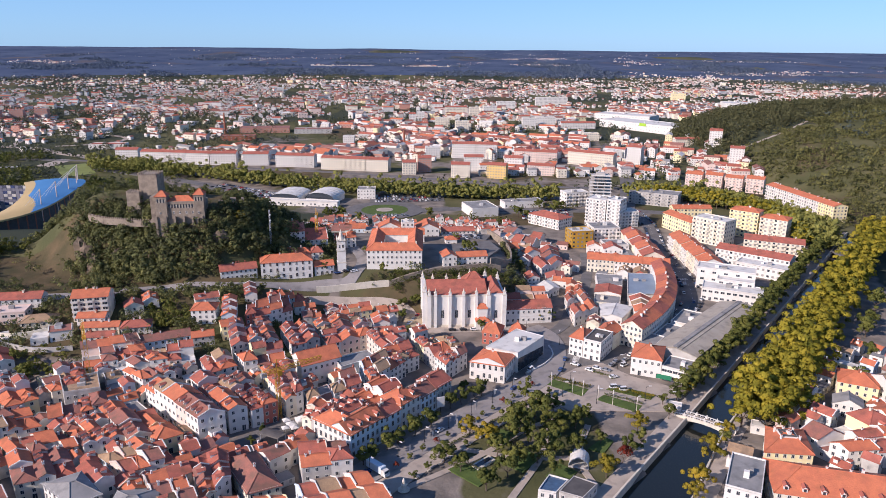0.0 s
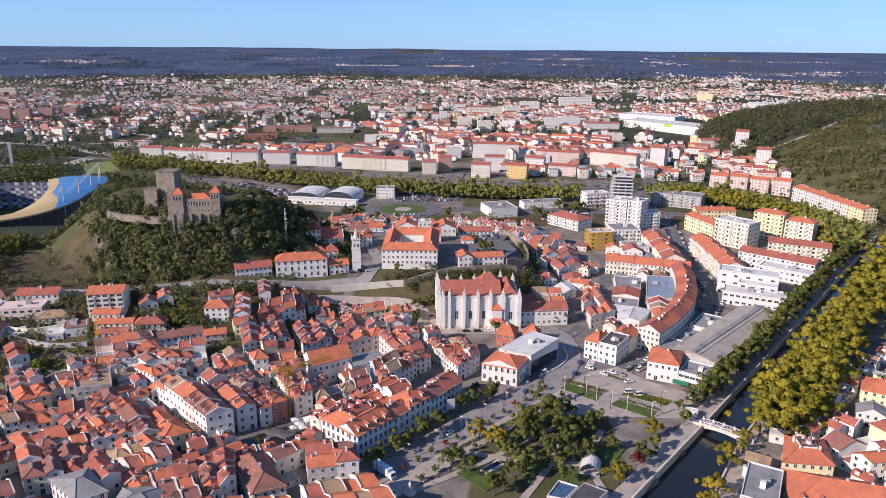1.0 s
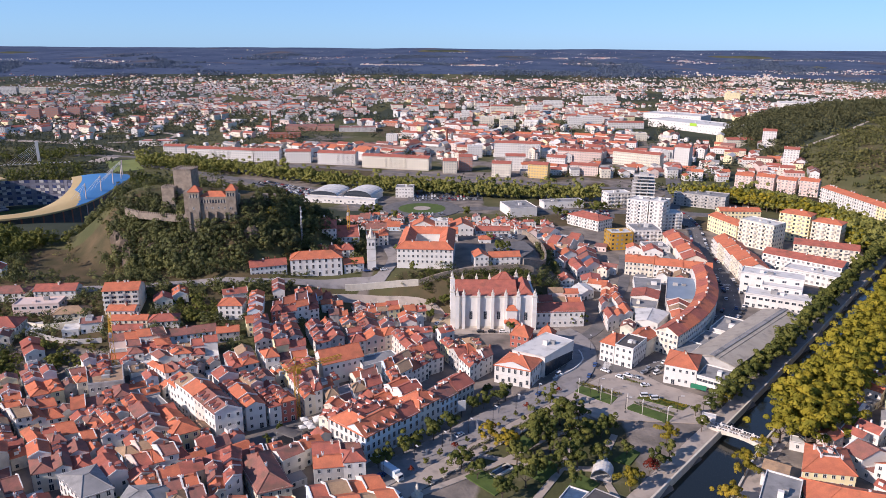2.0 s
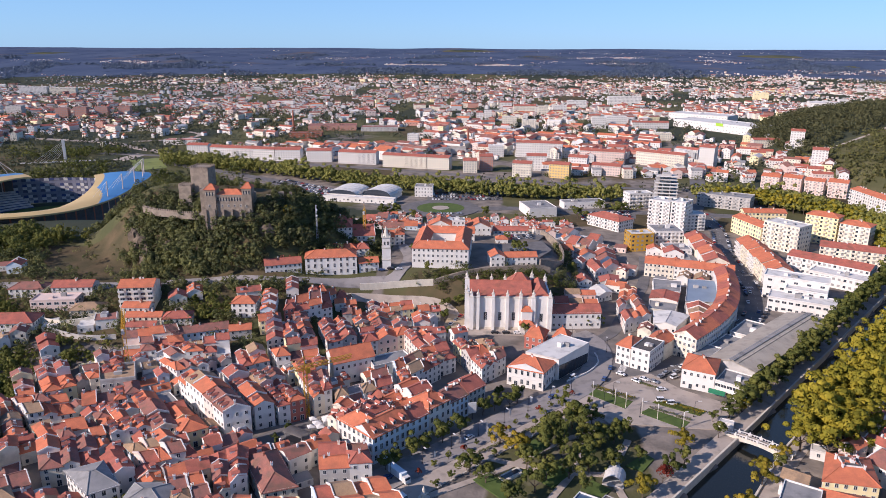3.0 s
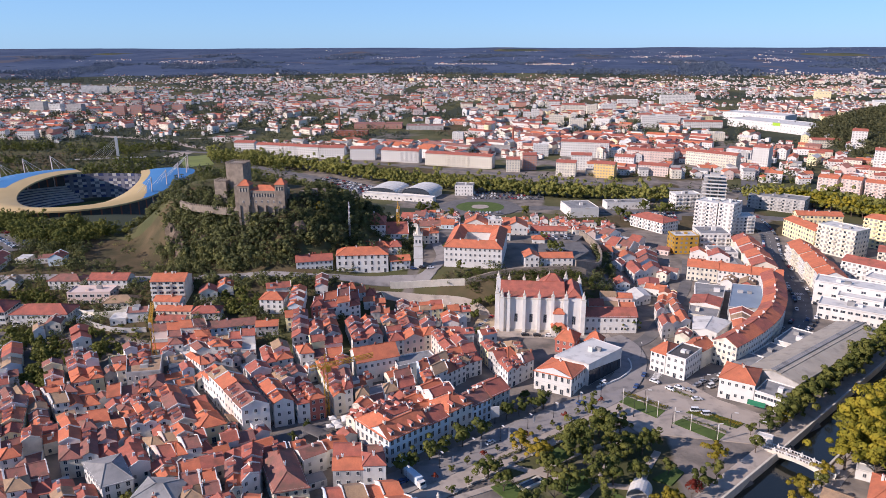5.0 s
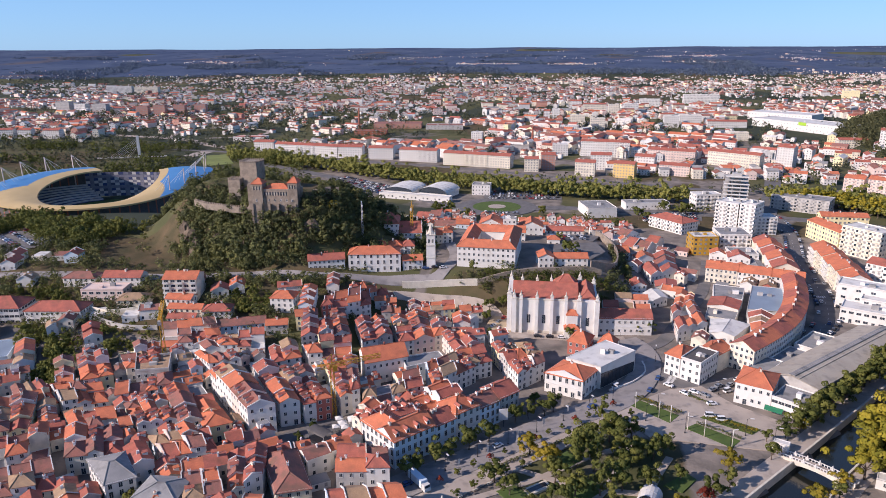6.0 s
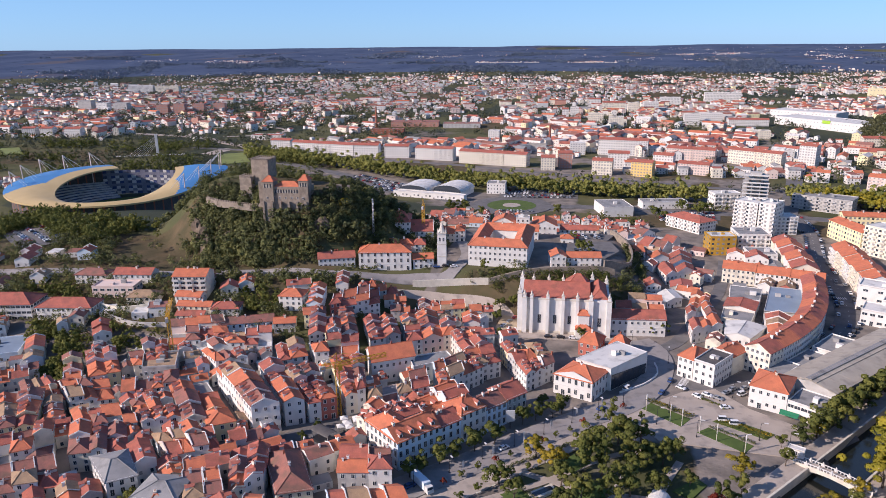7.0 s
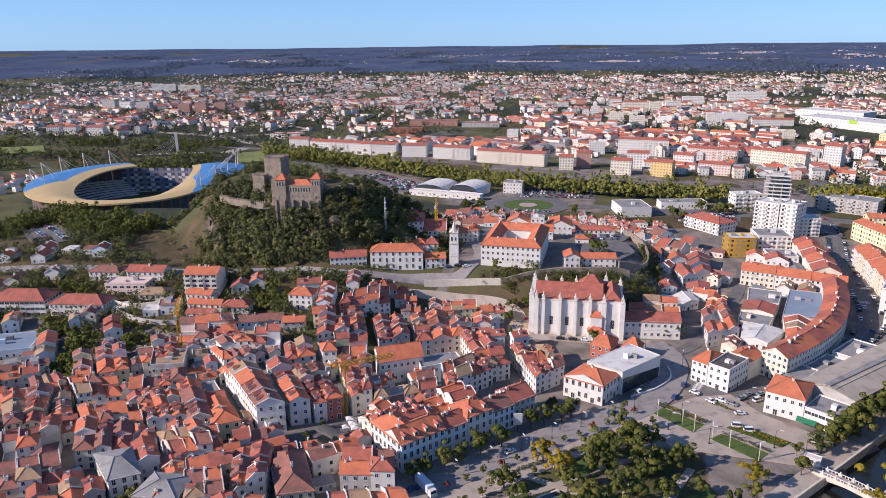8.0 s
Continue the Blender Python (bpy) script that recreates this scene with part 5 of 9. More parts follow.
# towers and slabs of the western suburb
for a, b, deep, h, wall, wname, tiles in (((-893, 942), (-874, 949), 14, 14, WHITE, "white", TILE), ((-866, 950), (-846, 955), 14, 14, WHITE, "white", TILE), ((-826, 957), (-800, 962), 14, 14, WHITE, "white", TILE), ((-868, 1250), (-846, 1256), 16, 20, BRICKPINK, "brick-pink", FLAT_GREY),
                                          ((-838, 1262), (-816, 1268), 16, 21, BRICKPINK, "brick-pink", FLAT_GREY), ((-808, 1284), (-786, 1290), 16, 20, BRICKPINK, "brick-pink", FLAT_GREY), ((-778, 1312), (-756, 1318), 16, 19, BRICKPINK, "brick-pink", FLAT_GREY), ((-1243, 1651), (-1182, 1670), 18, 18, WHITE, "white", FLAT_WHITE),
                                          ((-1176, 1672), (-1117, 1689), 18, 17, CREAM, "cream", FLAT_WHITE), ((-1072, 1271), (-1042, 1274), 16, 21, GREYWALL, "grey", FLAT_GREY), ((-1030, 1274), (-1006, 1277), 16, 17, WHITE, "white", FLAT_GREY), ((-990, 1276), (-960, 1280), 16, 18, GREYWALL, "grey", FLAT_GREY)):
    apartments(a, b, deep, h, round(h / 3.1), wall, wname, "gable" if tiles is TILE else "flat", tiles, bal=False, group="suburban towers")


def ring_building(x, y, w, d, inner, h, turn, z):
    """Four wings round a courtyard under one hipped roof."""
    root = thing("seminary", "white seminary with four wings, orange roof and courtyard", "seminary", (x, y, z), turn)
    o, i = [(0, 0), (w, 0), (w, d), (0, d)], [(inner, inner), (w - inner, inner), (w - inner, d - inner), (inner, d - inner)]
    wall, roof = Mesh(), Mesh()
    for k in range(4):
        j = (k + 1) % 4
        wall.face([(*o[k], -6), (*o[j], -6), (*o[j], h), (*o[k], h)], WHITE)
        wall.face([(*i[j], -1), (*i[k], -1), (*i[k], h), (*i[j], h)], WHITE)
        m = [((o[t][0] + i[t][0]) / 2, (o[t][1] + i[t][1]) / 2, h + 3.4) for t in (k, j)]
        e, f = grown(o, 0.5), grown(i, -0.5)
        roof.face([(*e[k], h - 0.2), (*e[j], h - 0.2), m[1], m[0]], TILE_NEW)
        roof.face([(*f[j], h - 0.2), (*f[k], h - 0.2), m[0], m[1]], TILE_NEW)
        roof.face([(*e[j], h - 0.45), (*e[k], h - 0.45), (*e[k], h - 0.2), (*e[j], h - 0.2)][::-1], TILE_NEW)
        roof.face([(*e[k], h - 0.45), (*o[k], h - 0.45), (*o[j], h - 0.45), (*e[j], h - 0.45)], FRAMEWHITE)
        roof.tube(m[0], m[1], 0.2, TILE_NEW, 5)
        roof.tube((*e[k], h - 0.2), m[0], 0.2, TILE_NEW, 5)
    part("wall", wall, root)
    part("roof", roof, root)
    court = Mesh()
    court.face([(*p, 0.1) for p in i], PAVING)
    part("courtyard", court, root)
    for f in range(3):
        for c in range(12):
            part("window", WIN, root, at=((c + 0.5) * w / 12, -0.02, 1.6 + f * 3.3))
        for c in range(8):
            part("window", WIN, root, at=(w + 0.02, (c + 0.5) * d / 8, 1.6 + f * 3.3), turn=radians(90))
    lantern = Mesh()
    lantern.box(w / 2, d - inner + 0.5, h - 2.2, w - 2 * inner - 8, 0.3, 1.6, GLASS)
    part("gallery_window", lantern, root)
    for k in range(6):
        part("chimney", CHIMNEYS[k % 3], root, at=((k + 0.7) * w / 6.4, inner / 2 if k % 2 else d - inner / 2, h + 3))


ring_building(-43, 402, 34, 45, 9, 10.5, radians(2), 19)
house(front((-46, 462), (-10, 465), 12), 8, 2, "gable", wall=WHITE, tiles=TILE_NEW, sides=(0, 1), pitch=3, name="seminary_wing", category="building", label="white rear wing of the seminary with an orange roof", z=15, chimney=1)
house(front((-44, 482), (-28, 483), 14), 9, 3, "gable", wall=WHITE, tiles=TILE_NEW, sides=(0,), swap=True, name="seminary_wing", category="building", label="white gabled seminary block with an orange roof", z=14)
house(front((-27, 480), (-18, 481), 9), 13, 4, "flat", wall=WHITE, tiles=FLAT_WHITE, sides=(0,), name="stair_tower", category="tower", label="white stair tower with a flat roof", z=14)
house(front((-16, 483), (0, 485), 16), 8, 2, "gable", wall=WHITE, tiles=TILE_NEW, sides=(0,), swap=True, name="seminary_wing", category="building", label="white gabled seminary block with an orange roof", z=14)
house(front((2, 492), (26, 495), 9), 6, 2, "gable", wall=WHITE, tiles=TILE, sides=(0,), name="house", label="low white building with a red roof by the car park", z=12)
house(front((5, 462), (13, 463), 7), 5, 1, "hip", wall=WHITE, tiles=TILE_NEW, sides=(0,), name="house", label="small white pavilion with an orange hipped roof", z=15)
house(front((-103, 382), (-74, 390), 13), 11, 3, "hip", rise=3, wall=WHITE, tiles=TILE_NEW, sides=(0, 1), pitch=3.4, win=WIN_TALL, chimney=2, name="palace", category="building", label="white three-storey palace with tall balcony windows and red roof", z=15.5, trim=FRAMEWHITE)
house(front((-124, 373), (-105, 381.5), 9), 6, 2, "gable", rise=2.6, wall=WHITE, tiles=TILE, sides=(0,), pitch=2.6, chimney=4, name="row_house", category="house", label="long low white house with dormers under the castle hill", z=18)
house(front((-73, 391), (-62, 395), 9), 6, 2, "gable", wall=WHITE, tiles=TILE_NEW, sides=(0,), name="house", label="white house with an orange roof beside the bell tower", z=16)
house(front((4, 409), (12.5, 411), 11), 7, 2, "gable", wall=WHITE, tiles=TILE_NEW, sides=(0, 3), swap=True, pitch=2.8, name="house", label="white gabled house on the seminary terrace", z=16.5)
house(front((13, 414), (32, 418), 9), 6.5, 2, "gable", wall=WHITE, tiles=TILE_NEW, sides=(0, 1), pitch=3, name="house", label="long white house with an orange roof on the terrace", z=15.5)
block((-100, 425), (-72, 432), (-78, 452), (-104, 446), 2, 1, 10, shed=0)
block((-95, 408), (-72, 414), (-75, 424), (-98, 420), 3, 1, 6, shed=0)
block((-70, 445), (-56, 450), (-58, 462), (-72, 458), 2, 1, 7, shed=0)
block((-85, 520), (-40, 524), (-42, 536), (-86, 532), 5, 1, 6, shed=0.1, rest=True)
block((-110, 560), (-90, 560), (-90, 574), (-110, 572), 2, 1, 7, shed=0, rest=True)
block((45, 470), (58, 474), (55, 486), (42, 482), 1, 1, 6, shed=0)
block((58, 415), (66, 418), (64, 428), (56, 425), 1, 1, 6, shed=0)


def bell_tower(x, y, z):
    root = thing("bell_tower", "white square bell tower with arched openings and a pointed stone top", "bell tower", (x, y, z), radians(12))
    root.scale = (0.86, 0.86, 0.96)
    me = Mesh()
    me.box(0, 0, -5, 6, 6, 21, WHITE)
    for k in (8.0, 15.6, 22.4):
        me.box(0, 0, k, 6.5, 6.5, 0.4, LIMESTONE)
    me.box(0, 0, 16, 5.6, 5.6, 6.4, WHITE)
    shaft = part("shaft", me, root)
    for k in range(4):
        for s in (-1.2, 1.2):
            a = radians(90 * k)
            c = Vector((s, -2.83))
            p = (c.x * math.cos(a) - c.y * math.sin(a), c.x * math.sin(a) + c.y * math.cos(a))
            part("bell_opening", WIN_TALL, shaft, at=(p[0], p[1], 17.6), turn=a)
    top = Mesh()
    top.lathe(0, 0, [(2.9, 22.8), (2.5, 23.2), (1.5, 25.0), (1.1, 26.6), (0.45, 28.2), (0.0, 29.6)], LIMESTONE, 8)
    spire = part("spire", top, root)
    for sx in (-1, 1):
        for sy in (-1, 1):
            t = Mesh()
            t.lathe(sx * 2.7, sy * 2.7, [(0.45, 22.8), (0.35, 23.6), (0.15, 24.4), (0.0, 25.2)], LIMESTONE, 6)
            part("finial", t, spire)


bell_tower(-58, 399, 15)

# left of the old town
for a, b, deep, h, fl, roof, wall, tiles, label in (((-178.5, 316), (-165, 317.5), 7, 6.5, 2, "gable", WHITE, TILE_NEW, "white house with a red roof below the apartment block"),
                                                    ((-173, 309), (-155.5, 311.5), 6.5, 5.5, 2, "gable", CREAM, TILE_NEW, "long cream house with an orange roof on the slope"),
                                                    ((-168, 300.5), (-154, 302.5), 6.5, 5.5, 2, "gable", CREAM, TILE, "cream house with a terracotta roof on the slope"),
                                                    ((-152.6, 307.5), (-139.6, 311.5), 9, 6.2, 2, "hip", WHITE, TILE, "white house with a stepped terracotta roof"),
                                                    ((-140.5, 294), (-117.5, 305.5), 8.5, 6.5, 2, "gable", PALEBLUE, TILE_OLD, "long pale blue row with a dark brown roof"),
                                                    ((-123, 322), (-111, 323.5), 10, 8.0, 3, "hip", WHITE, TILE_NEW, "tall white villa with an orange hipped roof"),
                                                    ((-103, 308.5), (-95, 312.5), 8, 8.0, 3, "gable", YELLOW, TILE_NEW, "yellow house with an orange roof in the upper town"),
                                                    ((-115.5, 301.5), (-106, 305), 7, 5.5, 2, "gable", GREYWALL, TILE_NEW, "grey house with a bright orange roof")):
    house(front(a, b, deep), h, fl, roof, wall=wall, tiles=tiles, sides=(0, 1), chimney=2, name="house", label=label)
house(front((-184, 323), (-167, 327), 13), 13, 5, "gable", rise=2.4, wall=CREAM, tiles=TILE_NEW, sides=(0, 3), pitch=3.4, balconies=True, win=WIN_WIDE, chimney=3, name="apartment_block", category="apartment block", label="cream five-storey block with balconies and a red roof")
house(front((-252, 330), (-234, 333), 10), 5.5, 2, "hip", wall=WHITE, tiles=TILE_OLD, sides=(0,), chimney=1, name="villa", label="white villa with a dark hipped roof below the road")
house(front((-229, 333), (-208, 337), 10), 6, 2, "gable", wall=WHITE, tiles=TILE, sides=(0,), chimney=2, name="villa", label="white villa with a red tiled roof and terrace")
house(front((-278, 286), (-248, 294), 16), 9, 3, "hip", wall=WHITE, tiles=TILE, sides=(0, 1), pitch=2.5, win=WIN_WIDE, name="school", category="school", label="white school building with a dark red hipped roof")
house(front((-244, 293), (-216, 299), 13), 7, 2, "hip", wall=WHITE, tiles=TILE, sides=(0, 1), pitch=2.5, name="school", category="school", label="white school wing with a red hipped roof")
house([(-262, 240), (-226, 262), (-236, 280), (-272, 262)], 5, 1, "flat", wall=PALEBLUE, tiles=BLUESHEET, sides=(0,), name="sports_hall", category="hall", label="low sports hall with a blue-grey sheet roof")
house([(-152, 253), (-139, 258), (-147, 272), (-160, 265)], 9, 2, "flat", wall=GREYWALL, tiles=TILE_TAN, sides=(0, 1), name="building_shell", category="building", label="grey building shell under construction with a rough flat top", edge=0.9)
house(front((-230, 317), (-208, 322), 11), 6.5, 2, "flat", wall=PINK, tiles=PINK, sides=(0, 1), win=WIN_WIDE, pitch=3.6, name="villa", label="large pink flat-roofed villa with terraces")
house(front((-205, 312), (-190, 316), 10), 5.5, 2, "hip", wall=CREAM, tiles=TILE_TAN, sides=(0,), name="villa", label="cream villa with a sprawling tan roof")
# darker tiles here paint in the shade on a terracotta roof
house([(-58, 192), (-48, 197), (-62, 217), (-72, 211)], 7, 2, "hip", rise=3.4, wall=CREAM, tiles=TILE_OLD, sides=(0, 1, 3), swap=True, chimney=2, trim=LIMESTONE, name="hall", category="hall", label="old cream hall beside the square, roof shade painted as dark brown tiles")
house([(-111, 181), (-104, 187), (-117, 199), (-126, 192)], 9.5, 3, "hip", rise=2.5, wall=WHITE, tiles=FLAT_GREY, sides=(0, 1, 3), win=WIN_TALL, trim=FRAMEWHITE, name="townhouse", category="building", label="tall white town building with a pale grey hipped roof")
house([(-98, 176), (-84, 178), (-86, 190), (-99, 188)], 10, 3, "hip", rise=2.0, wall=WHITE, tiles=FLAT_GREY, sides=(0, 3), win=WIN_TALL, name="townhouse", category="building", label="white town building with a grey roof")
house([(-58, 279), (-42, 290), (-49, 301), (-65, 291)], 11, 2, "gable", rise=4, wall=WHITE, tiles=TILE_NEW, sides=(0, 1), name="church", category="church", label="white old town church with a large orange roof", chimney=1)
house([(-41, 284), (-26, 296), (-31, 303), (-46, 293)], 8, 2, "flat", wall=WHITE, tiles=FLAT_GREY, sides=(0, 1), name="building", category="building", label="white building with a grey flat roof beside the church")
house([(39.5, 333), (47, 330.5), (49, 338.5), (42, 341)], 6.4, 2, "hip", rise=3.6, wall=REDWALL, tiles=TILE_NEW, sides=(0, 1, 3), chimney=1, name="town_house", category="house", label="dark red town house with an orange roof near the theatre", z=0)
house([(25.5, 331), (34.5, 328.5), (37.5, 339.5), (28.5, 342)], 6.8, 2, "hip", rise=3.8, wall=REDWALL, tiles=TILE_NEW, sides=(0, 1, 3), chimney=1, name="town_house", category="house", label="dark red town house with a steep orange hipped roof", z=0)
# right bank
r = house(front((117, 194.5), (170, 182), 20), 9, 3, "hip", rise=5, wall=CREAM, tiles=TILE_NEW, sides=(0, 3), chimney=4, pitch=3, name="long_building", category="building", label="long building under a broad orange hipped roof", z=0)
for k in range(9):
    w = Vector((117, 194.5)).lerp(Vector((170, 182)), (k + 0.6) / 9.4) + Vector((0.5, 2.0)) - Vector(r.location[:2])
    part("dormer", DORMER, r, at=(w.x, w.y, 9.3), turn=math.atan2(-12.5, 53))
house(front((101, 196), (111, 191), 22), 10, 3, "flat", wall=WHITE, tiles=FLAT_GREY, sides=(0, 3), pitch=2.6, name="office_building", category="building", label="white riverside building with a grey flat roof", z=0)
r = house([(124, 218.5), (141, 217), (145, 234), (132, 236)], 9, 3, "hip", rise=3.0, wall=YELLOW, tiles=TILE_NEW, sides=(0, 3), chimney=6, name="town_house", category="house", label="pale yellow town house with a bright orange roof and many chimneys", z=0)
me = Mesh()
me.box(0, 0.4, 9.5, 6, 5.5, 2.2, WHITE, -6)
me.box(0, 0.4, 11.7, 5.6, 5.1, 0.08, DARKROOF, -6)
part("roof_terrace", me, r, "dark sunken terrace in the roof")
for x, y in ((-3.4, 3.4), (3.4, 3.2), (-3.6, -2.4), (3.2, -2.8), (0, 3.8)):
    part("chimney", CHIMNEYS[1], r, at=(x, y, 11.2))
house(front((112, 222), (119, 218), 9), 6, 2, "gable", wall=WHITE, tiles=TILE_TAN, sides=(0, 3), name="town_house", category="house", label="small white house with a tan roof near the river", z=0)
house(front((181, 276), (195, 269), 14), 9, 3, "hip", wall=YELLOW, tiles=TILE_NEW, sides=(0, 3), chimney=2, name="town_house", category="house", label="yellow town house with an orange roof", z=0)
house(front((172, 262), (182, 257), 8), 6, 2, "gable", wall=WHITE, tiles=FLAT_GREY, sides=(0, 3), swap=True, name="town_house", category="house", label="small white gabled house with a grey roof", z=0)
# exhibition hall, museum and market by the roundabout
house(front((28, 608), (52, 616), 30), 8, 2, "flat", wall=WHITE, tiles=FLAT_GREY, sides=(), name="museum", category="museum", label="white box-shaped museum with a grey roof and red strip", z=0)
house(front((60, 645), (98, 656), 14), 6, 1, "flat", wall=WHITE, tiles=FLAT_GREY, sides=(0,), joined=True, name="pavilion", category="building", label="low white pavilion with a flat roof", z=0)
house(front((-86, 681), (-68, 682), 16), 10, 3, "flat", wall=WHITE, tiles=FLAT_GREY, sides=(0,), joined=True, win=WIN_WIDE, name="pavilion", category="building", label="glazed white pavilion by the roundabout", z=0)


def vault_hall(a, b, deep, h, rise, label):
    d = Vector(b) - Vector(a)
    root = thing("exhibition_hall", label, "hall", (a[0], a[1], 0), math.atan2(d.y, d.x))
    w = d.length
    me, rf = Mesh(), Mesh()
    me.prism([(0, 0), (w, 0), (w, deep), (0, deep)], -1, h, WHITE)
    n = 12
    ring = [(w / 2 - (w / 2 + 0.6) * math.cos(math.pi * k / n), h + rise * math.sin(math.pi * k / n)) for k in range(n + 1)]
    for (x0, z0), (x1, z1) in zip(ring, ring[1:]):
        rf.face([(x0, -0.8, z0), (x1, -0.8, z1), (x1, deep + 0.8, z1), (x0, deep + 0.8, z0)], FLAT_WHITE)
    for y in (-0.4, deep + 0.4):
        rf.face([(x, y, z) for x, z in ring], GLASS)
    part("wall", me, root)
    part("vault", rf, root)
    for k in range(5):
        t = Mesh()
        y = deep * (k + 0.5) / 5
        for (x0, z0), (x1, z1) in zip(ring, ring[1:]):
            t.tube((x0, y, z0 + 0.1), (x1, y, z1 + 0.1), 0.25, STEEL, 4)
        part("roof_rib", t, root)


vault_hall((-168, 660), (-140, 656), 34, 6, 4, "white exhibition hall with a shallow curved roof")
vault_hall((-134, 662), (-106, 656), 30, 5, 6, "white exhibition hall with a ribbed vaulted roof")
house(front((-172, 652), (-100, 642), 8), 5, 1, "flat", wall=WHITE, tiles=FLAT_WHITE, sides=(0,), joined=True, pitch=4, name="exhibition_hall", category="hall", label="low white entrance wing of the exhibition halls", z=0)
# far shopping halls and works
for a, b, deep, h, wall, tiles, label in (((290, 1338), (395, 1212), 62, 13, WHITE, FLAT_WHITE, "large white shopping hall with a flat white roof"), ((300, 1440), (393, 1370), 50, 14, WHITE, FLAT_WHITE, "white warehouse with a flat roof"),
                                          ((-355, 1190), (-273, 1206), 36, 8, BRICKPINK, TILE_OLD, "old brick works with a brown roof"), ((-262, 1194), (-199, 1205), 30, 7, GREYWALL, TILE_OLD, "long works hall with a dull brown roof"), ((-360, 1102), (-307, 1112), 22, 7, BRICKRED, TILE_OLD, "brick works sheds with brown roofs"),
                                          ((-280, 930), (-215, 945), 22, 7, WHITE, FLAT_WHITE, "white shed with a flat roof behind the apartments"), ((-140, 960), (-60, 968), 24, 8, GREYWALL, SHEETROOF, "grey industrial sheds with sheet roofs"),
                                          ((640, 1650), (760, 1620), 60, 14, WHITE, FLAT_WHITE, "large white hall on the far rise"), ((578, 1842), (612, 1838), 20, 17, YELLOW, FLAT_WHITE, "yellow tower block far off"), ((-520, 1000), (-470, 1005), 20, 7, WHITE, TILE, "low building with a red roof in the fields")):
    house(front(a, b, deep), h, 2, "flat", wall=wall, tiles=tiles, sides=(0,), joined=True, pitch=6, name="warehouse", category="warehouse", label=label)
sign = Mesh()
sign.box(0, -0.2, 9, 14, 0.4, 5, surface("green_sign", (0.35, 0.55, 0.05, 1), (0.3, 0.5, 0.05, 1)))
tagged(part("sign", sign, None, at=(352, 1263, height(352, 1263) + 1.0), turn=radians(-50)), "green shop sign on the shopping hall", "sign")


# ---- castle ----
def battlement(me, poly, z, mat, step=1.6, closed=True):
    """Merlons along the top of a wall."""
    n = len(poly)
    for i in range(n if closed else n - 1):
        a, b = Vector(poly[i]), Vector(poly[(i + 1) % n])
        d = b - a
        k = max(1, int(d.length / step))
        for j in range(k):
            p = a + d * ((j + 0.5) / k)
            me.box(p.x, p.y, z, 0.8, 0.6, 1.0, mat, math.degrees(math.atan2(d.y, d.x)))


def arch_data(w, h):
    me = Mesh()
    pts = [(-w / 2, 0)] + [(w / 2, 0)] + [(w / 2 * math.cos(math.pi * k / 6), h - w / 2 + w / 2 * math.sin(math.pi * k / 6)) for k in range(7)]
    me.face([(x, -0.02, z) for x, z in pts], GLASS)
    for sx in (-1, 1):
        me.box(sx * (w / 2 + 0.1), -0.05, 0, 0.2, 0.25, h - w / 2, LIMESTONE)
    return me.data("arch")


ARCH = arch_data(1.2, 2.6)


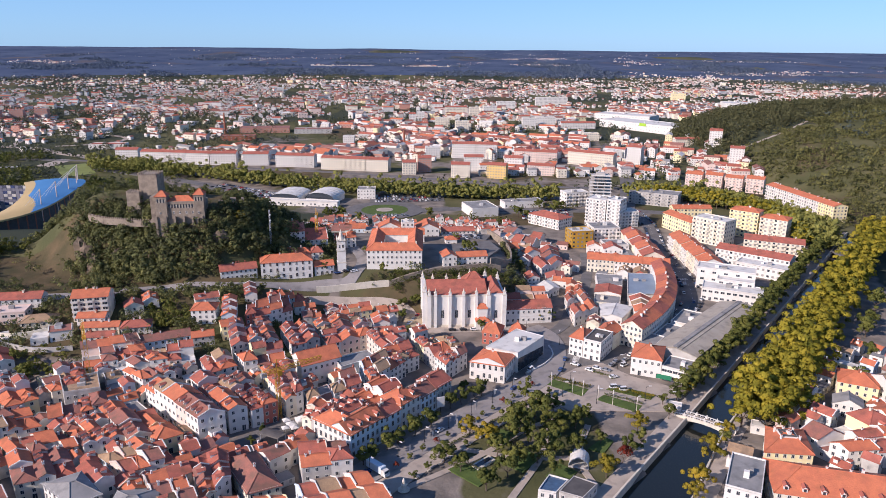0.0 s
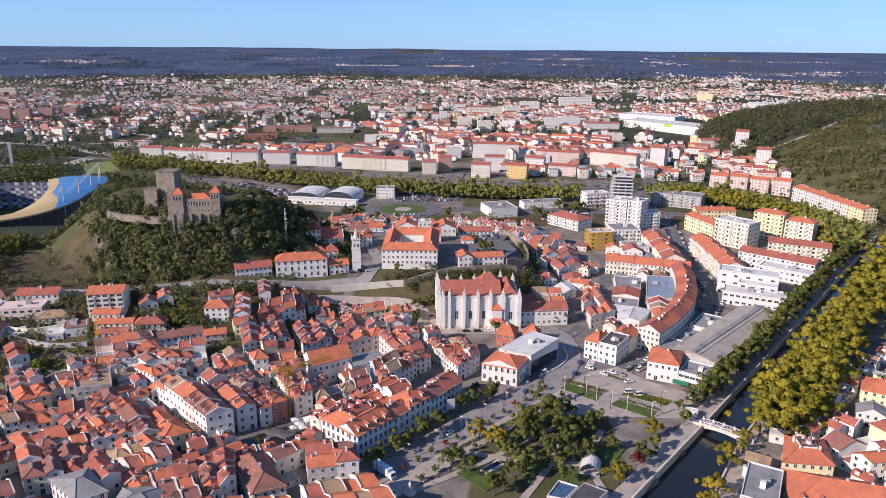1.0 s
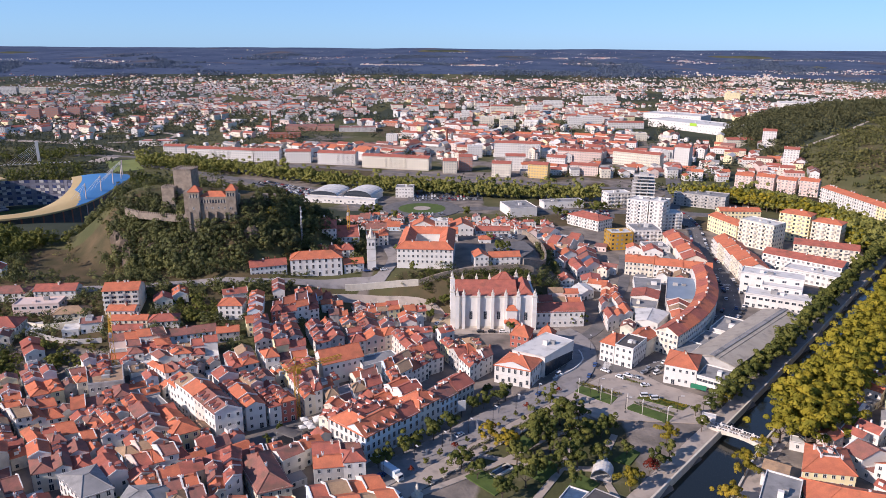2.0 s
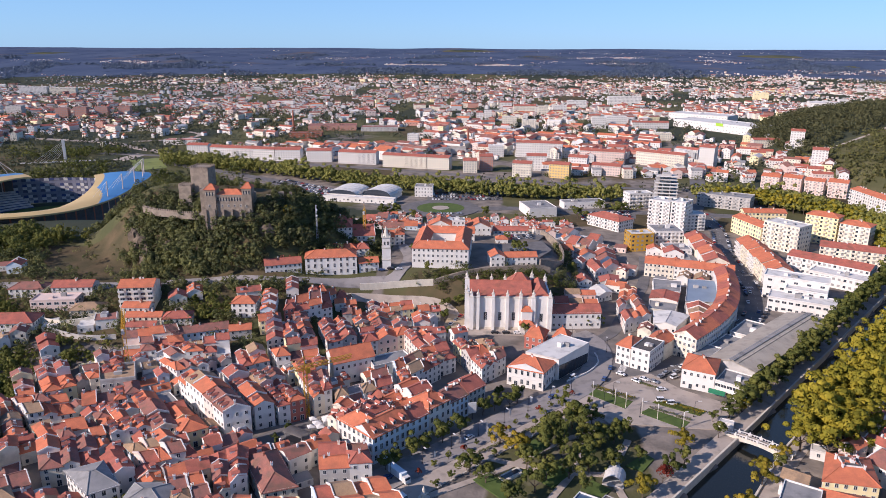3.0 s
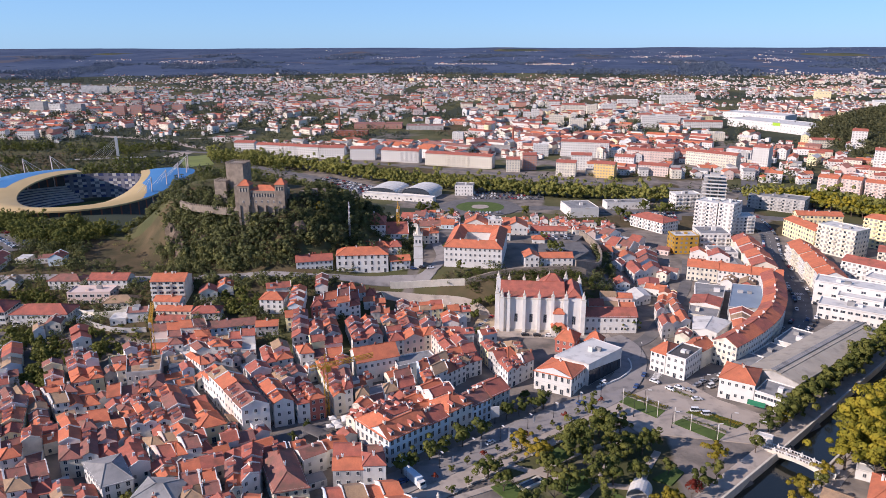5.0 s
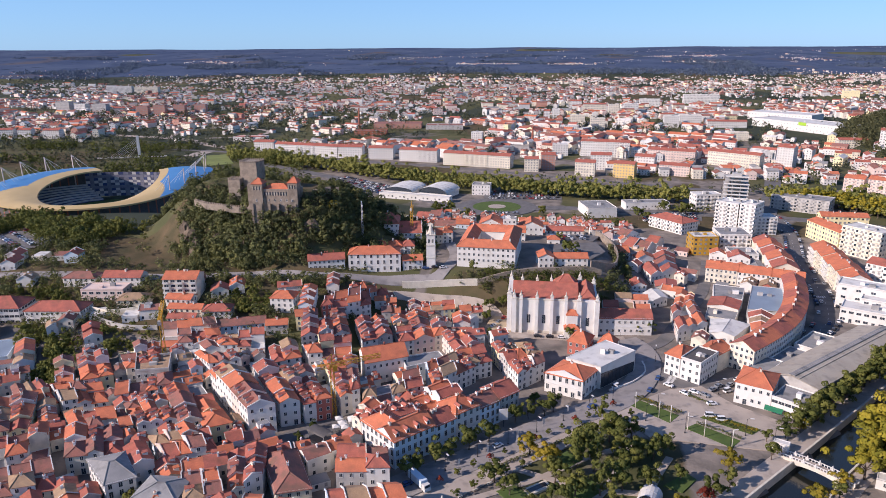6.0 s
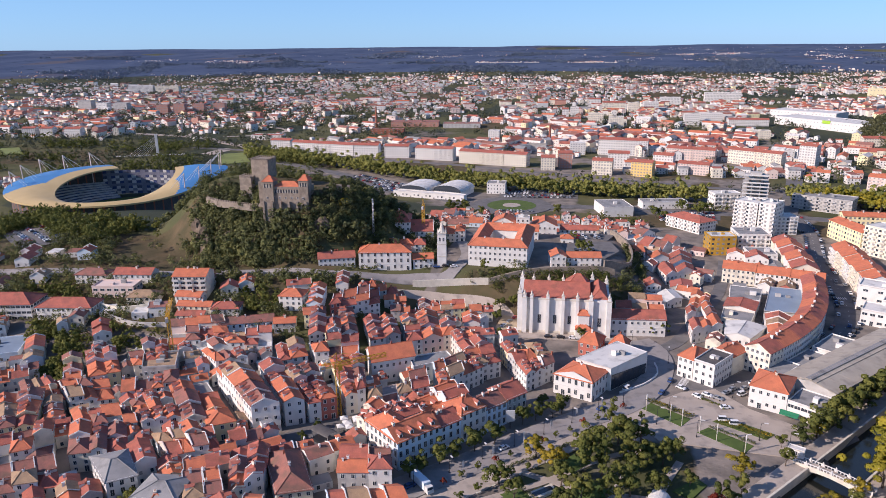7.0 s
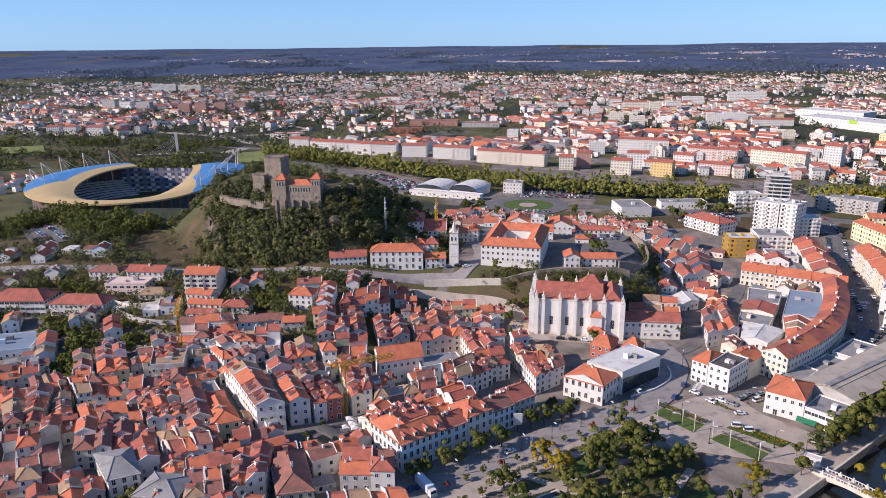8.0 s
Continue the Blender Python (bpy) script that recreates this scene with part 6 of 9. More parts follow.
def castle():
    root = thing("castle", "medieval stone castle with keep, palace loggia and battlements", "castle", (-151, 392, 53), radians(8))
    root.scale = (0.86, 0.86, 0.86)
    # palace: local x along the front, y into the hill
    body = Mesh()
    body.prism([(-16, 0), (16, 0), (16, 13), (-16, 13)], -16, 9, STONE)
    body.prism([(-16, -1.2), (-8.5, -1.2), (-8.5, 8), (-16, 8)], -16, 13, STONE)
    body.prism([(9.5, -1.0), (16, -1.0), (16, 8), (9.5, 8)], -16, 14, STONE)
    part("palace_wall", body, root)
    for x in (-16, -10, -4, 2, 8, 14):
        but = Mesh()
        but.box(x, -1.2, -16, 1.4, 1.6, 13 + (x % 3), STONE)
        part("buttress", but, root)
    for q, h, rise in (([(-16, -1.2), (-8.5, -1.2), (-8.5, 8), (-16, 8)], 13, 3.2), ([(9.5, -1.0), (16, -1.0), (16, 8), (9.5, 8)], 14, 3.2), ([(-8.5, 0.5), (9.5, 0.5), (9.5, 11), (-8.5, 11)], 9, 3.0)):
        rm, _ = roof_mesh(q, h, rise, "hip", TILE_NEW, 0.4)
        part("palace_roof", rm, root)
    for k in range(9):
        part("arch", ARCH, root, at=(-7.2 + k * 1.9, -0.02, 4.6))
    for x, y, z in ((-14.2, -1.22, 8.5), (-12.2, -1.22, 8.5), (-10.2, -1.22, 8.5), (11, -1.02, 9.5), (12.8, -1.02, 9.5), (14.6, -1.02, 9.5)):
        part("arch", ARCH, root, at=(x, y, z))
    for k in range(7):
        part("window", WIN, root, at=(-13 + k * 4.2, -1.24 if k in (0, 6) else -0.02, 0.5))
    keep = Mesh()
    poly = [(-32, 22), (-19, 20), (-17.5, 33), (-30.5, 35)]
    keep.prism(poly, -8, 24, STONE)
    top = Mesh()
    battlement(top, poly, 24, STONE)
    tagged(part("battlement", top, part("keep", keep, root)), kind="stuff")
    low = Mesh()
    poly = [(-40, 18), (-31, 17), (-30, 26), (-39, 27)]
    low.prism(poly, -6, 12, STONE)
    top = Mesh()
    battlement(top, poly, 12, STONE)
    tagged(part("battlement", top, part("lower_tower", low, root)), kind="stuff")
    slab2 = Mesh()
    slab2.prism([(-20, 2), (-16, 2), (-16, 16), (-20, 16)], -10, 12, STONE)
    part("tower", slab2, root)
    line = [(-16, 3), (-27, 4), (-40, 8), (-55, 14), (-68, 24), (-74, 40), (-60, 56), (-30, 60), (10, 52), (34, 36), (38, 22), (28, 10), (16, 6)]
    for a, b in zip(line, line[1:]):
        w = Mesh()
        va, vb = Vector(a), Vector(b)
        n = Vector((-(vb - va).y, (vb - va).x)).normalized() * 1.4
        w.prism([tuple(va), tuple(vb), tuple(vb + n), tuple(va + n)], -9, -4.6, STONE)
        battlement(w, [tuple(va + n * 0.2), tuple(vb + n * 0.2)], -4.6, STONE, closed=False)
        part("curtain_wall", w, root)
    ruin = Mesh()
    for x, y, w, h in ((24, 16, 3, 6), (32, 20, 4, 7), (27, 24, 10, 4), (38, 24, 2, 6)):
        ruin.box(x, y, -8, w, 2, 8 + h, STONE, 10)
    part("ruined_chapel", ruin, root)


castle()


def rock(x, y, z, sx, sy, sz, seed):
    me = bpy.data.meshes.new("rock")
    bm = bmesh.new()
    bmesh.ops.create_icosphere(bm, subdivisions=3, radius=1.0)
    for v in bm.verts:
        k = 1 + 0.35 * noise.noise(v.co * 1.6 + Vector((seed, 0, 0))) + 0.2 * noise.noise(v.co * 4 + Vector((0, seed, 0)))
        v.co = Vector((v.co.x * sx, v.co.y * sy, v.co.z * sz)) * k
    bm.to_mesh(me)
    bm.free()
    me.materials.append(ROCK)
    tagged(part("rock", me, None, at=(x, y, z)), "bare brown rock face on the castle hill", "rock", "rock faces")


ROCK = surface("brown_rock", (0.2, 0.15, 0.105, 1), (0.11, 0.085, 0.062, 1), 0.35, 0.95, 1.4, 1.0, 0.2, stain=(0.07, 0.06, 0.045, 1))
for k, (x, y, sx, sy, sz) in enumerate(((-209, 391, 5, 4, 11), (-203, 385, 4, 4, 9), (-216, 397, 4, 4, 8), (-190, 388, 5, 3, 6), (-168, 384, 6, 3, 5), (-128, 389, 5, 3, 6))):
    rock(x, y, height(x, y) - 1, sx, sy, sz, 3.7 * k)


# ---- stadium ----
def stadium():
    CX, CY = -402, 548
    root = thing("stadium", "football stadium with a wavy blue and sand-coloured roof", "stadium", (CX, CY, 0), radians(17))

    def outer(a):
        tip = max(0.0, math.cos(a - radians(24))) ** 12
        return (90 + 14 * tip) * math.cos(a), (68 - 6 * tip) * math.sin(a)

    def inner(a):
        w = 0.5 + 0.5 * math.sin(a)
        return 6 + (52 - 6 * w) * math.cos(a), -2 + (56 - 4 * w) * math.sin(a)

    def rim(a):
        return 17 + 9 * (0.5 + 0.5 * math.sin(a)) + 10 * max(0.0, math.cos(a - radians(24))) ** 2 + 4 * max(0.0, -math.cos(a + radians(40))) ** 2
    lo, hi, n = radians(113), radians(24 + 360), 300
    parts = {"blue": Mesh(), "blue2": Mesh(), "sand": Mesh()}
    shell, stand = Mesh(), Mesh()
    for k in range(n):
        a0, a1 = lo + (hi - lo) * k / n, lo + (hi - lo) * (k + 1) / n
        deg = math.degrees((a0 + a1) / 2) % 360
        for f0, f1 in [(j / 24, (j + 1) / 24) for j in range(24)]:
            def pt(a, f):
                (ox, oy), (ix, iy) = outer(a), inner(a)
                bow = 2.0 * math.sin(math.pi * f)
                return ox * (1 - f) + ix * f, oy * (1 - f) + iy * f, rim(a) + bow
            blue = (f0 < 0.7 and 112 <= deg < 206 - 34 * f0) or (f0 < 0.82 and (deg > 320 + 34 * f0 or deg < 60))
            m = parts[("blue" if 90 < deg < 250 else "blue2") if blue else "sand"]
            mat = ROOFBLUE if blue else ROOFSAND
            q = [pt(a0, f0), pt(a1, f0), pt(a1, f1), pt(a0, f1)]
            m.face(q, mat)
            m.face([(x, y, z - 0.8) for x, y, z in reversed(q)], STEEL)
        for fn, z_off in ((outer, 0), (inner, 0)):
            (x0, y0), (x1, y1) = fn(a0), fn(a1)
            m = parts["sand"]
            m.face([(x0, y0, rim(a0) - 1.4), (x1, y1, rim(a1) - 1.4), (x1, y1, rim(a1)), (x0, y0, rim(a0))], ROOFSAND)
        (x0, y0), (x1, y1) = outer(a0), outer(a1)
        s = 0.94
        shell.face([(x0 * s, y0 * s, 0), (x1 * s, y1 * s, 0), (x1 * s, y1 * s, rim(a1) - 2), (x0 * s, y0 * s, rim(a0) - 2)], DARKROOF if k % 6 else BRICKRED)
        (i0, j0), (i1, j1) = inner(a0), inner(a1)
        for r in range(8):
            f0, f1 = r / 8, (r + 1) / 8
            z0, z1 = 1 + 13 * f0, 1 + 13 * f1
            def seat(i, j, x, y, f):
                return (i * 0.9 * (1 - f) + x * 0.9 * f, j * 0.9 * (1 - f) + y * 0.9 * f)
            a_, b_, c_, d_ = seat(i0, j0, x0, y0, f0), seat(i1, j1, x1, y1, f0), seat(i1, j1, x1, y1, f1), seat(i0, j0, x0, y0, f1)
            stand.face([(*b_, z0), (*a_, z0), (*d_, z0), (*c_, z0)][::-1], SEATS[(r + k // 6) % 3])
            stand.face([(*d_, z0), (*c_, z0), (*c_, z1), (*d_, z1)][::-1], GREYWALL)
    part("blue_roof", parts["blue"], root, "blue roof sheets")
    part("blue_roof", parts["blue2"], root, "blue roof sheets rising to a tip")
    part("sand_roof", parts["sand"], root, "sand-coloured roof sheets")
    part("outer_wall", shell, root)
    tagged(part("seating", stand, root), kind="stuff")
    pitch = Mesh()
    pitch.prism([(8 + 50 * math.cos(radians(t)), -2 + 50 * math.sin(radians(t))) for t in range(0, 360, 15)], -0.5, 0.6, LAWN)
    part("pitch", pitch, root)
    panels = Mesh()
    for c in range(34):
        for r in range(9):
            t = lo - (lo + 2 * math.pi - hi) * (c + 0.5) / 34
            ox, oy = outer(t)
            b = panels
            b.box(ox * 0.92, oy * 0.92, 1 + r * 2.6, 6.0, 1.0, 2.5, SEATS[(c * 5 + r * 3 + (c * r) % 4) % 4], math.degrees(t) + 90)
    tagged(part("chequered_stand", panels, root), kind="stuff")
    for deg in (120, 137, 154, 171, 188, 330, 344, 358, 10, 20):
        a = radians(deg)
        ox, oy = outer(a)
        x, y = ox * 0.93, oy * 0.93
        m = Mesh()
        m.tube((x, y, 0), (x * 1.02, y * 1.02, rim(a) + 14), 0.45, PINK, 6)
        mast = part("mast", m, root, "slanted roof mast with stay cables")
        for da in (-0.09, 0, 0.09):
            tx, ty = outer(a + da)
            ix, iy = inner(a + da)
            c = Mesh()
            c.tube((x * 1.02, y * 1.02, rim(a) + 14), (tx * 0.6 + ix * 0.4, ty * 0.6 + iy * 0.4, rim(a) + 1.8), 0.14, FRAMEWHITE, 4)
            part("stay_cable", c, mast)


SEATS = [surface("seat_blue", (0.05, 0.07, 0.16, 1), (0.04, 0.05, 0.12, 1)), surface("seat_grey", (0.2, 0.2, 0.24, 1), (0.14, 0.14, 0.18, 1)), surface("seat_dark", (0.08, 0.09, 0.13, 1), (0.06, 0.06, 0.09, 1)), surface("panel_pale", (0.5, 0.48, 0.45, 1), (0.42, 0.4, 0.38, 1))]
stadium()


# ---- bridges, walls, masts, cranes ----
def footbridge():
    root = thing("footbridge", "white arched footbridge with balustrades over the river", "bridge", (115, 252.5, 0), math.atan2(-13, 17))
    me = Mesh()
    L, W, n = 25.0, 3.2, 16
    for k in range(n):
        x0, x1 = -L / 2 + L * k / n, -L / 2 + L * (k + 1) / n
        z0, z1 = 1.0 + 0.8 * (1 - (2 * x0 / L) ** 2), 1.0 + 0.8 * (1 - (2 * x1 / L) ** 2)
        u0, u1 = -2.4 + 2.7 * math.sqrt(max(0, 1 - (x0 / 10) ** 2)), -2.4 + 2.7 * math.sqrt(max(0, 1 - (x1 / 10) ** 2))
        for y, flip in ((-W / 2, False), (W / 2, True)):
            f = [(x0, y, u0), (x1, y, u1), (x1, y, z1), (x0, y, z0)]
            me.face(f[::-1] if flip else f, LIMESTONE)
        me.face([(x0, -W / 2, z0), (x1, -W / 2, z1), (x1, W / 2, z1), (x0, W / 2, z0)], PAVING)
        me.face([(x0, W / 2, u0), (x1, W / 2, u1), (x1, -W / 2, u1), (x0, -W / 2, u0)], LIMESTONE)
    part("arch_span", me, root)
    for y in (-W / 2, W / 2):
        r = Mesh()
        for k in range(24):
            x = -L / 2 + L * (k + 0.5) / 24
            z = 1.0 + 0.8 * (1 - (2 * x / L) ** 2)
            r.box(x, y, z, 0.22, 0.18, 0.8, FRAMEWHITE)
        for k in range(n):
            x0, x1 = -L / 2 + L * k / n, -L / 2 + L * (k + 1) / n
            z0, z1 = 1.85 + 0.8 * (1 - (2 * x0 / L) ** 2), 1.85 + 0.8 * (1 - (2 * x1 / L) ** 2)
            r.tube((x0, y, z0), (x1, y, z1), 0.16, FRAMEWHITE, 4)
        rail = part("balustrade", r, root)
        for k in range(7):
            p = Mesh()
            x = -L / 2 + L * k / 6
            z = 1.0 + 0.8 * (1 - (2 * x / L) ** 2)
            p.box(x, y, z, 0.5, 0.5, 1.2, FRAMEWHITE)
            p.lathe(x, y, [(0.2, z + 1.2), (0.28, z + 1.4), (0.0, z + 1.8)], FRAMEWHITE, 6)
            part("post", p, rail)


footbridge()


def wall_line(pts, thick, top, mat, label, below=6.0, name="retaining_wall"):
    line = smooth_line(pts, 5)
    me = Mesh()
    for a, b in zip(line, line[1:]):
        n = Vector((-(b - a).y, (b - a).x)).normalized() * thick
        za, zb = height(*a) + top, height(*b) + top
        q = [a, b, b + n, a + n]
        t = [(*q[0], za), (*q[1], zb), (*q[2], zb), (*q[3], za)]
        lo = [(x, y, z - top - below) for x, y, z in t]
        me.face(t, mat)
        for i in range(4):
            j = (i + 1) % 4
            me.face([lo[i], lo[j], t[j], t[i]], mat)
    return tagged(new(name, me.data(name)), label, "wall", kind="structure")


wall_line([(-70, 379), (-55, 383), (-40, 385), (-28, 386)], 0.8, 4.0, LIMESTONE, "pale limestone retaining wall below the seminary")
wall_line([(-28, 386), (-14, 391), (0, 396), (20, 402), (40, 408)], 1.0, 3.5, STONE, "old stone terrace wall below the seminary")
wall_line([(34, 412), (46, 424), (50, 445), (48, 470), (36, 492)], 1.0, 5.5, STONE, "stone bastion wall of the seminary car park")
wall_line([(-160, 355), (-140, 360), (-120, 362), (-106, 370)], 0.6, 2.2, GREYWALL, "pale curved wall beside the castle road")
wall_line([(-262, 306), (-232, 310), (-206, 306), (-190, 312)], 0.6, 3.5, CREAM, "pale garden wall on the slope")
wall_line([(-214, 303), (-190, 296), (-172, 298)], 0.5, 2.5, GREYWALL, "grey garden wall above the houses")


def crane(x, y, h, jib, turn):
    z = height(x, y)
    root = thing("tower_crane", "yellow lattice tower crane standing in the town", "crane", (x, y, z), radians(turn), group="cranes")
    for name, a, b in (("tower", (0, 0, 0), (0, 0, h)), ("jib", (-jib * 0.3, 0, h), (jib, 0, h + 1.0))):
        m = Mesh()
        va, vb = Vector(a), Vector(b)
        d = (vb - va)
        u = Vector((0.7, 0, 0)) if name == "tower" else Vector((0, 0.6, 0))
        w = Vector((0, 0.7, 0)) if name == "tower" else Vector((0, 0, 0.7))
        cs = [u + w, u - w, -u - w, -u + w]
        n = int(d.length / 2)
        for c in cs:
            m.tube(va + c, vb + c, 0.13, CRANEPAINT, 4)
        for k in range(n):
            p, q = va + d * (k / n), va + d * ((k + 1) / n)
            for i in range(4):
                m.tube(p + cs[i], q + cs[(i + 1) % 4], 0.08, CRANEPAINT, 4)
        part(name, m, root)
    m = Mesh()
    m.box(1.2, 0, h - 2.4, 1.6, 1.6, 2.2, CRANEPAINT)
    part("cab", m, root)
    m = Mesh()
    m.box(-jib * 0.28, 0, h - 1.6, 2.2, 1.2, 1.8, GREYWALL)
    part("counterweight", m, root)
    m = Mesh()
    m.tube((0, 0, h), (0, 0, h + 5), 0.2, CRANEPAINT, 4)
    m.tube((0, 0, h + 5), (jib * 0.7, 0, h + 1.3), 0.08, CRANEPAINT, 4)
    m.tube((0, 0, h + 5), (-jib * 0.28, 0, h + 0.6), 0.08, CRANEPAINT, 4)
    part("tie_bar", m, root)


crane(-62, 252, 22, 20, 35)
crane(-152, 274, 22, 18, 120)
crane(-80, 437, 20, 3, 90)


def lattice_mast(x, y, h):
    root = thing("radio_mast", "thin grey lattice radio mast below the castle hill", "mast", (x, y, height(x, y)))
    m = Mesh()
    for a in range(3):
        t = 2 * math.pi * a / 3
        m.tube((0.7 * math.cos(t), 0.7 * math.sin(t), 0), (0.3 * math.cos(t), 0.3 * math.sin(t), h), 0.1, STEEL, 4)
        for k in range(int(h / 2)):
            p, q = 2 * k, 2 * k + 2
            t2 = 2 * math.pi * (a + 1) / 3
            m.tube((0.6 * math.cos(t), 0.6 * math.sin(t), p), (0.6 * math.cos(t2), 0.6 * math.sin(t2), q), 0.06, STEEL, 4)
    part("lattice", m, root)
    for k in (0.7, 0.85):
        d = Mesh()
        d.lathe(0.5, -0.5, [(0.1, h * k), (0.6, h * k + 0.3), (0.6, h * k + 0.9), (0.1, h * k + 1.2)], FRAMEWHITE, 8)
        part("dish", d, root)


lattice_mast(-103, 408, 24)
for x, y, h in ((-367, 1150, 40), (-62, 1030, 30)):
    me = Mesh()
    me.lathe(0, 0, [(2.2, 0), (1.9, h * 0.3), (1.5, h * 0.7), (1.2, h - 1), (1.5, h - 0.8), (1.5, h)], BRICKRED, 12)
    tagged(part("factory_chimney", me, None, at=(x, y, height(x, y) - 1)), "tall round red brick factory chimney", "chimney")
cb = thing("cable_bridge", "white pylon of a cable-stayed bridge in the valley", "bridge", (-556, 821, 0), radians(25))
me = Mesh()
me.prism([(-1.6, -1.2), (1.6, -1.2), (1.6, 1.2), (-1.6, 1.2)], 0, 30, FRAMEWHITE)
part("pylon", me, cb)
for k in range(8):
    me = Mesh()
    me.tube((0, 0, 28 - k * 1.5), (-38 + k * 3.6, 0, 2), 0.15, FRAMEWHITE, 4)
    part("stay_cable", me, cb)
me = Mesh()
me.box(-10, 0, 2, 90, 6, 0.8, GREYWALL)
part("deck", me, cb)
FIELD_A, FIELD_B, PLAZA = [(-490, 855), (-462, 877), (-414, 809), (-439, 781)], [(-866, 816), (-812, 853), (-757, 802), (-804, 761)], [(-514, 855), (-511, 911), (-492, 904), (-493, 850)]
# roundabout
for r0, r1, mat, up, label in ((0, 8, PAVING, 0.75, "round fountain basin in the roundabout"), (8, 22, LAWN, 0.6, "green lawn ring of the roundabout"), (22, 36, ASPHALT, 0.5, "asphalt ring of the roundabout")):
    me = Mesh()
    for k in range(40):
        a0, a1 = 2 * math.pi * k / 40, 2 * math.pi * (k + 1) / 40
        p = [(r * math.cos(a), r * math.sin(a)) for r, a in ((r0, a0), (r1, a0), (r1, a1), (r0, a1))]
        me.face([(*q, up) for q in p], mat)
        me.face([(*p[1], -0.5), (*p[2], -0.5), (*p[2], up), (*p[1], up)], mat)
    tagged(part("roundabout", me, None, at=(-54, 634, 0)), label, "roundabout", kind="structure")
for poly, mat, label, cat in (([(-262, 742), (-193, 700), (-168, 664), (-217, 668)], ASPHALT, "asphalt car park behind the castle hill", "car park"), ([(-70, 662), (2, 676), (0, 706), (-78, 703)], ASPHALT, "asphalt car park under the trees", "car park"),
                              ([(76, 612), (118, 604), (121, 638), (83, 640)], ASPHALT, "asphalt car park by the pavilion", "car park"), (FIELD_A, MEADOW, "green sports field near the motorway", "field"), (FIELD_B, MEADOW, "green field in front of the suburb", "field"), (PLAZA, PAVING, "pale open plaza beside the sports field", "square"),
                              ([(-240, 1020), (-180, 1010), (-150, 1060), (-230, 1080)], MEADOW, "green meadow among the houses", "field"), ([(-1000, 1060), (-860, 1030), (-830, 1090), (-990, 1130)], MEADOW, "green field in the valley", "field"),
                              ([(-310, 640), (-250, 640), (-250, 700), (-320, 700)], ASPHALT, "asphalt yard beside the stadium", "car park")):
    zz = max(height(*p) for p in poly)
    slab("pavement" if mat is ASPHALT else "field", poly, 0.35, mat, label, cat, zz)
slab("pavement", [(4, 470), (34, 474), (38, 488), (26, 490), (2, 486)], 0.3, ASPHALT, "asphalt car park on the seminary terrace", "car park", 16.5)
slab("pavement", [(14, 428), (34, 432), (42, 450), (36, 470), (6, 458)], 0.3, ASPHALT, "asphalt terrace yard beside the seminary", "car park", 17)



def lie(turn, x, y):
    """The way the rows run: one of two, the same for neighbours."""
    return turn + (90 if noise.noise((x / 38, y / 38, 40)) > -0.08 else 0)


def infill_rows(n, box, turn, low, high):
    """Rows of attached houses under one line of ridges, each with its own height and tiles."""
    for _ in range(n):
        x, y = rnd.uniform(*box[:2]), rnd.uniform(*box[2:])
        w, d = rnd.uniform(11, 25), rnd.uniform(6.2, 9.0)
        t = radians(lie(turn, x, y) + rnd.uniform(-5, 5))
        u, v = Vector((math.cos(t), math.sin(t))), Vector((-math.sin(t), math.cos(t)))
        o = Vector((x, y))
        quad = [tuple(o + u * (a * w / 2) + v * (b * d / 2)) for a, b in ((-1, -1), (1, -1), (1, 1), (-1, 1))]
        if in_river(x, y, 14) > 0 or height(x, y) > 24 or mark(grown(quad, -0.45), True):
            continue
        mark(quad)
        h0, k = rnd.uniform(low, high), max(2, round(w / rnd.uniform(5.5, 8.0)))
        for i in range(k):
            e0, e1 = -w / 2 + w * i / k, -w / 2 + w * (i + 1) / k
            back = rnd.uniform(-0.5, 0.5)
            q = [tuple(o + u * e + v * f) for e, f in ((e0, -d / 2 + back), (e1, -d / 2 + back), (e1, d / 2), (e0, d / 2))]
            z, h = min(height(*p) for p in q), h0 + rnd.uniform(-0.9, 0.9)
            tiles = rnd.choice(ROOFS)[0]
            plain_house(REST, q, h, 0.23 * d, False, rnd.choice(WALLS)[0], tiles, z)
            c = o + u * ((e0 + e1) / 2)
            if rnd.random() < 0.7:
                m = c + u * rnd.uniform(-1.5, 1.5) + v * rnd.uniform(-1, 1)
                REST.box(m.x, m.y, z + h, 0.6, 0.9, 0.23 * d + 0.9, WHITE, math.degrees(t))
            if rnd.random() < 0.28:
                side = rnd.choice((-1, 1))
                m = c + v * (side * d * 0.26)
                REST.box(m.x, m.y, z + h, 1.5, 1.7, 0.23 * d * 0.5 + 1.0, WHITE, math.degrees(t))
                REST.box(m.x, m.y, z + h + 0.23 * d * 0.5 + 1.0, 1.9, 2.1, 0.15, tiles, math.degrees(t))


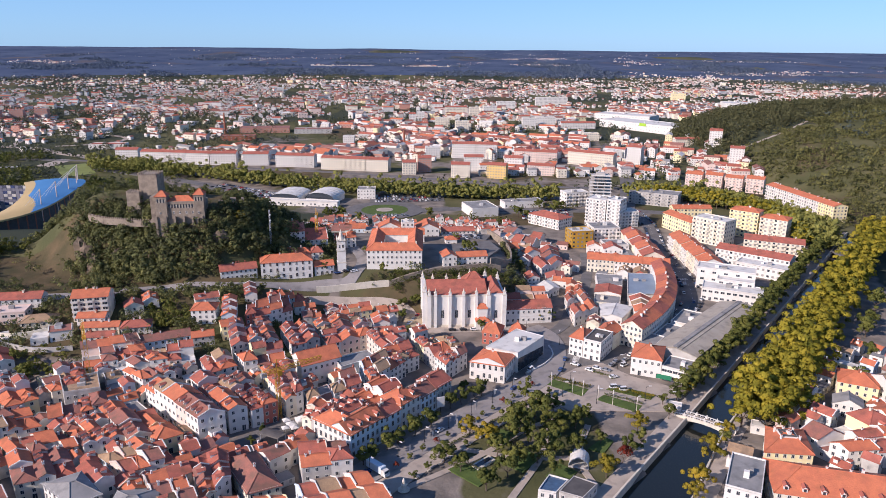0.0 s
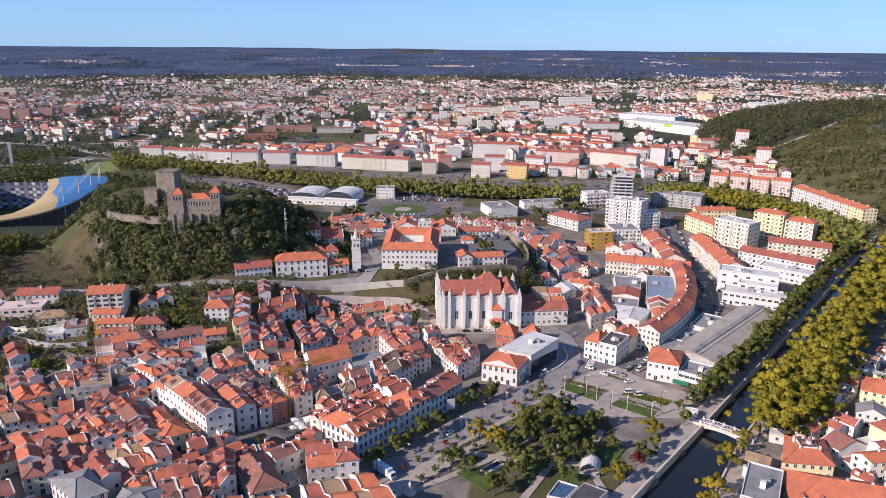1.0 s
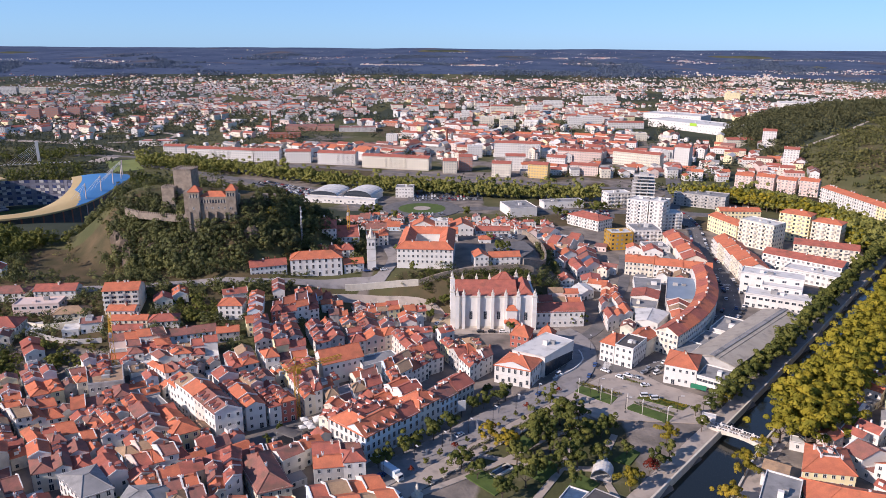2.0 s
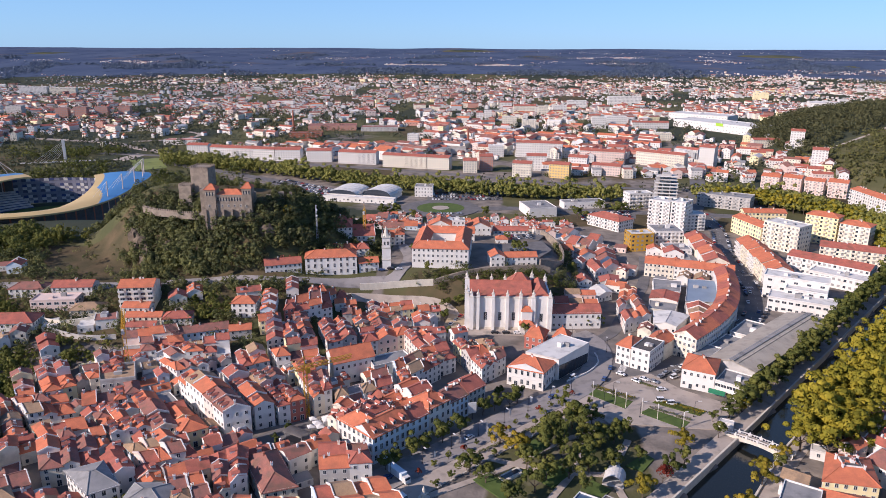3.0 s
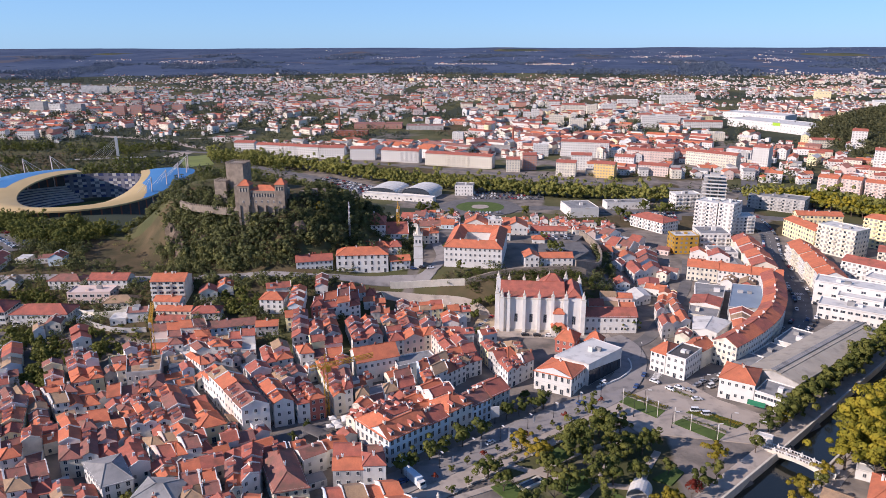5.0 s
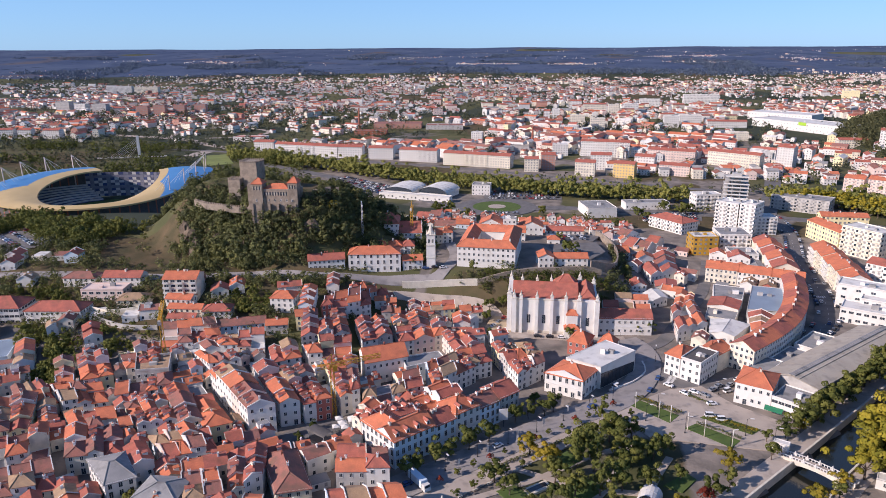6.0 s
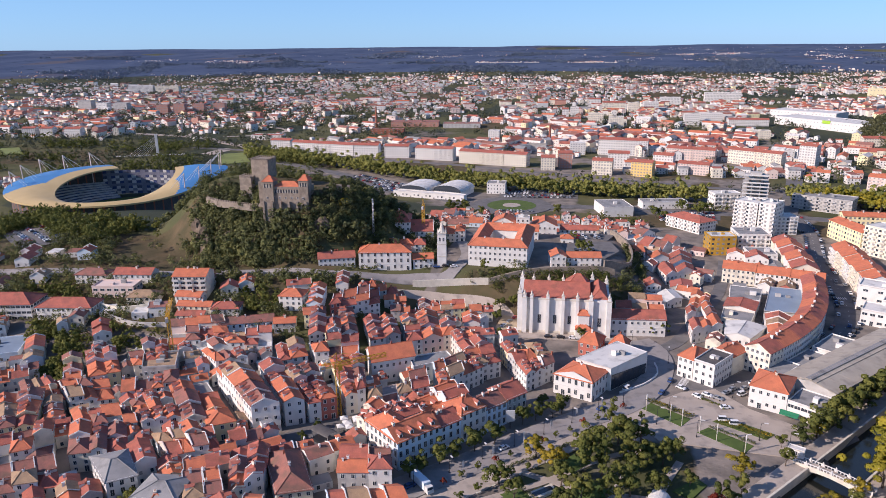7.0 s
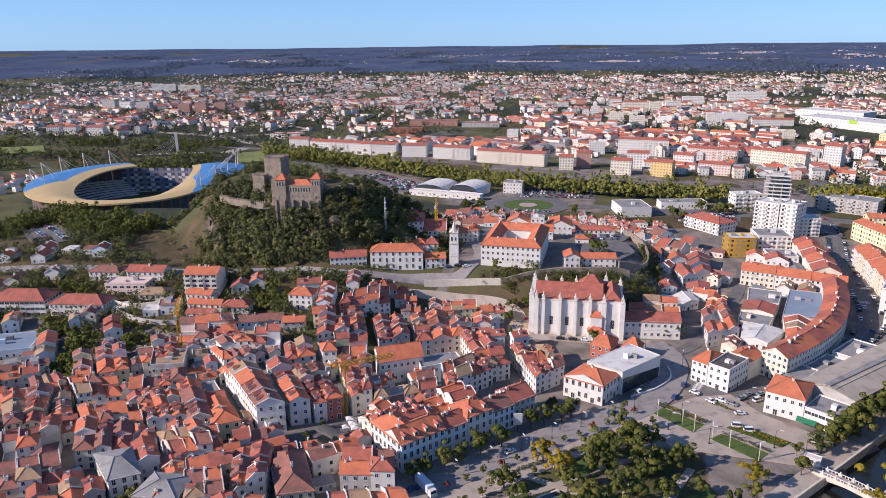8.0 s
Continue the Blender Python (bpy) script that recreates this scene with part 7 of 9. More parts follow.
def infill(n, box, turn, low, high, wide=(4.5, 9), deep=(4.5, 7)):
    """Small houses and sheds in the gaps that the blocks leave."""
    for _ in range(n):
        x, y = rnd.uniform(*box[:2]), rnd.uniform(*box[2:])
        w, d = rnd.uniform(*wide), rnd.uniform(*deep)
        t = radians(lie(turn, x, y) + rnd.uniform(-6, 6))
        c, s3 = math.cos(t), math.sin(t)
        quad = [(x + c * a * w / 2 - s3 * b * d / 2, y + s3 * a * w / 2 + c * b * d / 2) for a, b in ((-1, -1), (1, -1), (1, 1), (-1, 1))]
        if in_river(x, y, 14) > 0 or height(x, y) > 24 or mark(grown(quad, -0.4), True):
            continue
        mark(quad)
        wall, tiles = rnd.choice(WALLS)[0], rnd.choice(ROOFS)[0]
        flat = rnd.random() < 0.18
        h = rnd.uniform(low, high) * (0.6 if flat else 1)
        z = min(height(*p) for p in quad)
        plain_house(REST, quad, h, 0.27 * d, False, wall, rnd.choice((FLAT_GREY, FLAT_WHITE, TILE_OLD)) if flat else tiles, z, flat=flat)
        c, s3 = math.cos(t), math.sin(t)
        if not flat and rnd.random() < 0.45:
            for side in rnd.choice(((1,), (-1,), (1, -1))):
                u = rnd.uniform(-0.3, 0.3) * w
                REST.box(x + c * u - s3 * side * d * 0.24, y + s3 * u + c * side * d * 0.24, z + h, 1.5, 1.7, 0.27 * d * 0.5 + 1.0, WHITE, math.degrees(t))
                REST.box(x + c * u - s3 * side * d * 0.24, y + s3 * u + c * side * d * 0.24, z + h + 0.27 * d * 0.5 + 1.0, 1.8, 2.0, 0.15, tiles, math.degrees(t))
        elif not flat and rnd.random() < 0.3:
            u = rnd.uniform(-0.3, 0.3) * w
            REST.box(x + c * u, y + s3 * u, z + h, 3.0, d * 0.7, 0.27 * d + 0.4, wall, math.degrees(t))
            REST.box(x + c * u, y + s3 * u, z + h + 0.27 * d + 0.4, 2.7, d * 0.7 - 0.3, 0.05, FLAT_GREY, math.degrees(t))
        if not flat and rnd.random() < 0.7:
            REST.box(x + rnd.uniform(-1, 1), y + rnd.uniform(-1, 1), z + h, 0.6, 0.8, 0.27 * d + 0.9, WHITE, math.degrees(t))


for poly in ([(-79, 233), (-70, 222), (-52, 226), (-49, 240), (-55, 252), (-69, 242)], [(-30, 150), (120, 150), (120, 345), (56, 345), (-30, 205)], [(-18, 345), (72, 345), (72, 366), (-18, 384)], [(50, 262), (112, 262), (104, 312), (60, 312)]):
    mark(poly)
mark([(38, 404), (54, 398), (61, 424), (54, 470), (40, 478)])
GARDENS = [[(-141, 315.5), (-124, 320), (-129, 340), (-152, 334)], [(-259, 303), (-230, 309), (-246, 326), (-276, 321)], [(-231, 272), (-216, 275), (-229, 289), (-243, 286)], [(-208, 264), (-192, 268), (-203, 282), (-221, 278)], [(-180, 268), (-160, 273), (-178, 300), (-201, 296)],
           [(-196, 242), (-186, 246), (-196, 262), (-210, 258)], [(-105, 176), (-99, 178), (-102, 186), (-108, 184)]]
for poly in GARDENS:
    mark(poly)
infill_rows(2600, (-192, -25, 150, 286), 42, 5.5, 8.0)
infill_rows(500, (-275, -185, 150, 286), 42, 5.0, 7.0)
infill(2600, (-192, -25, 150, 286), 42, 4.0, 6.5)
infill(260, (-275, -185, 150, 286), 42, 5, 7.0)
infill(14, (-330, -262, 330, 372), 20, 4, 5.5, (9, 13), (7, 9))
infill(110, (-230, -70, 284, 345), 25, 4.5, 6.5, (8, 13), (6.5, 9))
infill(24, (-330, -230, 284, 345), 15, 4.5, 6, (9, 13), (7, 9))
infill_rows(420, (-106, -18, 322, 378), 18, 5.5, 7.5)
infill(260, (58, 150, 345, 520), 70, 4, 6.5, (7, 13), (6, 9))
infill(500, (130, 330, 150, 330), 40, 5, 8)
infill(260, (-110, 60, 520, 585), 10, 4, 7)
infill(120, (-60, 0, 330, 372), 30, 5, 8)
tagged(new("house_row", REST.data("house_row")), "rows of white and cream houses with red tiled roofs", "house", kind="stuff")


# ---- trees ----
def crown(n, shape, size, seed, lobes=7, flat=0.75):
    """Leaf clumps as small tilted quads over several lobes; gives corners and the normals of the lobes."""
    g = np.random.default_rng(seed)
    rx, rz, base = shape
    c = g.normal(size=(lobes, 3)) * np.array([rx * 0.42, rx * 0.42, rz * 0.36]) + np.array([0, 0, base + rz])
    r = rx * g.uniform(0.7, 1.3, lobes) * 1.12 / math.sqrt(lobes)
    which = g.integers(0, lobes, n)
    d = g.normal(size=(n, 3))
    d /= np.linalg.norm(d, axis=1)[:, None]
    d[:, 2] = np.where(d[:, 2] < -0.5, -d[:, 2], d[:, 2])
    p = c[which] + d * (r[which] * g.uniform(0.7, 1.05, n) ** 0.6)[:, None] * np.array([1, 1, flat * rz / rx if rz > rx else flat])
    nrm = d + g.normal(size=(n, 3)) * 0.32
    nrm /= np.linalg.norm(nrm, axis=1)[:, None]
    up = g.normal(size=(n, 3))
    u = np.cross(nrm, up)
    u /= np.linalg.norm(u, axis=1)[:, None]
    w = np.cross(nrm, u)
    s = (size * g.uniform(0.6, 1.3, n))[:, None]
    k = (size * g.uniform(0.4, 1.0, n))[:, None]
    v = np.stack([p - w * k, p + u * s, p + w * k * 0.9 - u * s * 0.2, p - u * s], axis=1).reshape(-1, 3)
    soft = 0.6 * d + 0.3 * nrm + 0.35 * (p - np.array([0, 0, base + rz * 0.8])) / rx
    soft /= np.linalg.norm(soft, axis=1)[:, None]
    return np.hstack([v, np.repeat(soft, 4, axis=0)])


def from_quads(name, v, mat):
    """A mesh of loose quads."""
    me = bpy.data.meshes.new(name)
    n = len(v) // 4
    me.vertices.add(len(v))
    me.vertices.foreach_set("co", np.ascontiguousarray(v[:, :3], dtype=np.float32).ravel())
    me.loops.add(len(v))
    me.loops.foreach_set("vertex_index", np.arange(len(v), dtype=np.int32))
    me.polygons.add(n)
    me.polygons.foreach_set("loop_start", np.arange(0, len(v), 4, dtype=np.int32))
    me.polygons.foreach_set("loop_total", np.full(n, 4, dtype=np.int32))
    me.materials.append(mat)
    me.update(calc_edges=True)
    me.polygons.foreach_set("use_smooth", [True] * n)
    me.normals_split_custom_set_from_vertices(v[:, 3:].tolist())
    return me


def trunk_data(h, r, spread, seed):
    g = random.Random(seed)
    me = Mesh()
    top = (g.uniform(-0.3, 0.3), g.uniform(-0.3, 0.3), h)
    me.tube((0, 0, -0.5), top, r, BARK, 7, r * 0.6)
    for k in range(6):
        a = k * 1.05 + g.uniform(-0.3, 0.3)
        z = h * g.uniform(0.75, 1.0)
        me.tube((top[0] * z / h, top[1] * z / h, z), (spread * math.cos(a), spread * math.sin(a), z + spread * g.uniform(0.5, 1.1)), r * 0.42, BARK, 5, r * 0.12)
    return me.data("trunk")


TREE_KINDS = {
    "plane": [(trunk_data(3.2, 0.35, 3.0, k), from_quads("crown", crown(2600, (5.4, 4.8, 2.6), 0.36, 20 + k, 26), LEAF_PLANE)) for k in range(4)],
    "garden": [(trunk_data(2.4, 0.3, 2.2, k), from_quads("crown", crown(2100, (4.3, 3.5, 1.9), 0.32, 40 + k, 22), LEAF_GREEN)) for k in range(4)],
    "yellow": [(trunk_data(2.4, 0.28, 2.2, k), from_quads("crown", crown(1900, (4.1, 3.5, 1.9), 0.32, 60 + k, 22), LEAF_YELLOW)) for k in range(2)],
    "small": [(trunk_data(1.6, 0.15, 1.1, k), from_quads("crown", crown(900, (2.1, 1.9, 1.3), 0.25, 80 + k, 12), LEAF_GREEN)) for k in range(3)],
    "red": [(trunk_data(1.6, 0.15, 1.1, k), from_quads("crown", crown(420, (2.2, 2.4, 1.2), 0.3, 90 + k, 6), LEAF_RED)) for k in range(1)],
    "conifer": [(trunk_data(2.0, 0.3, 1.2, k), from_quads("crown", crown(1600, (2.7, 5.6, 1.2), 0.3, 95 + k, 24, 0.8), LEAF_GREEN)) for k in range(2)],
    "cypress": [(trunk_data(1.0, 0.2, 0.4, k), from_quads("crown", crown(500, (0.9, 5.0, 0.6), 0.25, 99 + k, 10, 0.8), LEAF_DARK)) for k in range(1)],
}
TREE_LABEL = {"plane": "tall plane tree with yellow-green autumn leaves", "garden": "broad green garden tree with a dense crown", "yellow": "park tree with bright yellow autumn leaves", "small": "small green street tree beside the pavement",
              "red": "small park tree with dark red leaves", "conifer": "tall dark conifer standing in the garden", "cypress": "slender dark cypress beside the road"}


def tree(kind, x, y, scale=1.0, group="", sink=0.0):
    t, c = rnd.choice(TREE_KINDS[kind])
    root = part("tree", t, None)
    k = scale * rnd.uniform(0.88, 1.14)
    root.matrix_basis = pose(x, y, height(x, y) + 0.1 - sink, 0, 0, rnd.uniform(0, 360)) @ Matrix.Diagonal((k, k, k * rnd.uniform(0.92, 1.1), 1))
    tagged(root, TREE_LABEL[kind], "tree", group)
    part("crown", c, root)


def along(pts, step, side, kind, scale, group):
    line = smooth_line(pts, 2.0)
    run = 0.0
    for a, b in zip(line, line[1:]):
        run += (b - a).length
        if run >= step:
            run = 0.0
            n = Vector((-(b - a).y, (b - a).x)).normalized()
            p = a + n * (side + rnd.uniform(-0.6, 0.6))
            tree(kind, p.x, p.y, scale, group)


AVENUE = [(-470, 850), (-400, 832), (-290, 793), (-200, 748), (-133, 722), (-47, 700), (40, 690), (116, 684)]
AVENUE_EAST = [(189, 694), (243, 700), (266, 668), (294, 640), (308, 598), (302, 552), (290, 515)]
for side in (-8,):
    along(AVENUE_EAST, 6.5, side, "plane", 1.25, "eastern avenue of plane trees")
for side in (5, 14):
    along([bank_right(2), bank_right(3), bank_right(4), bank_right(5)], 8.0, -side, "plane", 1.5, "plane trees along the river")
for x, y in ((137, 262), (148, 252), (158, 262), (150, 275), (165, 283), (176, 292), (172, 300), (190, 312), (200, 330), (142, 268), (160, 290), (184, 318)):
    tree("plane", x, y, 1.6, "plane trees along the river")
along([(116, 272), (140, 302), (177, 350), (220, 408), (262, 464), (300, 515)], 6.0, 4.0, "garden", 1.35, "riverside trees on the market bank")
for x, y, k, s in ((17, 241, "yellow", 1.1), (24, 234, "yellow", 1.2), (27, 226, "garden", 1.1), (38, 251, "garden", 1.3), (42, 266, "conifer", 1.0), (45, 256, "garden", 1.4), (49, 249, "garden", 1.3), (40, 236, "conifer", 1.3), (53, 260, "garden", 1.1),
                   (50, 240, "garden", 1.3), (34, 233, "conifer", 1.2), (34, 220, "garden", 1.2), (42, 222, "conifer", 1.4), (49, 226, "garden", 1.3), (60, 247, "garden", 0.9), (64, 252, "garden", 0.9), (68, 236, "small", 1.3), (7, 222, "garden", 1.1),
                   (13, 216, "garden", 1.0), (55, 246, "garden", 1.2), (57, 229, "garden", 1.0), (34, 244, "garden", 1.2), (30, 213, "garden", 1.2), (46, 212, "conifer", 1.1), (66, 214, "yellow", 1.0), (74, 223.5, "red", 1.3), (22, 205, "garden", 1.1)):
    tree(k, x, y, s, "garden trees")
for x, y, k, s in ((-20, 223, "small", 1.5), (-15, 229, "small", 1.7), (-11, 233, "small", 1.6), (-5, 239, "small", 1.7), (1, 246, "small", 1.7), (-23, 219, "small", 1.4), (9, 262, "small", 1.5), (14, 266, "small", 1.3), (15, 277, "garden", 0.85), (23, 274, "garden", 0.9), (20, 270, "garden", 0.8),
                   (85, 245, "yellow", 0.95), (102, 268, "small", 1.2), (109, 272, "garden", 0.9), (101, 256, "small", 1.5), (116, 278, "yellow", 0.8), (78, 228, "garden", 0.9), (84, 236, "small", 1.4),
                   (-19, 374, "garden", 0.9), (-12, 376, "garden", 1.0), (-25, 366, "garden", 0.9), (-18, 360, "small", 1.3), (-13, 339, "small", 1.4), (26, 348, "garden", 0.85), (54, 436, "garden", 0.8), (60, 362, "small", 1.2), (66, 363, "small", 1.4),
                   (20, 436, "garden", 1.5), (-32, 394, "small", 1.5), (-68, 396, "garden", 0.8), (-46, 430, "garden", 0.9), (-84, 436, "garden", 0.9), (12, 470, "garden", 0.8), (-120, 404, "yellow", 0.8),
                   (120, 243, "yellow", 0.8), (108, 226, "yellow", 1.15), (97, 208, "yellow", 1.1), (93, 201, "yellow", 0.9), (118, 238, "small", 1.3), (200, 292, "garden", 1.0), (245, 362, "garden", 1.4), (262, 386, "garden", 1.5), (234, 346, "garden", 1.2), (222, 320, "garden", 1.0),
                   (-90, 600, "garden", 1.2), (-100, 592, "garden", 1.3), (-72, 588, "garden", 1.1), (-10, 610, "garden", 1.1), (70, 610, "garden", 1.2), (78, 604, "garden", 1.2), (92, 640, "garden", 1.2), (110, 636, "garden", 1.3), (104, 628, "garden", 1.2)):
    tree(k, x, y, s)
for k in range(13):
    p = Vector((-10, 212)).lerp(Vector((52, 282)), (k + 0.5) / 13)
    tree("red" if k % 3 == 0 else "small", p.x - 3.2, p.y + 2.8, 0.6, "promenade trees")
    tree("small", p.x + 3.8, p.y - 3.2, 0.65, "promenade trees")
for x, y in ((-147, 366), (-145.5, 366.5), (-144, 367)):
    tree("cypress", x, y, 1.0, "cypresses")


# ---- woods ----
def bare(x, y):
    """Open grass, fields and plazas where no trees grow."""
    for poly in BARE:
        inside = False
        for (ax, ay), (bx, by) in zip(poly, poly[1:] + poly[:1]):
            if (ay > y) != (by > y) and x < (bx - ax) * (y - ay) / (by - ay) + ax:
                inside = not inside
        if inside:
            return True
    return False


PARKING = [(-392, 412), (-334, 370), (-316, 392), (-374, 436)]
BARE = [[(-258, 360), (-212, 370), (-222, 398), (-244, 424), (-262, 440), (-274, 415), (-270, 385)], PARKING, FIELD_A, FIELD_B, PLAZA]


def woods(name, spots, mat, clumps, rx, rz, base, size, label, seeds=8, lobes=9):
    """Many trees as one mesh of leaf clumps."""
    kinds = [crown(clumps, (rx, rz, base), size, 200 + k, lobes) for k in range(seeds)]
    g = np.random.default_rng(5)
    out = []
    for x, y, s in spots:
        if bare(x, y) and g.random() > 0.03:
            continue
        v = kinds[g.integers(seeds)]
        a = g.uniform(0, 6.28)
        c, sn = math.cos(a), math.sin(a)
        k = s * g.uniform(0.8, 1.25)
        r = np.array([[c * k, sn * k, 0], [-sn * k, c * k, 0], [0, 0, k * g.uniform(0.85, 1.2)]])
        turned = v[:, 3:] @ np.array([[c, sn, 0], [-sn, c, 0], [0, 0, 1]])
        out.append(np.hstack([v[:, :3] @ r + np.array([x, y, height(x, y) - 0.3]), turned]))
    return tagged(new(name, from_quads(name, np.concatenate(out), mat)), label, "trees", kind="stuff")


def scatter(n, box, keep):
    x0, x1, y0, y1 = box
    got = []
    for _ in range(n):
        x, y = rnd.uniform(x0, x1), rnd.uniform(y0, y1)
        k = keep(x, y)
        if k > 0:
            got.append((x, y, k))
    return got


def hill_keep(x, y):
    z = height(x, y)
    d = off_line(x, y, -203, 434, -142, 418)
    if z > 53 and (x > -132 or y > 440):
        return rnd.uniform(0.4, 0.7)
    if z < 17.25 or z > 53 or y > 520:
        return 0
    if 388 < y < 412 and -168 < x < -135 and z > 44:
        return 0
    if z < 30 and mark([(x - 1.6, y - 1.6), (x + 1.6, y - 1.6), (x + 1.6, y + 1.6), (x - 1.6, y + 1.6)], True):
        return 0
    if x < -212:
        return rnd.uniform(0.4, 0.85) if rnd.random() < 0.75 else 0
    return rnd.uniform(0.45, 0.85) if x > -134 and z > 34 else rnd.uniform(0.65, 1.35) if z < 44 else rnd.uniform(0.4, 0.7)


woods("hill_wood", scatter(3600, (-300, -50, 345, 520), hill_keep), LEAF_DARK, 240, 4.0, 3.9, 0.4, 0.5, "dense dark green wood on the steep castle hill")
def hill_foot(x, y):
    z = height(x, y)
    if not 15.5 < z < 50 or mark([(x - 1.6, y - 1.6), (x + 1.6, y - 1.6), (x + 1.6, y + 1.6), (x - 1.6, y + 1.6)], True):
        return 0
    return rnd.uniform(0.45, 0.8) if x > -134 or z < 30 else 0


woods("hill_foot_wood", scatter(1700, (-205, -62, 345, 440), hill_foot), LEAF_DARK, 190, 3.6, 3.4, 0.3, 0.48, "dark green trees filling the foot and shoulder of the castle hill")
woods("castle_trees", scatter(420, (-222, -150, 380, 412), lambda x, y: rnd.uniform(0.7, 1.15) if 30 < height(x, y) < 55 else 0), LEAF_DARK, 170, 3.0, 3.0, 0.4, 0.42, "dark trees growing against the castle wall")
woods("shrubs", scatter(900, (-340, -190, 340, 440), lambda x, y: rnd.uniform(0.3, 0.8) if noise.noise((x / 25, y / 25, 2)) > 0.05 and height(x, y) > 16 else 0), LEAF_DARK, 60, 2.2, 1.6, 0.1, 0.35, "scattered shrubs on the dry grass slope")
woods("valley_trees", scatter(1500, (-430, -225, 385, 500), lambda x, y: rnd.uniform(0.55, 1.1) if y < 472 - 0.55 * (x + 420) + (20 if x < -380 else 0) and height(x, y) < 22 and noise.noise((x / 30, y / 30, 12)) > -0.3 else 0), LEAF_GREEN, 110, 3.4, 3.6, 0.8, 0.45, "mixed green trees between the stadium and the castle hill")
woods("stadium_trees", scatter(1000, (-430, -235, 395, 484), lambda x, y: rnd.uniform(0.7, 1.3) if (x < -268 or y > 405) and height(x, y) < 24 and y < 470 - 0.3 * (x + 400) and noise.noise((x / 24, y / 24, 21)) > -0.2 else 0), LEAF_GREEN, 150, 3.2, 3.6, 0.6, 0.5, "green and yellowish trees in front of the stadium")
woods("slope_trees", scatter(2300, (-340, -80, 284, 392), lambda x, y: rnd.uniform(0.5, 1.2) if noise.noise((x / 22, y / 22, 17)) > (0.5 if y > 343 and x > -215 else -0.25) and not mark([(x - 2, y - 2), (x + 2, y - 2), (x + 2, y + 2), (x - 2, y + 2)], True) else 0), LEAF_DARK, 110, 3.0, 2.8, 0.4, 0.4, "dark trees and bushes on the slope below the castle")
woods("garden_shrubs", scatter(2600, (-330, 70, 240, 420), lambda x, y: rnd.uniform(0.4, 1.1) if noise.noise((x / 18, y / 18, 7)) > 0.12 and height(x, y) > 1.5 and not mark([(x - 2, y - 2), (x + 2, y - 2), (x + 2, y + 2), (x - 2, y + 2)], True) else 0), LEAF_DARK, 90, 2.4, 2.0, 0.3, 0.35, "dark garden trees and shrubs between the houses")
spots = []
for a, b, c, d in GARDENS:
    for _ in range(46):
        u, v = rnd.random(), rnd.random()
        spots.append(((a[0] * (1 - u) + b[0] * u) * (1 - v) + (d[0] * (1 - u) + c[0] * u) * v, (a[1] * (1 - u) + b[1] * u) * (1 - v) + (d[1] * (1 - u) + c[1] * u) * v, rnd.uniform(0.5, 1.05)))
woods("garden_trees", spots, LEAF_GREEN, 240, 2.6, 2.6, 0.4, 0.42, "dark green trees crowding the walled gardens")
woods("bastion_trees", scatter(240, (40, 60, 400, 474), lambda x, y: rnd.uniform(0.35, 0.75) if 47 - 0.1 * abs(y - 440) < x < 58 - 0.06 * abs(y - 440) else 0), LEAF_DARK, 150, 3.0, 3.2, 0.2, 0.42, "dark trees on the steep slope below the bastion")
woods("terrace_shrubs", scatter(900, (-34, 60, 372, 412), lambda x, y: rnd.uniform(0.4, 1.0) if y < 398 + 0.2 * max(0, x - 10) and x > -28 and not mark([(x - 2, y - 2), (x + 2, y - 2), (x + 2, y + 2), (x - 2, y + 2)], True) else 0), LEAF_GREEN, 80, 2.0, 1.8, 0.2, 0.32, "green shrubs on the slope below the seminary terrace")


def east_keep(x, y):
    z = height(x, y) - 116 * max(0.0, (math.hypot(x, y - 10) - 1100) / 3700) ** 1.25
    if y < 700 and x > 335 and in_river(x, y, 12) < 0:
        return rnd.uniform(0.7, 1.3) if noise.noise((x / 40, y / 40, 4)) > -0.3 and y > 470 else 0
    return rnd.uniform(0.8, 1.4) if z > 1 and x > 362 and noise.noise((x / 70, y / 70, 4)) > -0.42 else 0


def north_of_road(x, y):
    return y > 935 + 0.62 * max(0.0, x - 400)


woods("pine_wood", [q for q in scatter(9000, (325, 960, 900, 1480), east_keep) if north_of_road(*q[:2])], LEAF_PINE, 30, 3.8, 4.6, 0.2, 0.95, "dark pine wood on the far side of the eastern hill")
woods("hill_scrub", [(x, y, k * (0.6 + 0.7 * rnd.random() ** 2)) for x, y, k in scatter(23000, (325, 960, 440, 1400), east_keep) if not north_of_road(x, y) and noise.noise((x / 40, y / 40, 23)) > -0.3], LEAF_SCRUB, 18, 3.8, 2.4, -0.2, 1.0, "olive scrub and young trees on the eastern hill")
woods("valley_wood", scatter(5600, (-1000, 330, 700, 1450), lambda x, y: rnd.uniform(0.7, 1.3) if noise.noise((x / 90, y / 90, 9)) > (-0.1 if x < -350 else 0.22) and not (-460 < x < 230 and 760 < y < 900) else 0), LEAF_SUBURB, 26, 4.0, 4.2, 0.5, 1.1, "clumps of dark trees between the suburbs")
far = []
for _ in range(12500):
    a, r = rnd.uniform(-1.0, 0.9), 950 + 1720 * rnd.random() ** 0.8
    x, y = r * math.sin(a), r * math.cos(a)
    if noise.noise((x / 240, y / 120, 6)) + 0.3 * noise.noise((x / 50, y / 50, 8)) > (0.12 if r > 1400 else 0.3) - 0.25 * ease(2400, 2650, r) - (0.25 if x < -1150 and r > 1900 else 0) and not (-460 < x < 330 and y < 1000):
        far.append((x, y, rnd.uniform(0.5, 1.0)))
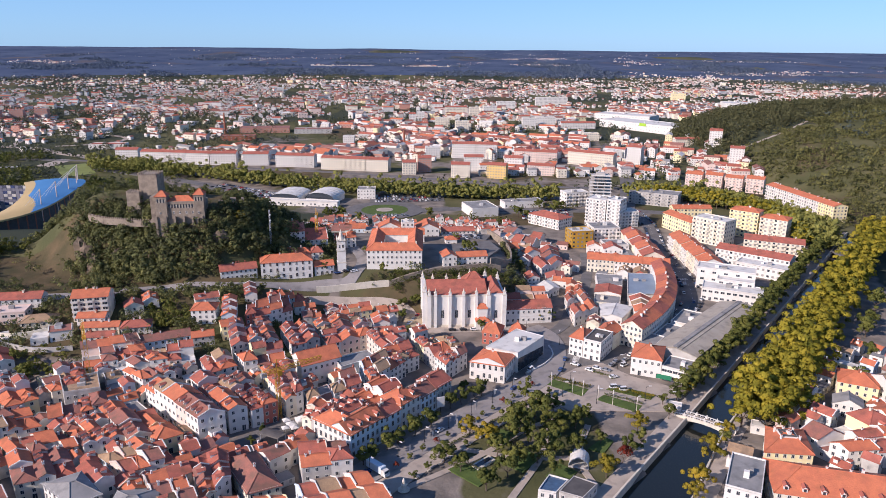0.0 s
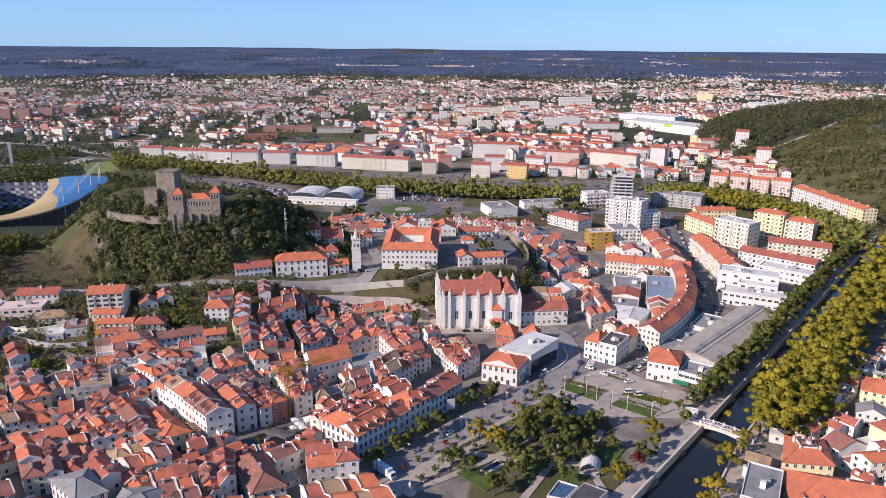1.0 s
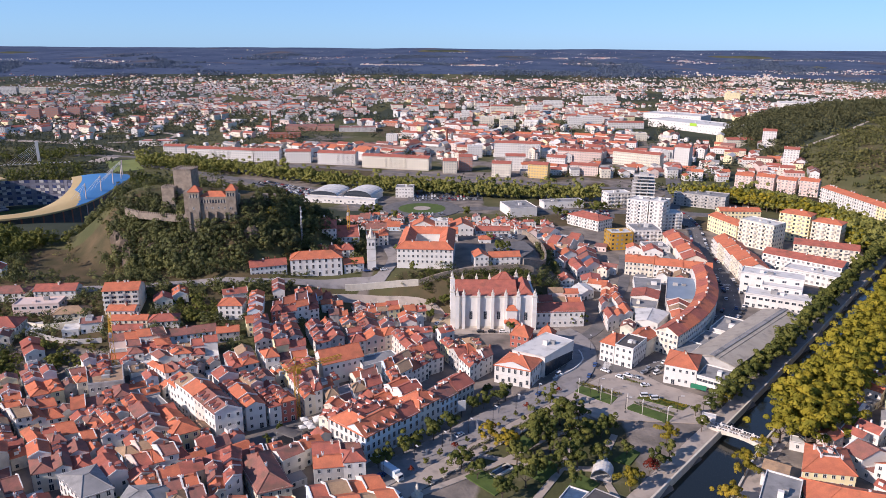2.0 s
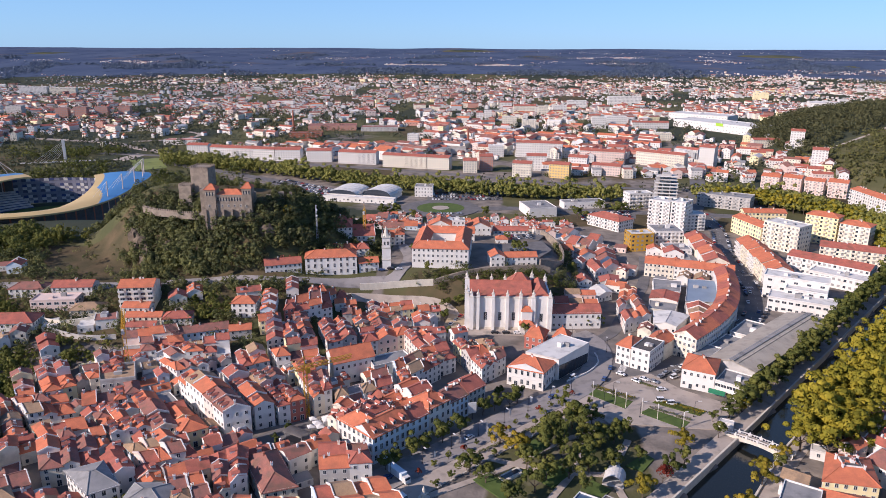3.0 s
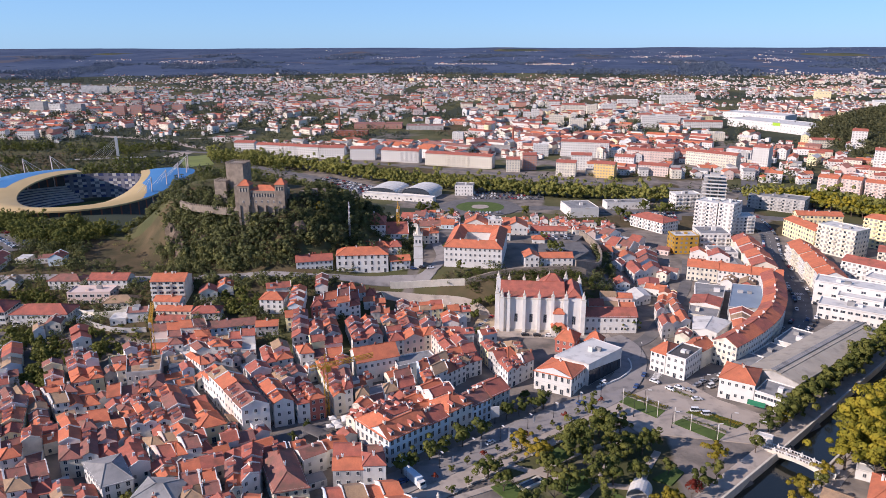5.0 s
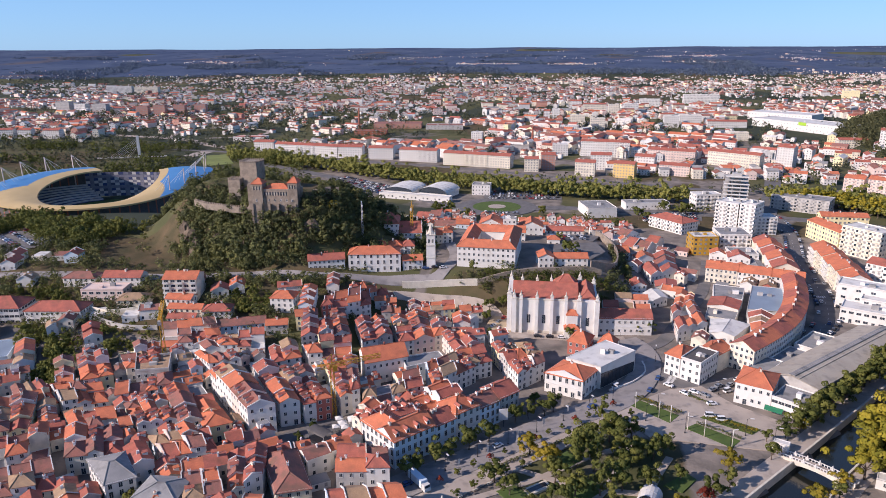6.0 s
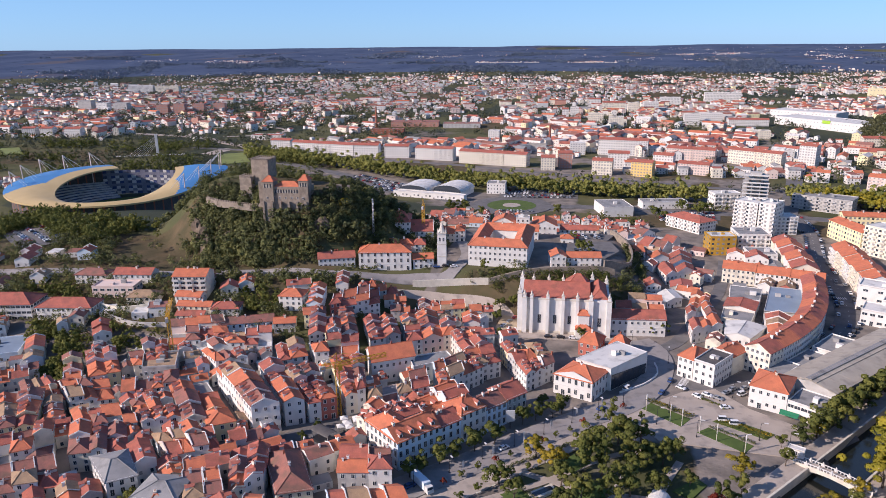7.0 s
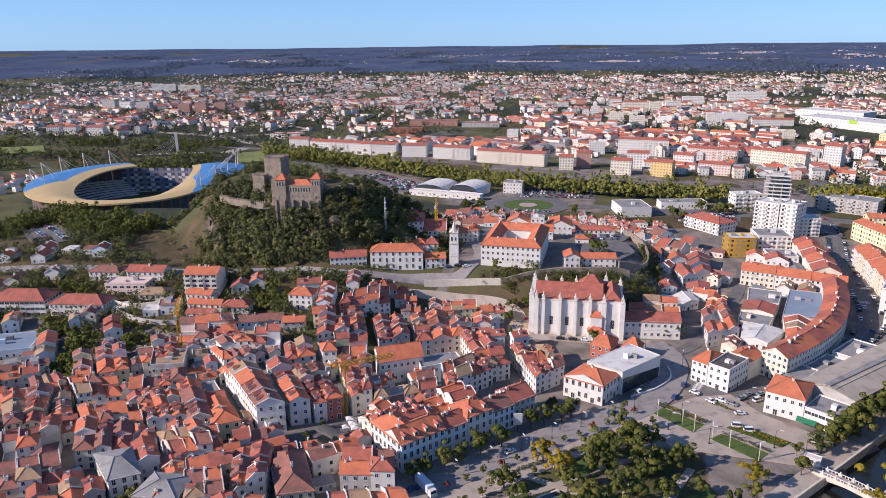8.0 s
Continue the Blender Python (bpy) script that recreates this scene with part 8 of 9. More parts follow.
woods("distant_wood", far, LEAF_FAR, 20, 8.0, 4.0, -1.0, 1.7, "dark green woods between the outer suburbs, greyed by painted haze")
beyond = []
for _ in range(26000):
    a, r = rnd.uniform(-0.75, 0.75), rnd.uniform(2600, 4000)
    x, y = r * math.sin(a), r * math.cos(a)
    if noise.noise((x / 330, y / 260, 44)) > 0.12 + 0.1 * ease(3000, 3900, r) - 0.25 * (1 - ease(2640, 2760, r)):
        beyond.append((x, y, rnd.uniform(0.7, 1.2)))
woods("horizon_wood", beyond, LEAF_HAZE, 9, 9.0, 4.0, 0.0, 2.6, "woods on the far plain, leaves tinted blue for haze")
spots = scatter(7500, (-1100, 1150, 960, 2500), lambda x, y: rnd.uniform(0.5, 0.9) if not (265 < x < 470 and 1190 < y < 1480) else 0)
woods("suburb_trees", spots, LEAF_SUBURB, 14, 3.6, 3.4, 0.2, 1.1, "single dark trees scattered among suburban houses")


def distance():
    """The plain that fades to the horizon, a gently rising ring beyond the suburbs, its haze painted in as blue."""
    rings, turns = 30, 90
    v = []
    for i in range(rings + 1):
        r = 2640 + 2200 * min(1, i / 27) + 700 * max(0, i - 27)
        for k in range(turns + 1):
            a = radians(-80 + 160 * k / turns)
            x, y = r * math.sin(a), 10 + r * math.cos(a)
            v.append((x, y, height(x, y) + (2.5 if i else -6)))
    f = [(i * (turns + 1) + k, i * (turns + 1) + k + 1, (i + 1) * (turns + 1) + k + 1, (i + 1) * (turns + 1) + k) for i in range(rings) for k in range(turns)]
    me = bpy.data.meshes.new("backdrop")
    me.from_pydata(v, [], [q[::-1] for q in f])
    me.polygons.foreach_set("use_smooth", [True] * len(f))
    m = bpy.data.materials.new("haze_blue_plain")
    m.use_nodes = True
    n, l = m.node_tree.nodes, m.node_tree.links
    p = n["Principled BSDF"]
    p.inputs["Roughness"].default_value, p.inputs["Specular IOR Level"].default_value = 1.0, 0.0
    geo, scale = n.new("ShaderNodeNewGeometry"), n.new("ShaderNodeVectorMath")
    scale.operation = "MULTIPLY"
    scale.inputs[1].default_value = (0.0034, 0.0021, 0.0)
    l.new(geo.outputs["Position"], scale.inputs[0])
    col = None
    # woods, fields and specks, each with the blue of haze mixed in
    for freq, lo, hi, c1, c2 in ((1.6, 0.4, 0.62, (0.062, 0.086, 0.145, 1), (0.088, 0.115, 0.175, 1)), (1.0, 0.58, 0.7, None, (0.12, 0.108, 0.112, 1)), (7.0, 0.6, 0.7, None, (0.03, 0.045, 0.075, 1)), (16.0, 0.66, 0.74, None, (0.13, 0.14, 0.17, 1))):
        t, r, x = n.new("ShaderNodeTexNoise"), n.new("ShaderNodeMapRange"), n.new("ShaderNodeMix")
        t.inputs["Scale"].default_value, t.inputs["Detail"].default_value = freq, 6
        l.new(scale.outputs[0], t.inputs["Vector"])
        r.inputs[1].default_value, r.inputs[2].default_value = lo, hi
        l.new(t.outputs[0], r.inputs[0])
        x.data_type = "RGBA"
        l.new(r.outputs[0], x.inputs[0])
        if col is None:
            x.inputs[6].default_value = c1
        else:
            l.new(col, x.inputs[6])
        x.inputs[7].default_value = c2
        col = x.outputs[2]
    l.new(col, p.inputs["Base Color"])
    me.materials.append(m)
    tagged(new("backdrop", me), "wooded plain and fields reaching the horizon, tinted blue for haze", "backdrop", kind="structure")


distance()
woods("valley_belts", scatter(5200, (-900, -300, 640, 1020), lambda x, y: rnd.uniform(0.7, 1.4) if noise.noise((x / 110, y / 34, 14)) > 0.14 and math.hypot(x + 402, y - 548) > 125 and y < 1010 + 0.1 * x else 0), LEAF_GREEN, 40, 3.4, 4.2, 0.3, 0.85, "belts of green trees and poplars across the valley")
rows = []
for way, sides in ((AVENUE, (-6, 0, 6, 12)), (AVENUE_EAST, (-8, -3, 2, 7, 12, 17))):
    line = smooth_line(way, 2.0)
    for side in sides:
        run = 0.0
        for a, b in zip(line, line[1:]):
            run += (b - a).length
            if run > 5.6:
                run = 0.0
                n = Vector((-(b - a).y, (b - a).x)).normalized() * (side + rnd.uniform(-1, 1))
                rows.append((a.x + n.x, a.y + n.y, rnd.uniform(1.0, 1.25)))
woods("avenue_rows", rows, LEAF_AVENUE, 420, 4.4, 5.2, 1.6, 0.66, "close rows of yellow-green plane trees along the avenue", lobes=11)

# ---- suburbs ----
CLUSTERS = [(-1000, 1150, 200, 110, 170), (-1150, 1460, 250, 150, 190), (-1400, 1750, 320, 150, 170), (-1750, 2150, 350, 150, 90), (20, 1110, 190, 150, 420), (180, 1060, 130, 110, 170), (345, 880, 28, 80, 60), (-190, 965, 120, 45, 150), (-150, 1290, 90, 110, 100), (220, 1480, 330, 150, 420), (-500, 1850, 600, 220, 700), (100, 2050, 600, 150, 600),
            (850, 2050, 480, 230, 520), (-1000, 1450, 230, 230, 380), (-900, 1060, 130, 90, 110), (-960, 1030, 110, 60, 120), (-1220, 1340, 200, 130, 200), (-150, 2360, 700, 150, 420), (720, 2430, 480, 170, 330), (-950, 2150, 420, 150, 260), (-480, 3150, 260, 70, 150), (-120, 3230, 200, 60, 110), (150, 3500, 260, 90, 130), (480, 3820, 330, 90, 150), (540, 3300, 260, 80, 140), (1150, 3500, 480, 130, 240), (-1750, 2950, 420, 110, 150), (-1000, 3600, 500, 120, 130), (1250, 2750, 420, 150, 200), (-560, 650, 60, 80, 60),
            (560, 1650, 240, 110, 180), (-330, 1000, 90, 40, 40), (-720, 1260, 230, 170, 260), (-560, 1500, 260, 120, 240), (-640, 830, 110, 60, 36), (-360, 1220, 140, 110, 90), (200, 4250, 1500, 150, 150), (120, 960, 120, 50, 60)]


def suburbs():
    near, far_mesh = 0, Mesh()
    walls = [WHITE] * 14 + [CREAM] * 3 + [PINK, GREYWALL]
    tones = [WHITE] * 6 + [CREAM] * 4 + [PINK] * 2 + [YELLOW, GREYWALL, BRICKPINK]
    roofs = [TILE] * 4 + [TILE_NEW] * 2 + [TILE_OLD] * 4 + [FLAT_WHITE, FLAT_GREY]
    for cx, cy, rx, ry, n in CLUSTERS:
        base_turn = rnd.uniform(-0.5, 0.5)
        for _ in range(int(n * (2.3 if cy < 1300 else 3.6))):
            x, y = rnd.gauss(cx, rx * 0.6), rnd.gauss(cy, ry * 0.6)
            if 640 < y < 905 and -460 < x < 250 or math.hypot(x + 412, y - 552) < 130:
                continue
            if y < 640 and x > -330 or -375 < x < -150 and 1000 < y < 1260 or 265 < x < 470 and 1190 < y < 1480 or -490 < x < -290 and 430 < y < 510:
                continue
            if x > 300 and 560 < y < 1450 and height(x, y) > 30:
                continue
            if any(a[0] - 9 < x < b[0] + 9 and a[1] - 12 < y < a[1] + 24 for a, b, _, _ in INNER):
                continue
            r = math.hypot(x, y)
            town = r < 1700 and x > -330
            big = y > 700 and rnd.random() < (0.24 if town else 0.07)
            w, d = (rnd.uniform(18, 40), rnd.uniform(11, 15)) if big else (rnd.uniform(7, 12), rnd.uniform(6, 9))
            h = rnd.uniform(9, 17) if big else rnd.uniform(4.5, 8)
            k = 1 / (1 + max(0.0, r - 1250) / 2200)
            k *= 0.76 if r < 2450 else 0.6
            if y > 640 and x < -330 and y < 1000 + 0.1 * x or noise.noise((x / 95, y / 95, 31)) < -0.2 or r > 2700 and noise.noise((x / 200, y / 200, 27)) < 0.08:
                continue
            w, d, h = w * k, d * k, h * k
            t = base_turn + rnd.choice((0, math.pi / 2)) + rnd.uniform(-0.15, 0.15)
            c, s2 = math.cos(t), math.sin(t)
            quad = [(x + c * a * w / 2 - s2 * b * d / 2, y + s2 * a * w / 2 + c * b * d / 2) for a, b in ((-1, -1), (1, -1), (1, 1), (-1, 1))]
            z = min(height(*p) for p in quad) + (2.5 if r > 2650 else 0)
            plain_house(far_mesh, quad, h, 0.24 * d, False, rnd.choice(tones if big else walls), rnd.choice(roofs), z, windows=r < 1500, flat=rnd.random() < 0.15)
    tagged(new("suburb_houses", far_mesh.data("suburb_houses")), "distant suburbs of white houses with red roofs", "houses", kind="stuff")


suburbs()


def in_quad(quad, n):
    """Random places in a four-cornered patch."""
    a, b, c, d = [Vector(p) for p in quad]
    got = []
    for _ in range(n):
        u, v = rnd.random(), rnd.random()
        got.append((a * (1 - u) + b * u) * (1 - v) + (d * (1 - u) + c * u) * v)
    return got


BLOCK_YARD, ROAD_YARD, YARD = [(45, 803), (203, 824), (218, 887), (45, 858)], [(211, 809), (278, 799), (292, 891), (227, 889)], [(74, 605), (121, 616), (125, 650), (75, 638)]
spots = [(p.x, p.y, rnd.uniform(0.5, 1.0)) for p in in_quad(BLOCK_YARD, 150) + in_quad(ROAD_YARD, 60) + in_quad([(0, 585), (60, 580), (66, 604), (6, 606)], 26) + in_quad([(60, 640), (130, 646), (134, 672), (60, 668)], 50)]
woods("block_gardens", spots, LEAF_GREEN, 70, 3.0, 2.8, 0.4, 0.55, "garden trees between the road and apartment rows")
yard = Mesh()
for p in in_quad(BLOCK_YARD, 34) + in_quad(ROAD_YARD, 26):
    w, d, t = rnd.uniform(9, 18), rnd.uniform(8, 11), rnd.choice((0.1, 1.67, -0.3))
    c, s2 = math.cos(t), math.sin(t)
    quad = [(p.x + c * a * w / 2 - s2 * b * d / 2, p.y + s2 * a * w / 2 + c * b * d / 2) for a, b in ((-1, -1), (1, -1), (1, 1), (-1, 1))]
    plain_house(yard, quad, rnd.uniform(5, 11), 0.22 * d, False, rnd.choice((WHITE, WHITE, WHITE, CREAM, PINK)), rnd.choice((TILE, TILE_NEW, TILE_OLD, FLAT_GREY)), height(p.x, p.y), flat=rnd.random() < 0.25)
tagged(new("yard_houses", yard.data("yard_houses")), "low white houses between the apartment rows", "houses", kind="stuff")
slab("pavement", YARD, 0.3, ASPHALT, "asphalt car park between the museum and tower", "car park", 0)

# ---- vehicles ----
CARPAINT = [surface("car_white", (0.75, 0.75, 0.74, 1), (0.7, 0.7, 0.69, 1), 1, 0.3, 4, 0, 0.05), surface("car_silver", (0.4, 0.41, 0.43, 1), (0.36, 0.37, 0.39, 1), 1, 0.3, 4, 0, 0.05, metal=0.5), surface("car_dark", (0.03, 0.03, 0.035, 1), (0.025, 0.025, 0.03, 1), 1, 0.25, 4, 0, 0.1),
            surface("car_red", (0.35, 0.03, 0.03, 1), (0.3, 0.03, 0.03, 1), 1, 0.3, 4, 0, 0.1), surface("car_blue", (0.05, 0.09, 0.22, 1), (0.04, 0.08, 0.2, 1), 1, 0.3, 4, 0, 0.1)]
TYRE = surface("tyre_rubber", (0.02, 0.02, 0.02, 1), (0.015, 0.015, 0.015, 1), 2, 0.9, 6, 0, 0.1)


def car_shape(me, paint, x=0.0, y=0.0, z=0.0, turn=0.0, van=False, wheels=True):
    c, s = math.cos(turn), math.sin(turn)

    def at(a, b, h):
        return x + c * a - s * b, y + s * a + c * b, z + h
    prof = [(-2.1, 0.35), (-2.15, 0.85), (-1.9, 1.0), (-1.0, 1.05), (0.95, 1.05), (1.9, 0.9), (2.1, 0.65), (2.1, 0.35)]
    hi = 2.0 if van else 1.5
    cab = [(-2.0, 1.0), (-1.9, hi), (1.0 if van else 0.2, hi), (1.6 if van else 1.05, 1.05)] if van else [(-1.85, 1.0), (-1.3, hi), (0.25, hi), (1.05, 1.05)]
    for p, w, mat in ((prof, 0.85, paint), (cab, 0.72, GLASS)):
        me.face([at(a, -w, h) for a, h in reversed(p)][::-1], mat)
        me.face([at(a, w, h) for a, h in p][::-1], mat)
        for (a0, h0), (a1, h1) in zip(p, p[1:]):
            roof_face = mat is GLASS and h0 == h1
            me.face([at(a0, w, h0), at(a0, -w, h0), at(a1, -w, h1), at(a1, w, h1)][::-1], paint if roof_face else mat)
    return me


def wheel_data():
    me = Mesh()
    n = 10
    for sy in (-0.1, 0.1):
        me.face([(0.32 * math.cos(2 * math.pi * k / n), sy, 0.32 * math.sin(2 * math.pi * k / n)) for k in range(n)], TYRE)
    for k in range(n):
        a, b = 2 * math.pi * k / n, 2 * math.pi * (k + 1) / n
        me.face([(0.32 * math.cos(a), -0.1, 0.32 * math.sin(a)), (0.32 * math.cos(b), -0.1, 0.32 * math.sin(b)), (0.32 * math.cos(b), 0.1, 0.32 * math.sin(b)), (0.32 * math.cos(a), 0.1, 0.32 * math.sin(a))], TYRE)
    return me.data("wheel")


WHEEL = wheel_data()
CAR_BODY = [[car_shape(Mesh(), p, van=v).data("body") for p in CARPAINT] for v in (False, True)]
CAR_NAME = ["white", "silver", "black", "red", "blue"]


def car(x, y, turn, z=None, van=False, paint=None):
    k = rnd.choice((0, 0, 1, 1, 2, 2, 3, 4)) if paint is None else paint
    root = thing("van" if van else "car", "%s %s parked on the street" % (CAR_NAME[k], "van" if van else "hatchback car"), "van" if van else "car", (x, y, height(x, y) + 0.3 if z is None else z), turn, group="parked cars")
    part("body", CAR_BODY[1 if van else 0][k], root)
    for a in (-1.3, 1.3):
        for b in (-0.78, 0.78):
            part("wheel", WHEEL, root, at=(a, b, 0.32))


for u in (0.05, 0.45, 0.95):
    p = Vector((-20, 206)).lerp(Vector((46, 280)), u)
    car(p.x - 4.6, p.y + 4.2, math.atan2(74, 66) + rnd.uniform(-0.05, 0.05))
for x, y, a in ((70, 306, -0.6), (76, 300, -0.7), (80, 302, -0.5), (84, 300, -0.6), (88, 306, 0.8), (91, 310, 0.8), (86, 293, 0.3), (96, 312, 0.8), (100, 318, 0.85), (62, 300, 1.2), (66, 312, 1.3), (56, 330, 1.5),
                (132, 360, 1.0), (140, 372, 1.1), (148, 390, 1.1), (158, 396, 1.2), (163, 430, 1.4), (160, 446, 1.5), (170, 470, 1.5), (-8, 344, 0.1), (-14, 356, 1.2), (-12, 362, 1.2), (-10, 368, 1.2),
                (10, 347, 0.1), (16, 347.5, 0.1), (22, 348, 0.1), (-66, 226, 0.9), (-60, 394, 0.3), (-55, 396, 0.3), (-50, 396, 0.4)):
    car(x, y, a)
line = smooth_line(ROADS[3][1], 3.0)
run = 0.0
for a, b in zip(line, line[1:]):
    run += (b - a).length
    if run > 6.0 and 330 < a.y < 640:
        run = 0.0
        d = (b - a).normalized()
        for side in (-5.0, 5.0):
            if rnd.random() < 0.62:
                car(a.x - d.y * side, a.y + d.x * side, math.atan2(d.y, d.x) + rnd.uniform(-0.04, 0.04))
for x, y, a in ((84, 282.6, 0.1), (88, 280.5, 0.2), (94, 306, 0.7), (48, 300, 0.9)):
    car(x, y, a, van=True, paint=0)


PARK_U, PARK_V = (2.63, 0.62), (0.24, 7.86)


strip("pavement", [(-386, 428), (-356, 404), (-322, 380)], 24, ASPHALT, 0.5, "asphalt car park below the stadium trees", "car park")


def car_parks():
    me = Mesh()
    for j in range(3):
        for i in range(24):
            if rnd.random() < 0.75:
                x, y = -384 + 2.5 * i + 5.0 * j, 420 - 1.75 * i + 7.0 * j
                car_shape(me, rnd.choice(CARPAINT[:3] + CARPAINT), x, y, height(x, y) + 0.55, 0.96 + rnd.uniform(-0.06, 0.06))
    for (ox, oy), (ux, uy), (vx, vy), nu, nv, z in (((-250, 732), (2.6, -1.7), (4.5, 7.0), 26, 3, 0.4), ((-205, 672), (2.8, 0.1), (-1, 9.0), 12, 4, 0.4), ((-66, 668), (2.9, 0.4), (-0.6, 7.4), 23, 5, 0.4), ((82, 614), (2.8, -0.4), (0.6, 7.2), 12, 4, 0.4),
                                                    ((6, 474), (2.8, 0.4), (0.4, 6.5), 9, 2, 16.9), ((-305, 650), (2.8, 0), (0, 8.5), 18, 5, 0.4), ((12, 434), (2.6, 0.6), (1, 10.0), 6, 2, 17.4), ((-60, 610), (3.0, 0.2), (0, 0), 10, 1, 0.6), (YARD[0], PARK_U, PARK_V, 17, 4, 0.35)):
        for j in range(nv):
            for i in range(nu):
                if rnd.random() < 0.22:
                    continue
                x, y = ox + ux * i + vx * j, oy + uy * i + vy * j
                car_shape(me, rnd.choice(CARPAINT[:3] + CARPAINT[:2] + CARPAINT), x, y, z, math.atan2(uy, ux) + math.pi / 2 + rnd.uniform(-0.06, 0.06))
    tagged(new("parked_cars", me.data("parked_cars")), "rows of parked cars in the distant car parks", "cars", kind="stuff")


car_parks()


# ---- street furniture ----
def lamp_data():
    me = Mesh()
    me.tube((0, 0, 0), (0, 0, 7.0), 0.11, WOODPOST, 6, 0.07)
    me.tube((0, 0, 6.9), (1.4, 0, 7.3), 0.06, WOODPOST, 5)
    me.box(0, 0, 0, 0.4, 0.4, 0.5, WOODPOST)
    return me.data("pole")


def lamp_head():
    me = Mesh()
    me.box(1.7, 0, 7.2, 1.4, 0.45, 0.2, FRAMEWHITE)
    return me.data("lamp_head")


POLE, HEAD = lamp_data(), lamp_head()
for x, y, a in [(-20 + 9.5 * k, 214 + 10.6 * k, -45) for k in range(8)] + [(73, 268, 0), (88, 261, 20), (64, 284, 0), (59, 274, 0), (95, 271, 0), (104, 266, 0), (90, 303, 0), (66, 330, 90), (50, 344, 90)]:
    root = part("street_lamp", POLE, None)
    root.matrix_basis = pose(x, y, 0.3, 0, 0, a)
    tagged(root, "dark street lamp post with a pale lamp head", "street lamp", "street lamps")
    part("lamp_head", HEAD, root)


def bench_data():
    me = Mesh()
    me.box(0, 0, 0.42, 1.8, 0.5, 0.1, LIMESTONE)
    for sx in (-0.7, 0.7):
        me.box(sx, 0, 0, 0.25, 0.45, 0.42, LIMESTONE)
    return me.data("bench")


BENCH = bench_data()
for k in range(16):
    p = Vector((-8, 208)).lerp(Vector((52, 277)), k / 15)
    b = part("bench", BENCH, None, at=(p.x + 1.5, p.y - 1.2, 0.32), turn=radians(48))
    tagged(b, "pale stone bench on the promenade", "bench", "promenade benches")
for x, y, w, d, h, tiles, label in ((103, 264, 5, 3, 2.8, FLAT_WHITE, "white refreshment kiosk near the bridge"), (131, 246, 5, 5, 3.5, FLAT_WHITE, "small white kiosk at the bridge head")):
    house(front((x, y), (x + w, y - 2), d), h, 1, "flat", wall=WHITE, tiles=tiles, sides=(0,), name="kiosk", category="kiosk", label=label, z=0.2, edge=0.2)
sg = Mesh()
sg.box(0, 0, 0, 0.3, 0.3, 3.0, WOODPOST)
sg.box(0, 0, 3.0, 3.4, 0.4, 4.6, FRAMEWHITE)
tagged(part("billboard", sg, None, at=(5, 258, 0.2), turn=radians(20)), "blank white billboard on a dark post", "billboard")
sg = Mesh()
sg.box(0, 0, 0, 6, 4, 3.0, FRAMEWHITE)
sg.face([(-3.2, -2.2, 3.0), (3.2, -2.2, 3.0), (0, 0, 4.6)], FRAMEWHITE)
sg.face([(3.2, -2.2, 3.0), (3.2, 2.2, 3.0), (0, 0, 4.6)], FRAMEWHITE)
sg.face([(3.2, 2.2, 3.0), (-3.2, 2.2, 3.0), (0, 0, 4.6)], FRAMEWHITE)
sg.face([(-3.2, 2.2, 3.0), (-3.2, -2.2, 3.0), (0, 0, 4.6)], FRAMEWHITE)
tagged(part("marquee", sg, None, at=(-51, 247, 0.2), turn=radians(30)), "white market tent on the old town square", "tent")


def stage():
    """A covered stage being set up on the old town square."""
    root = thing("stage", "dark covered stage being set up on the square", "stage", (-60, 233, 0.2), radians(-25))
    me = Mesh()
    me.box(0, 0, 0, 9, 5, 1.0, WOODPOST)
    part("platform", me, root)
    for x in (-4.2, 4.2):
        for y in (-2.2, 2.2):
            me = Mesh()
            me.tube((x, y, 0), (x, y, 4.4), 0.12, STEEL, 5)
            part("pole", me, root)
    me = Mesh()
    for k in range(8):
        a0, a1 = math.pi * k / 8, math.pi * (k + 1) / 8
        me.face([(-4.6, -2.6 * math.cos(a0), 4.3 + 0.9 * math.sin(a0)), (-4.6, -2.6 * math.cos(a1), 4.3 + 0.9 * math.sin(a1)), (4.6, -2.6 * math.cos(a1), 4.3 + 0.9 * math.sin(a1)), (4.6, -2.6 * math.cos(a0), 4.3 + 0.9 * math.sin(a0))], DARKROOF)
    part("canopy", me, root)


stage()


def parasol(x, y, size):
    root = thing("parasol", "square white cafe parasol on the old town square", "parasol", (x, y, 0.2), radians(30), group="cafe parasols")
    me = Mesh()
    me.tube((0, 0, 0), (0, 0, 3.0), 0.05, STEEL, 6)
    part("pole", me, root)
    me = Mesh()
    c = [(-size, -size, 2.3), (size, -size, 2.3), (size, size, 2.3), (-size, size, 2.3)]
    for i in range(4):
        me.face([c[i], c[(i + 1) % 4], (0, 0, 3.1)], FRAMEWHITE)
        me.face([c[(i + 1) % 4], c[i], (c[i][0], c[i][1], 2.05), (c[(i + 1) % 4][0], c[(i + 1) % 4][1], 2.05)], FRAMEWHITE)
    part("canopy", me, root)


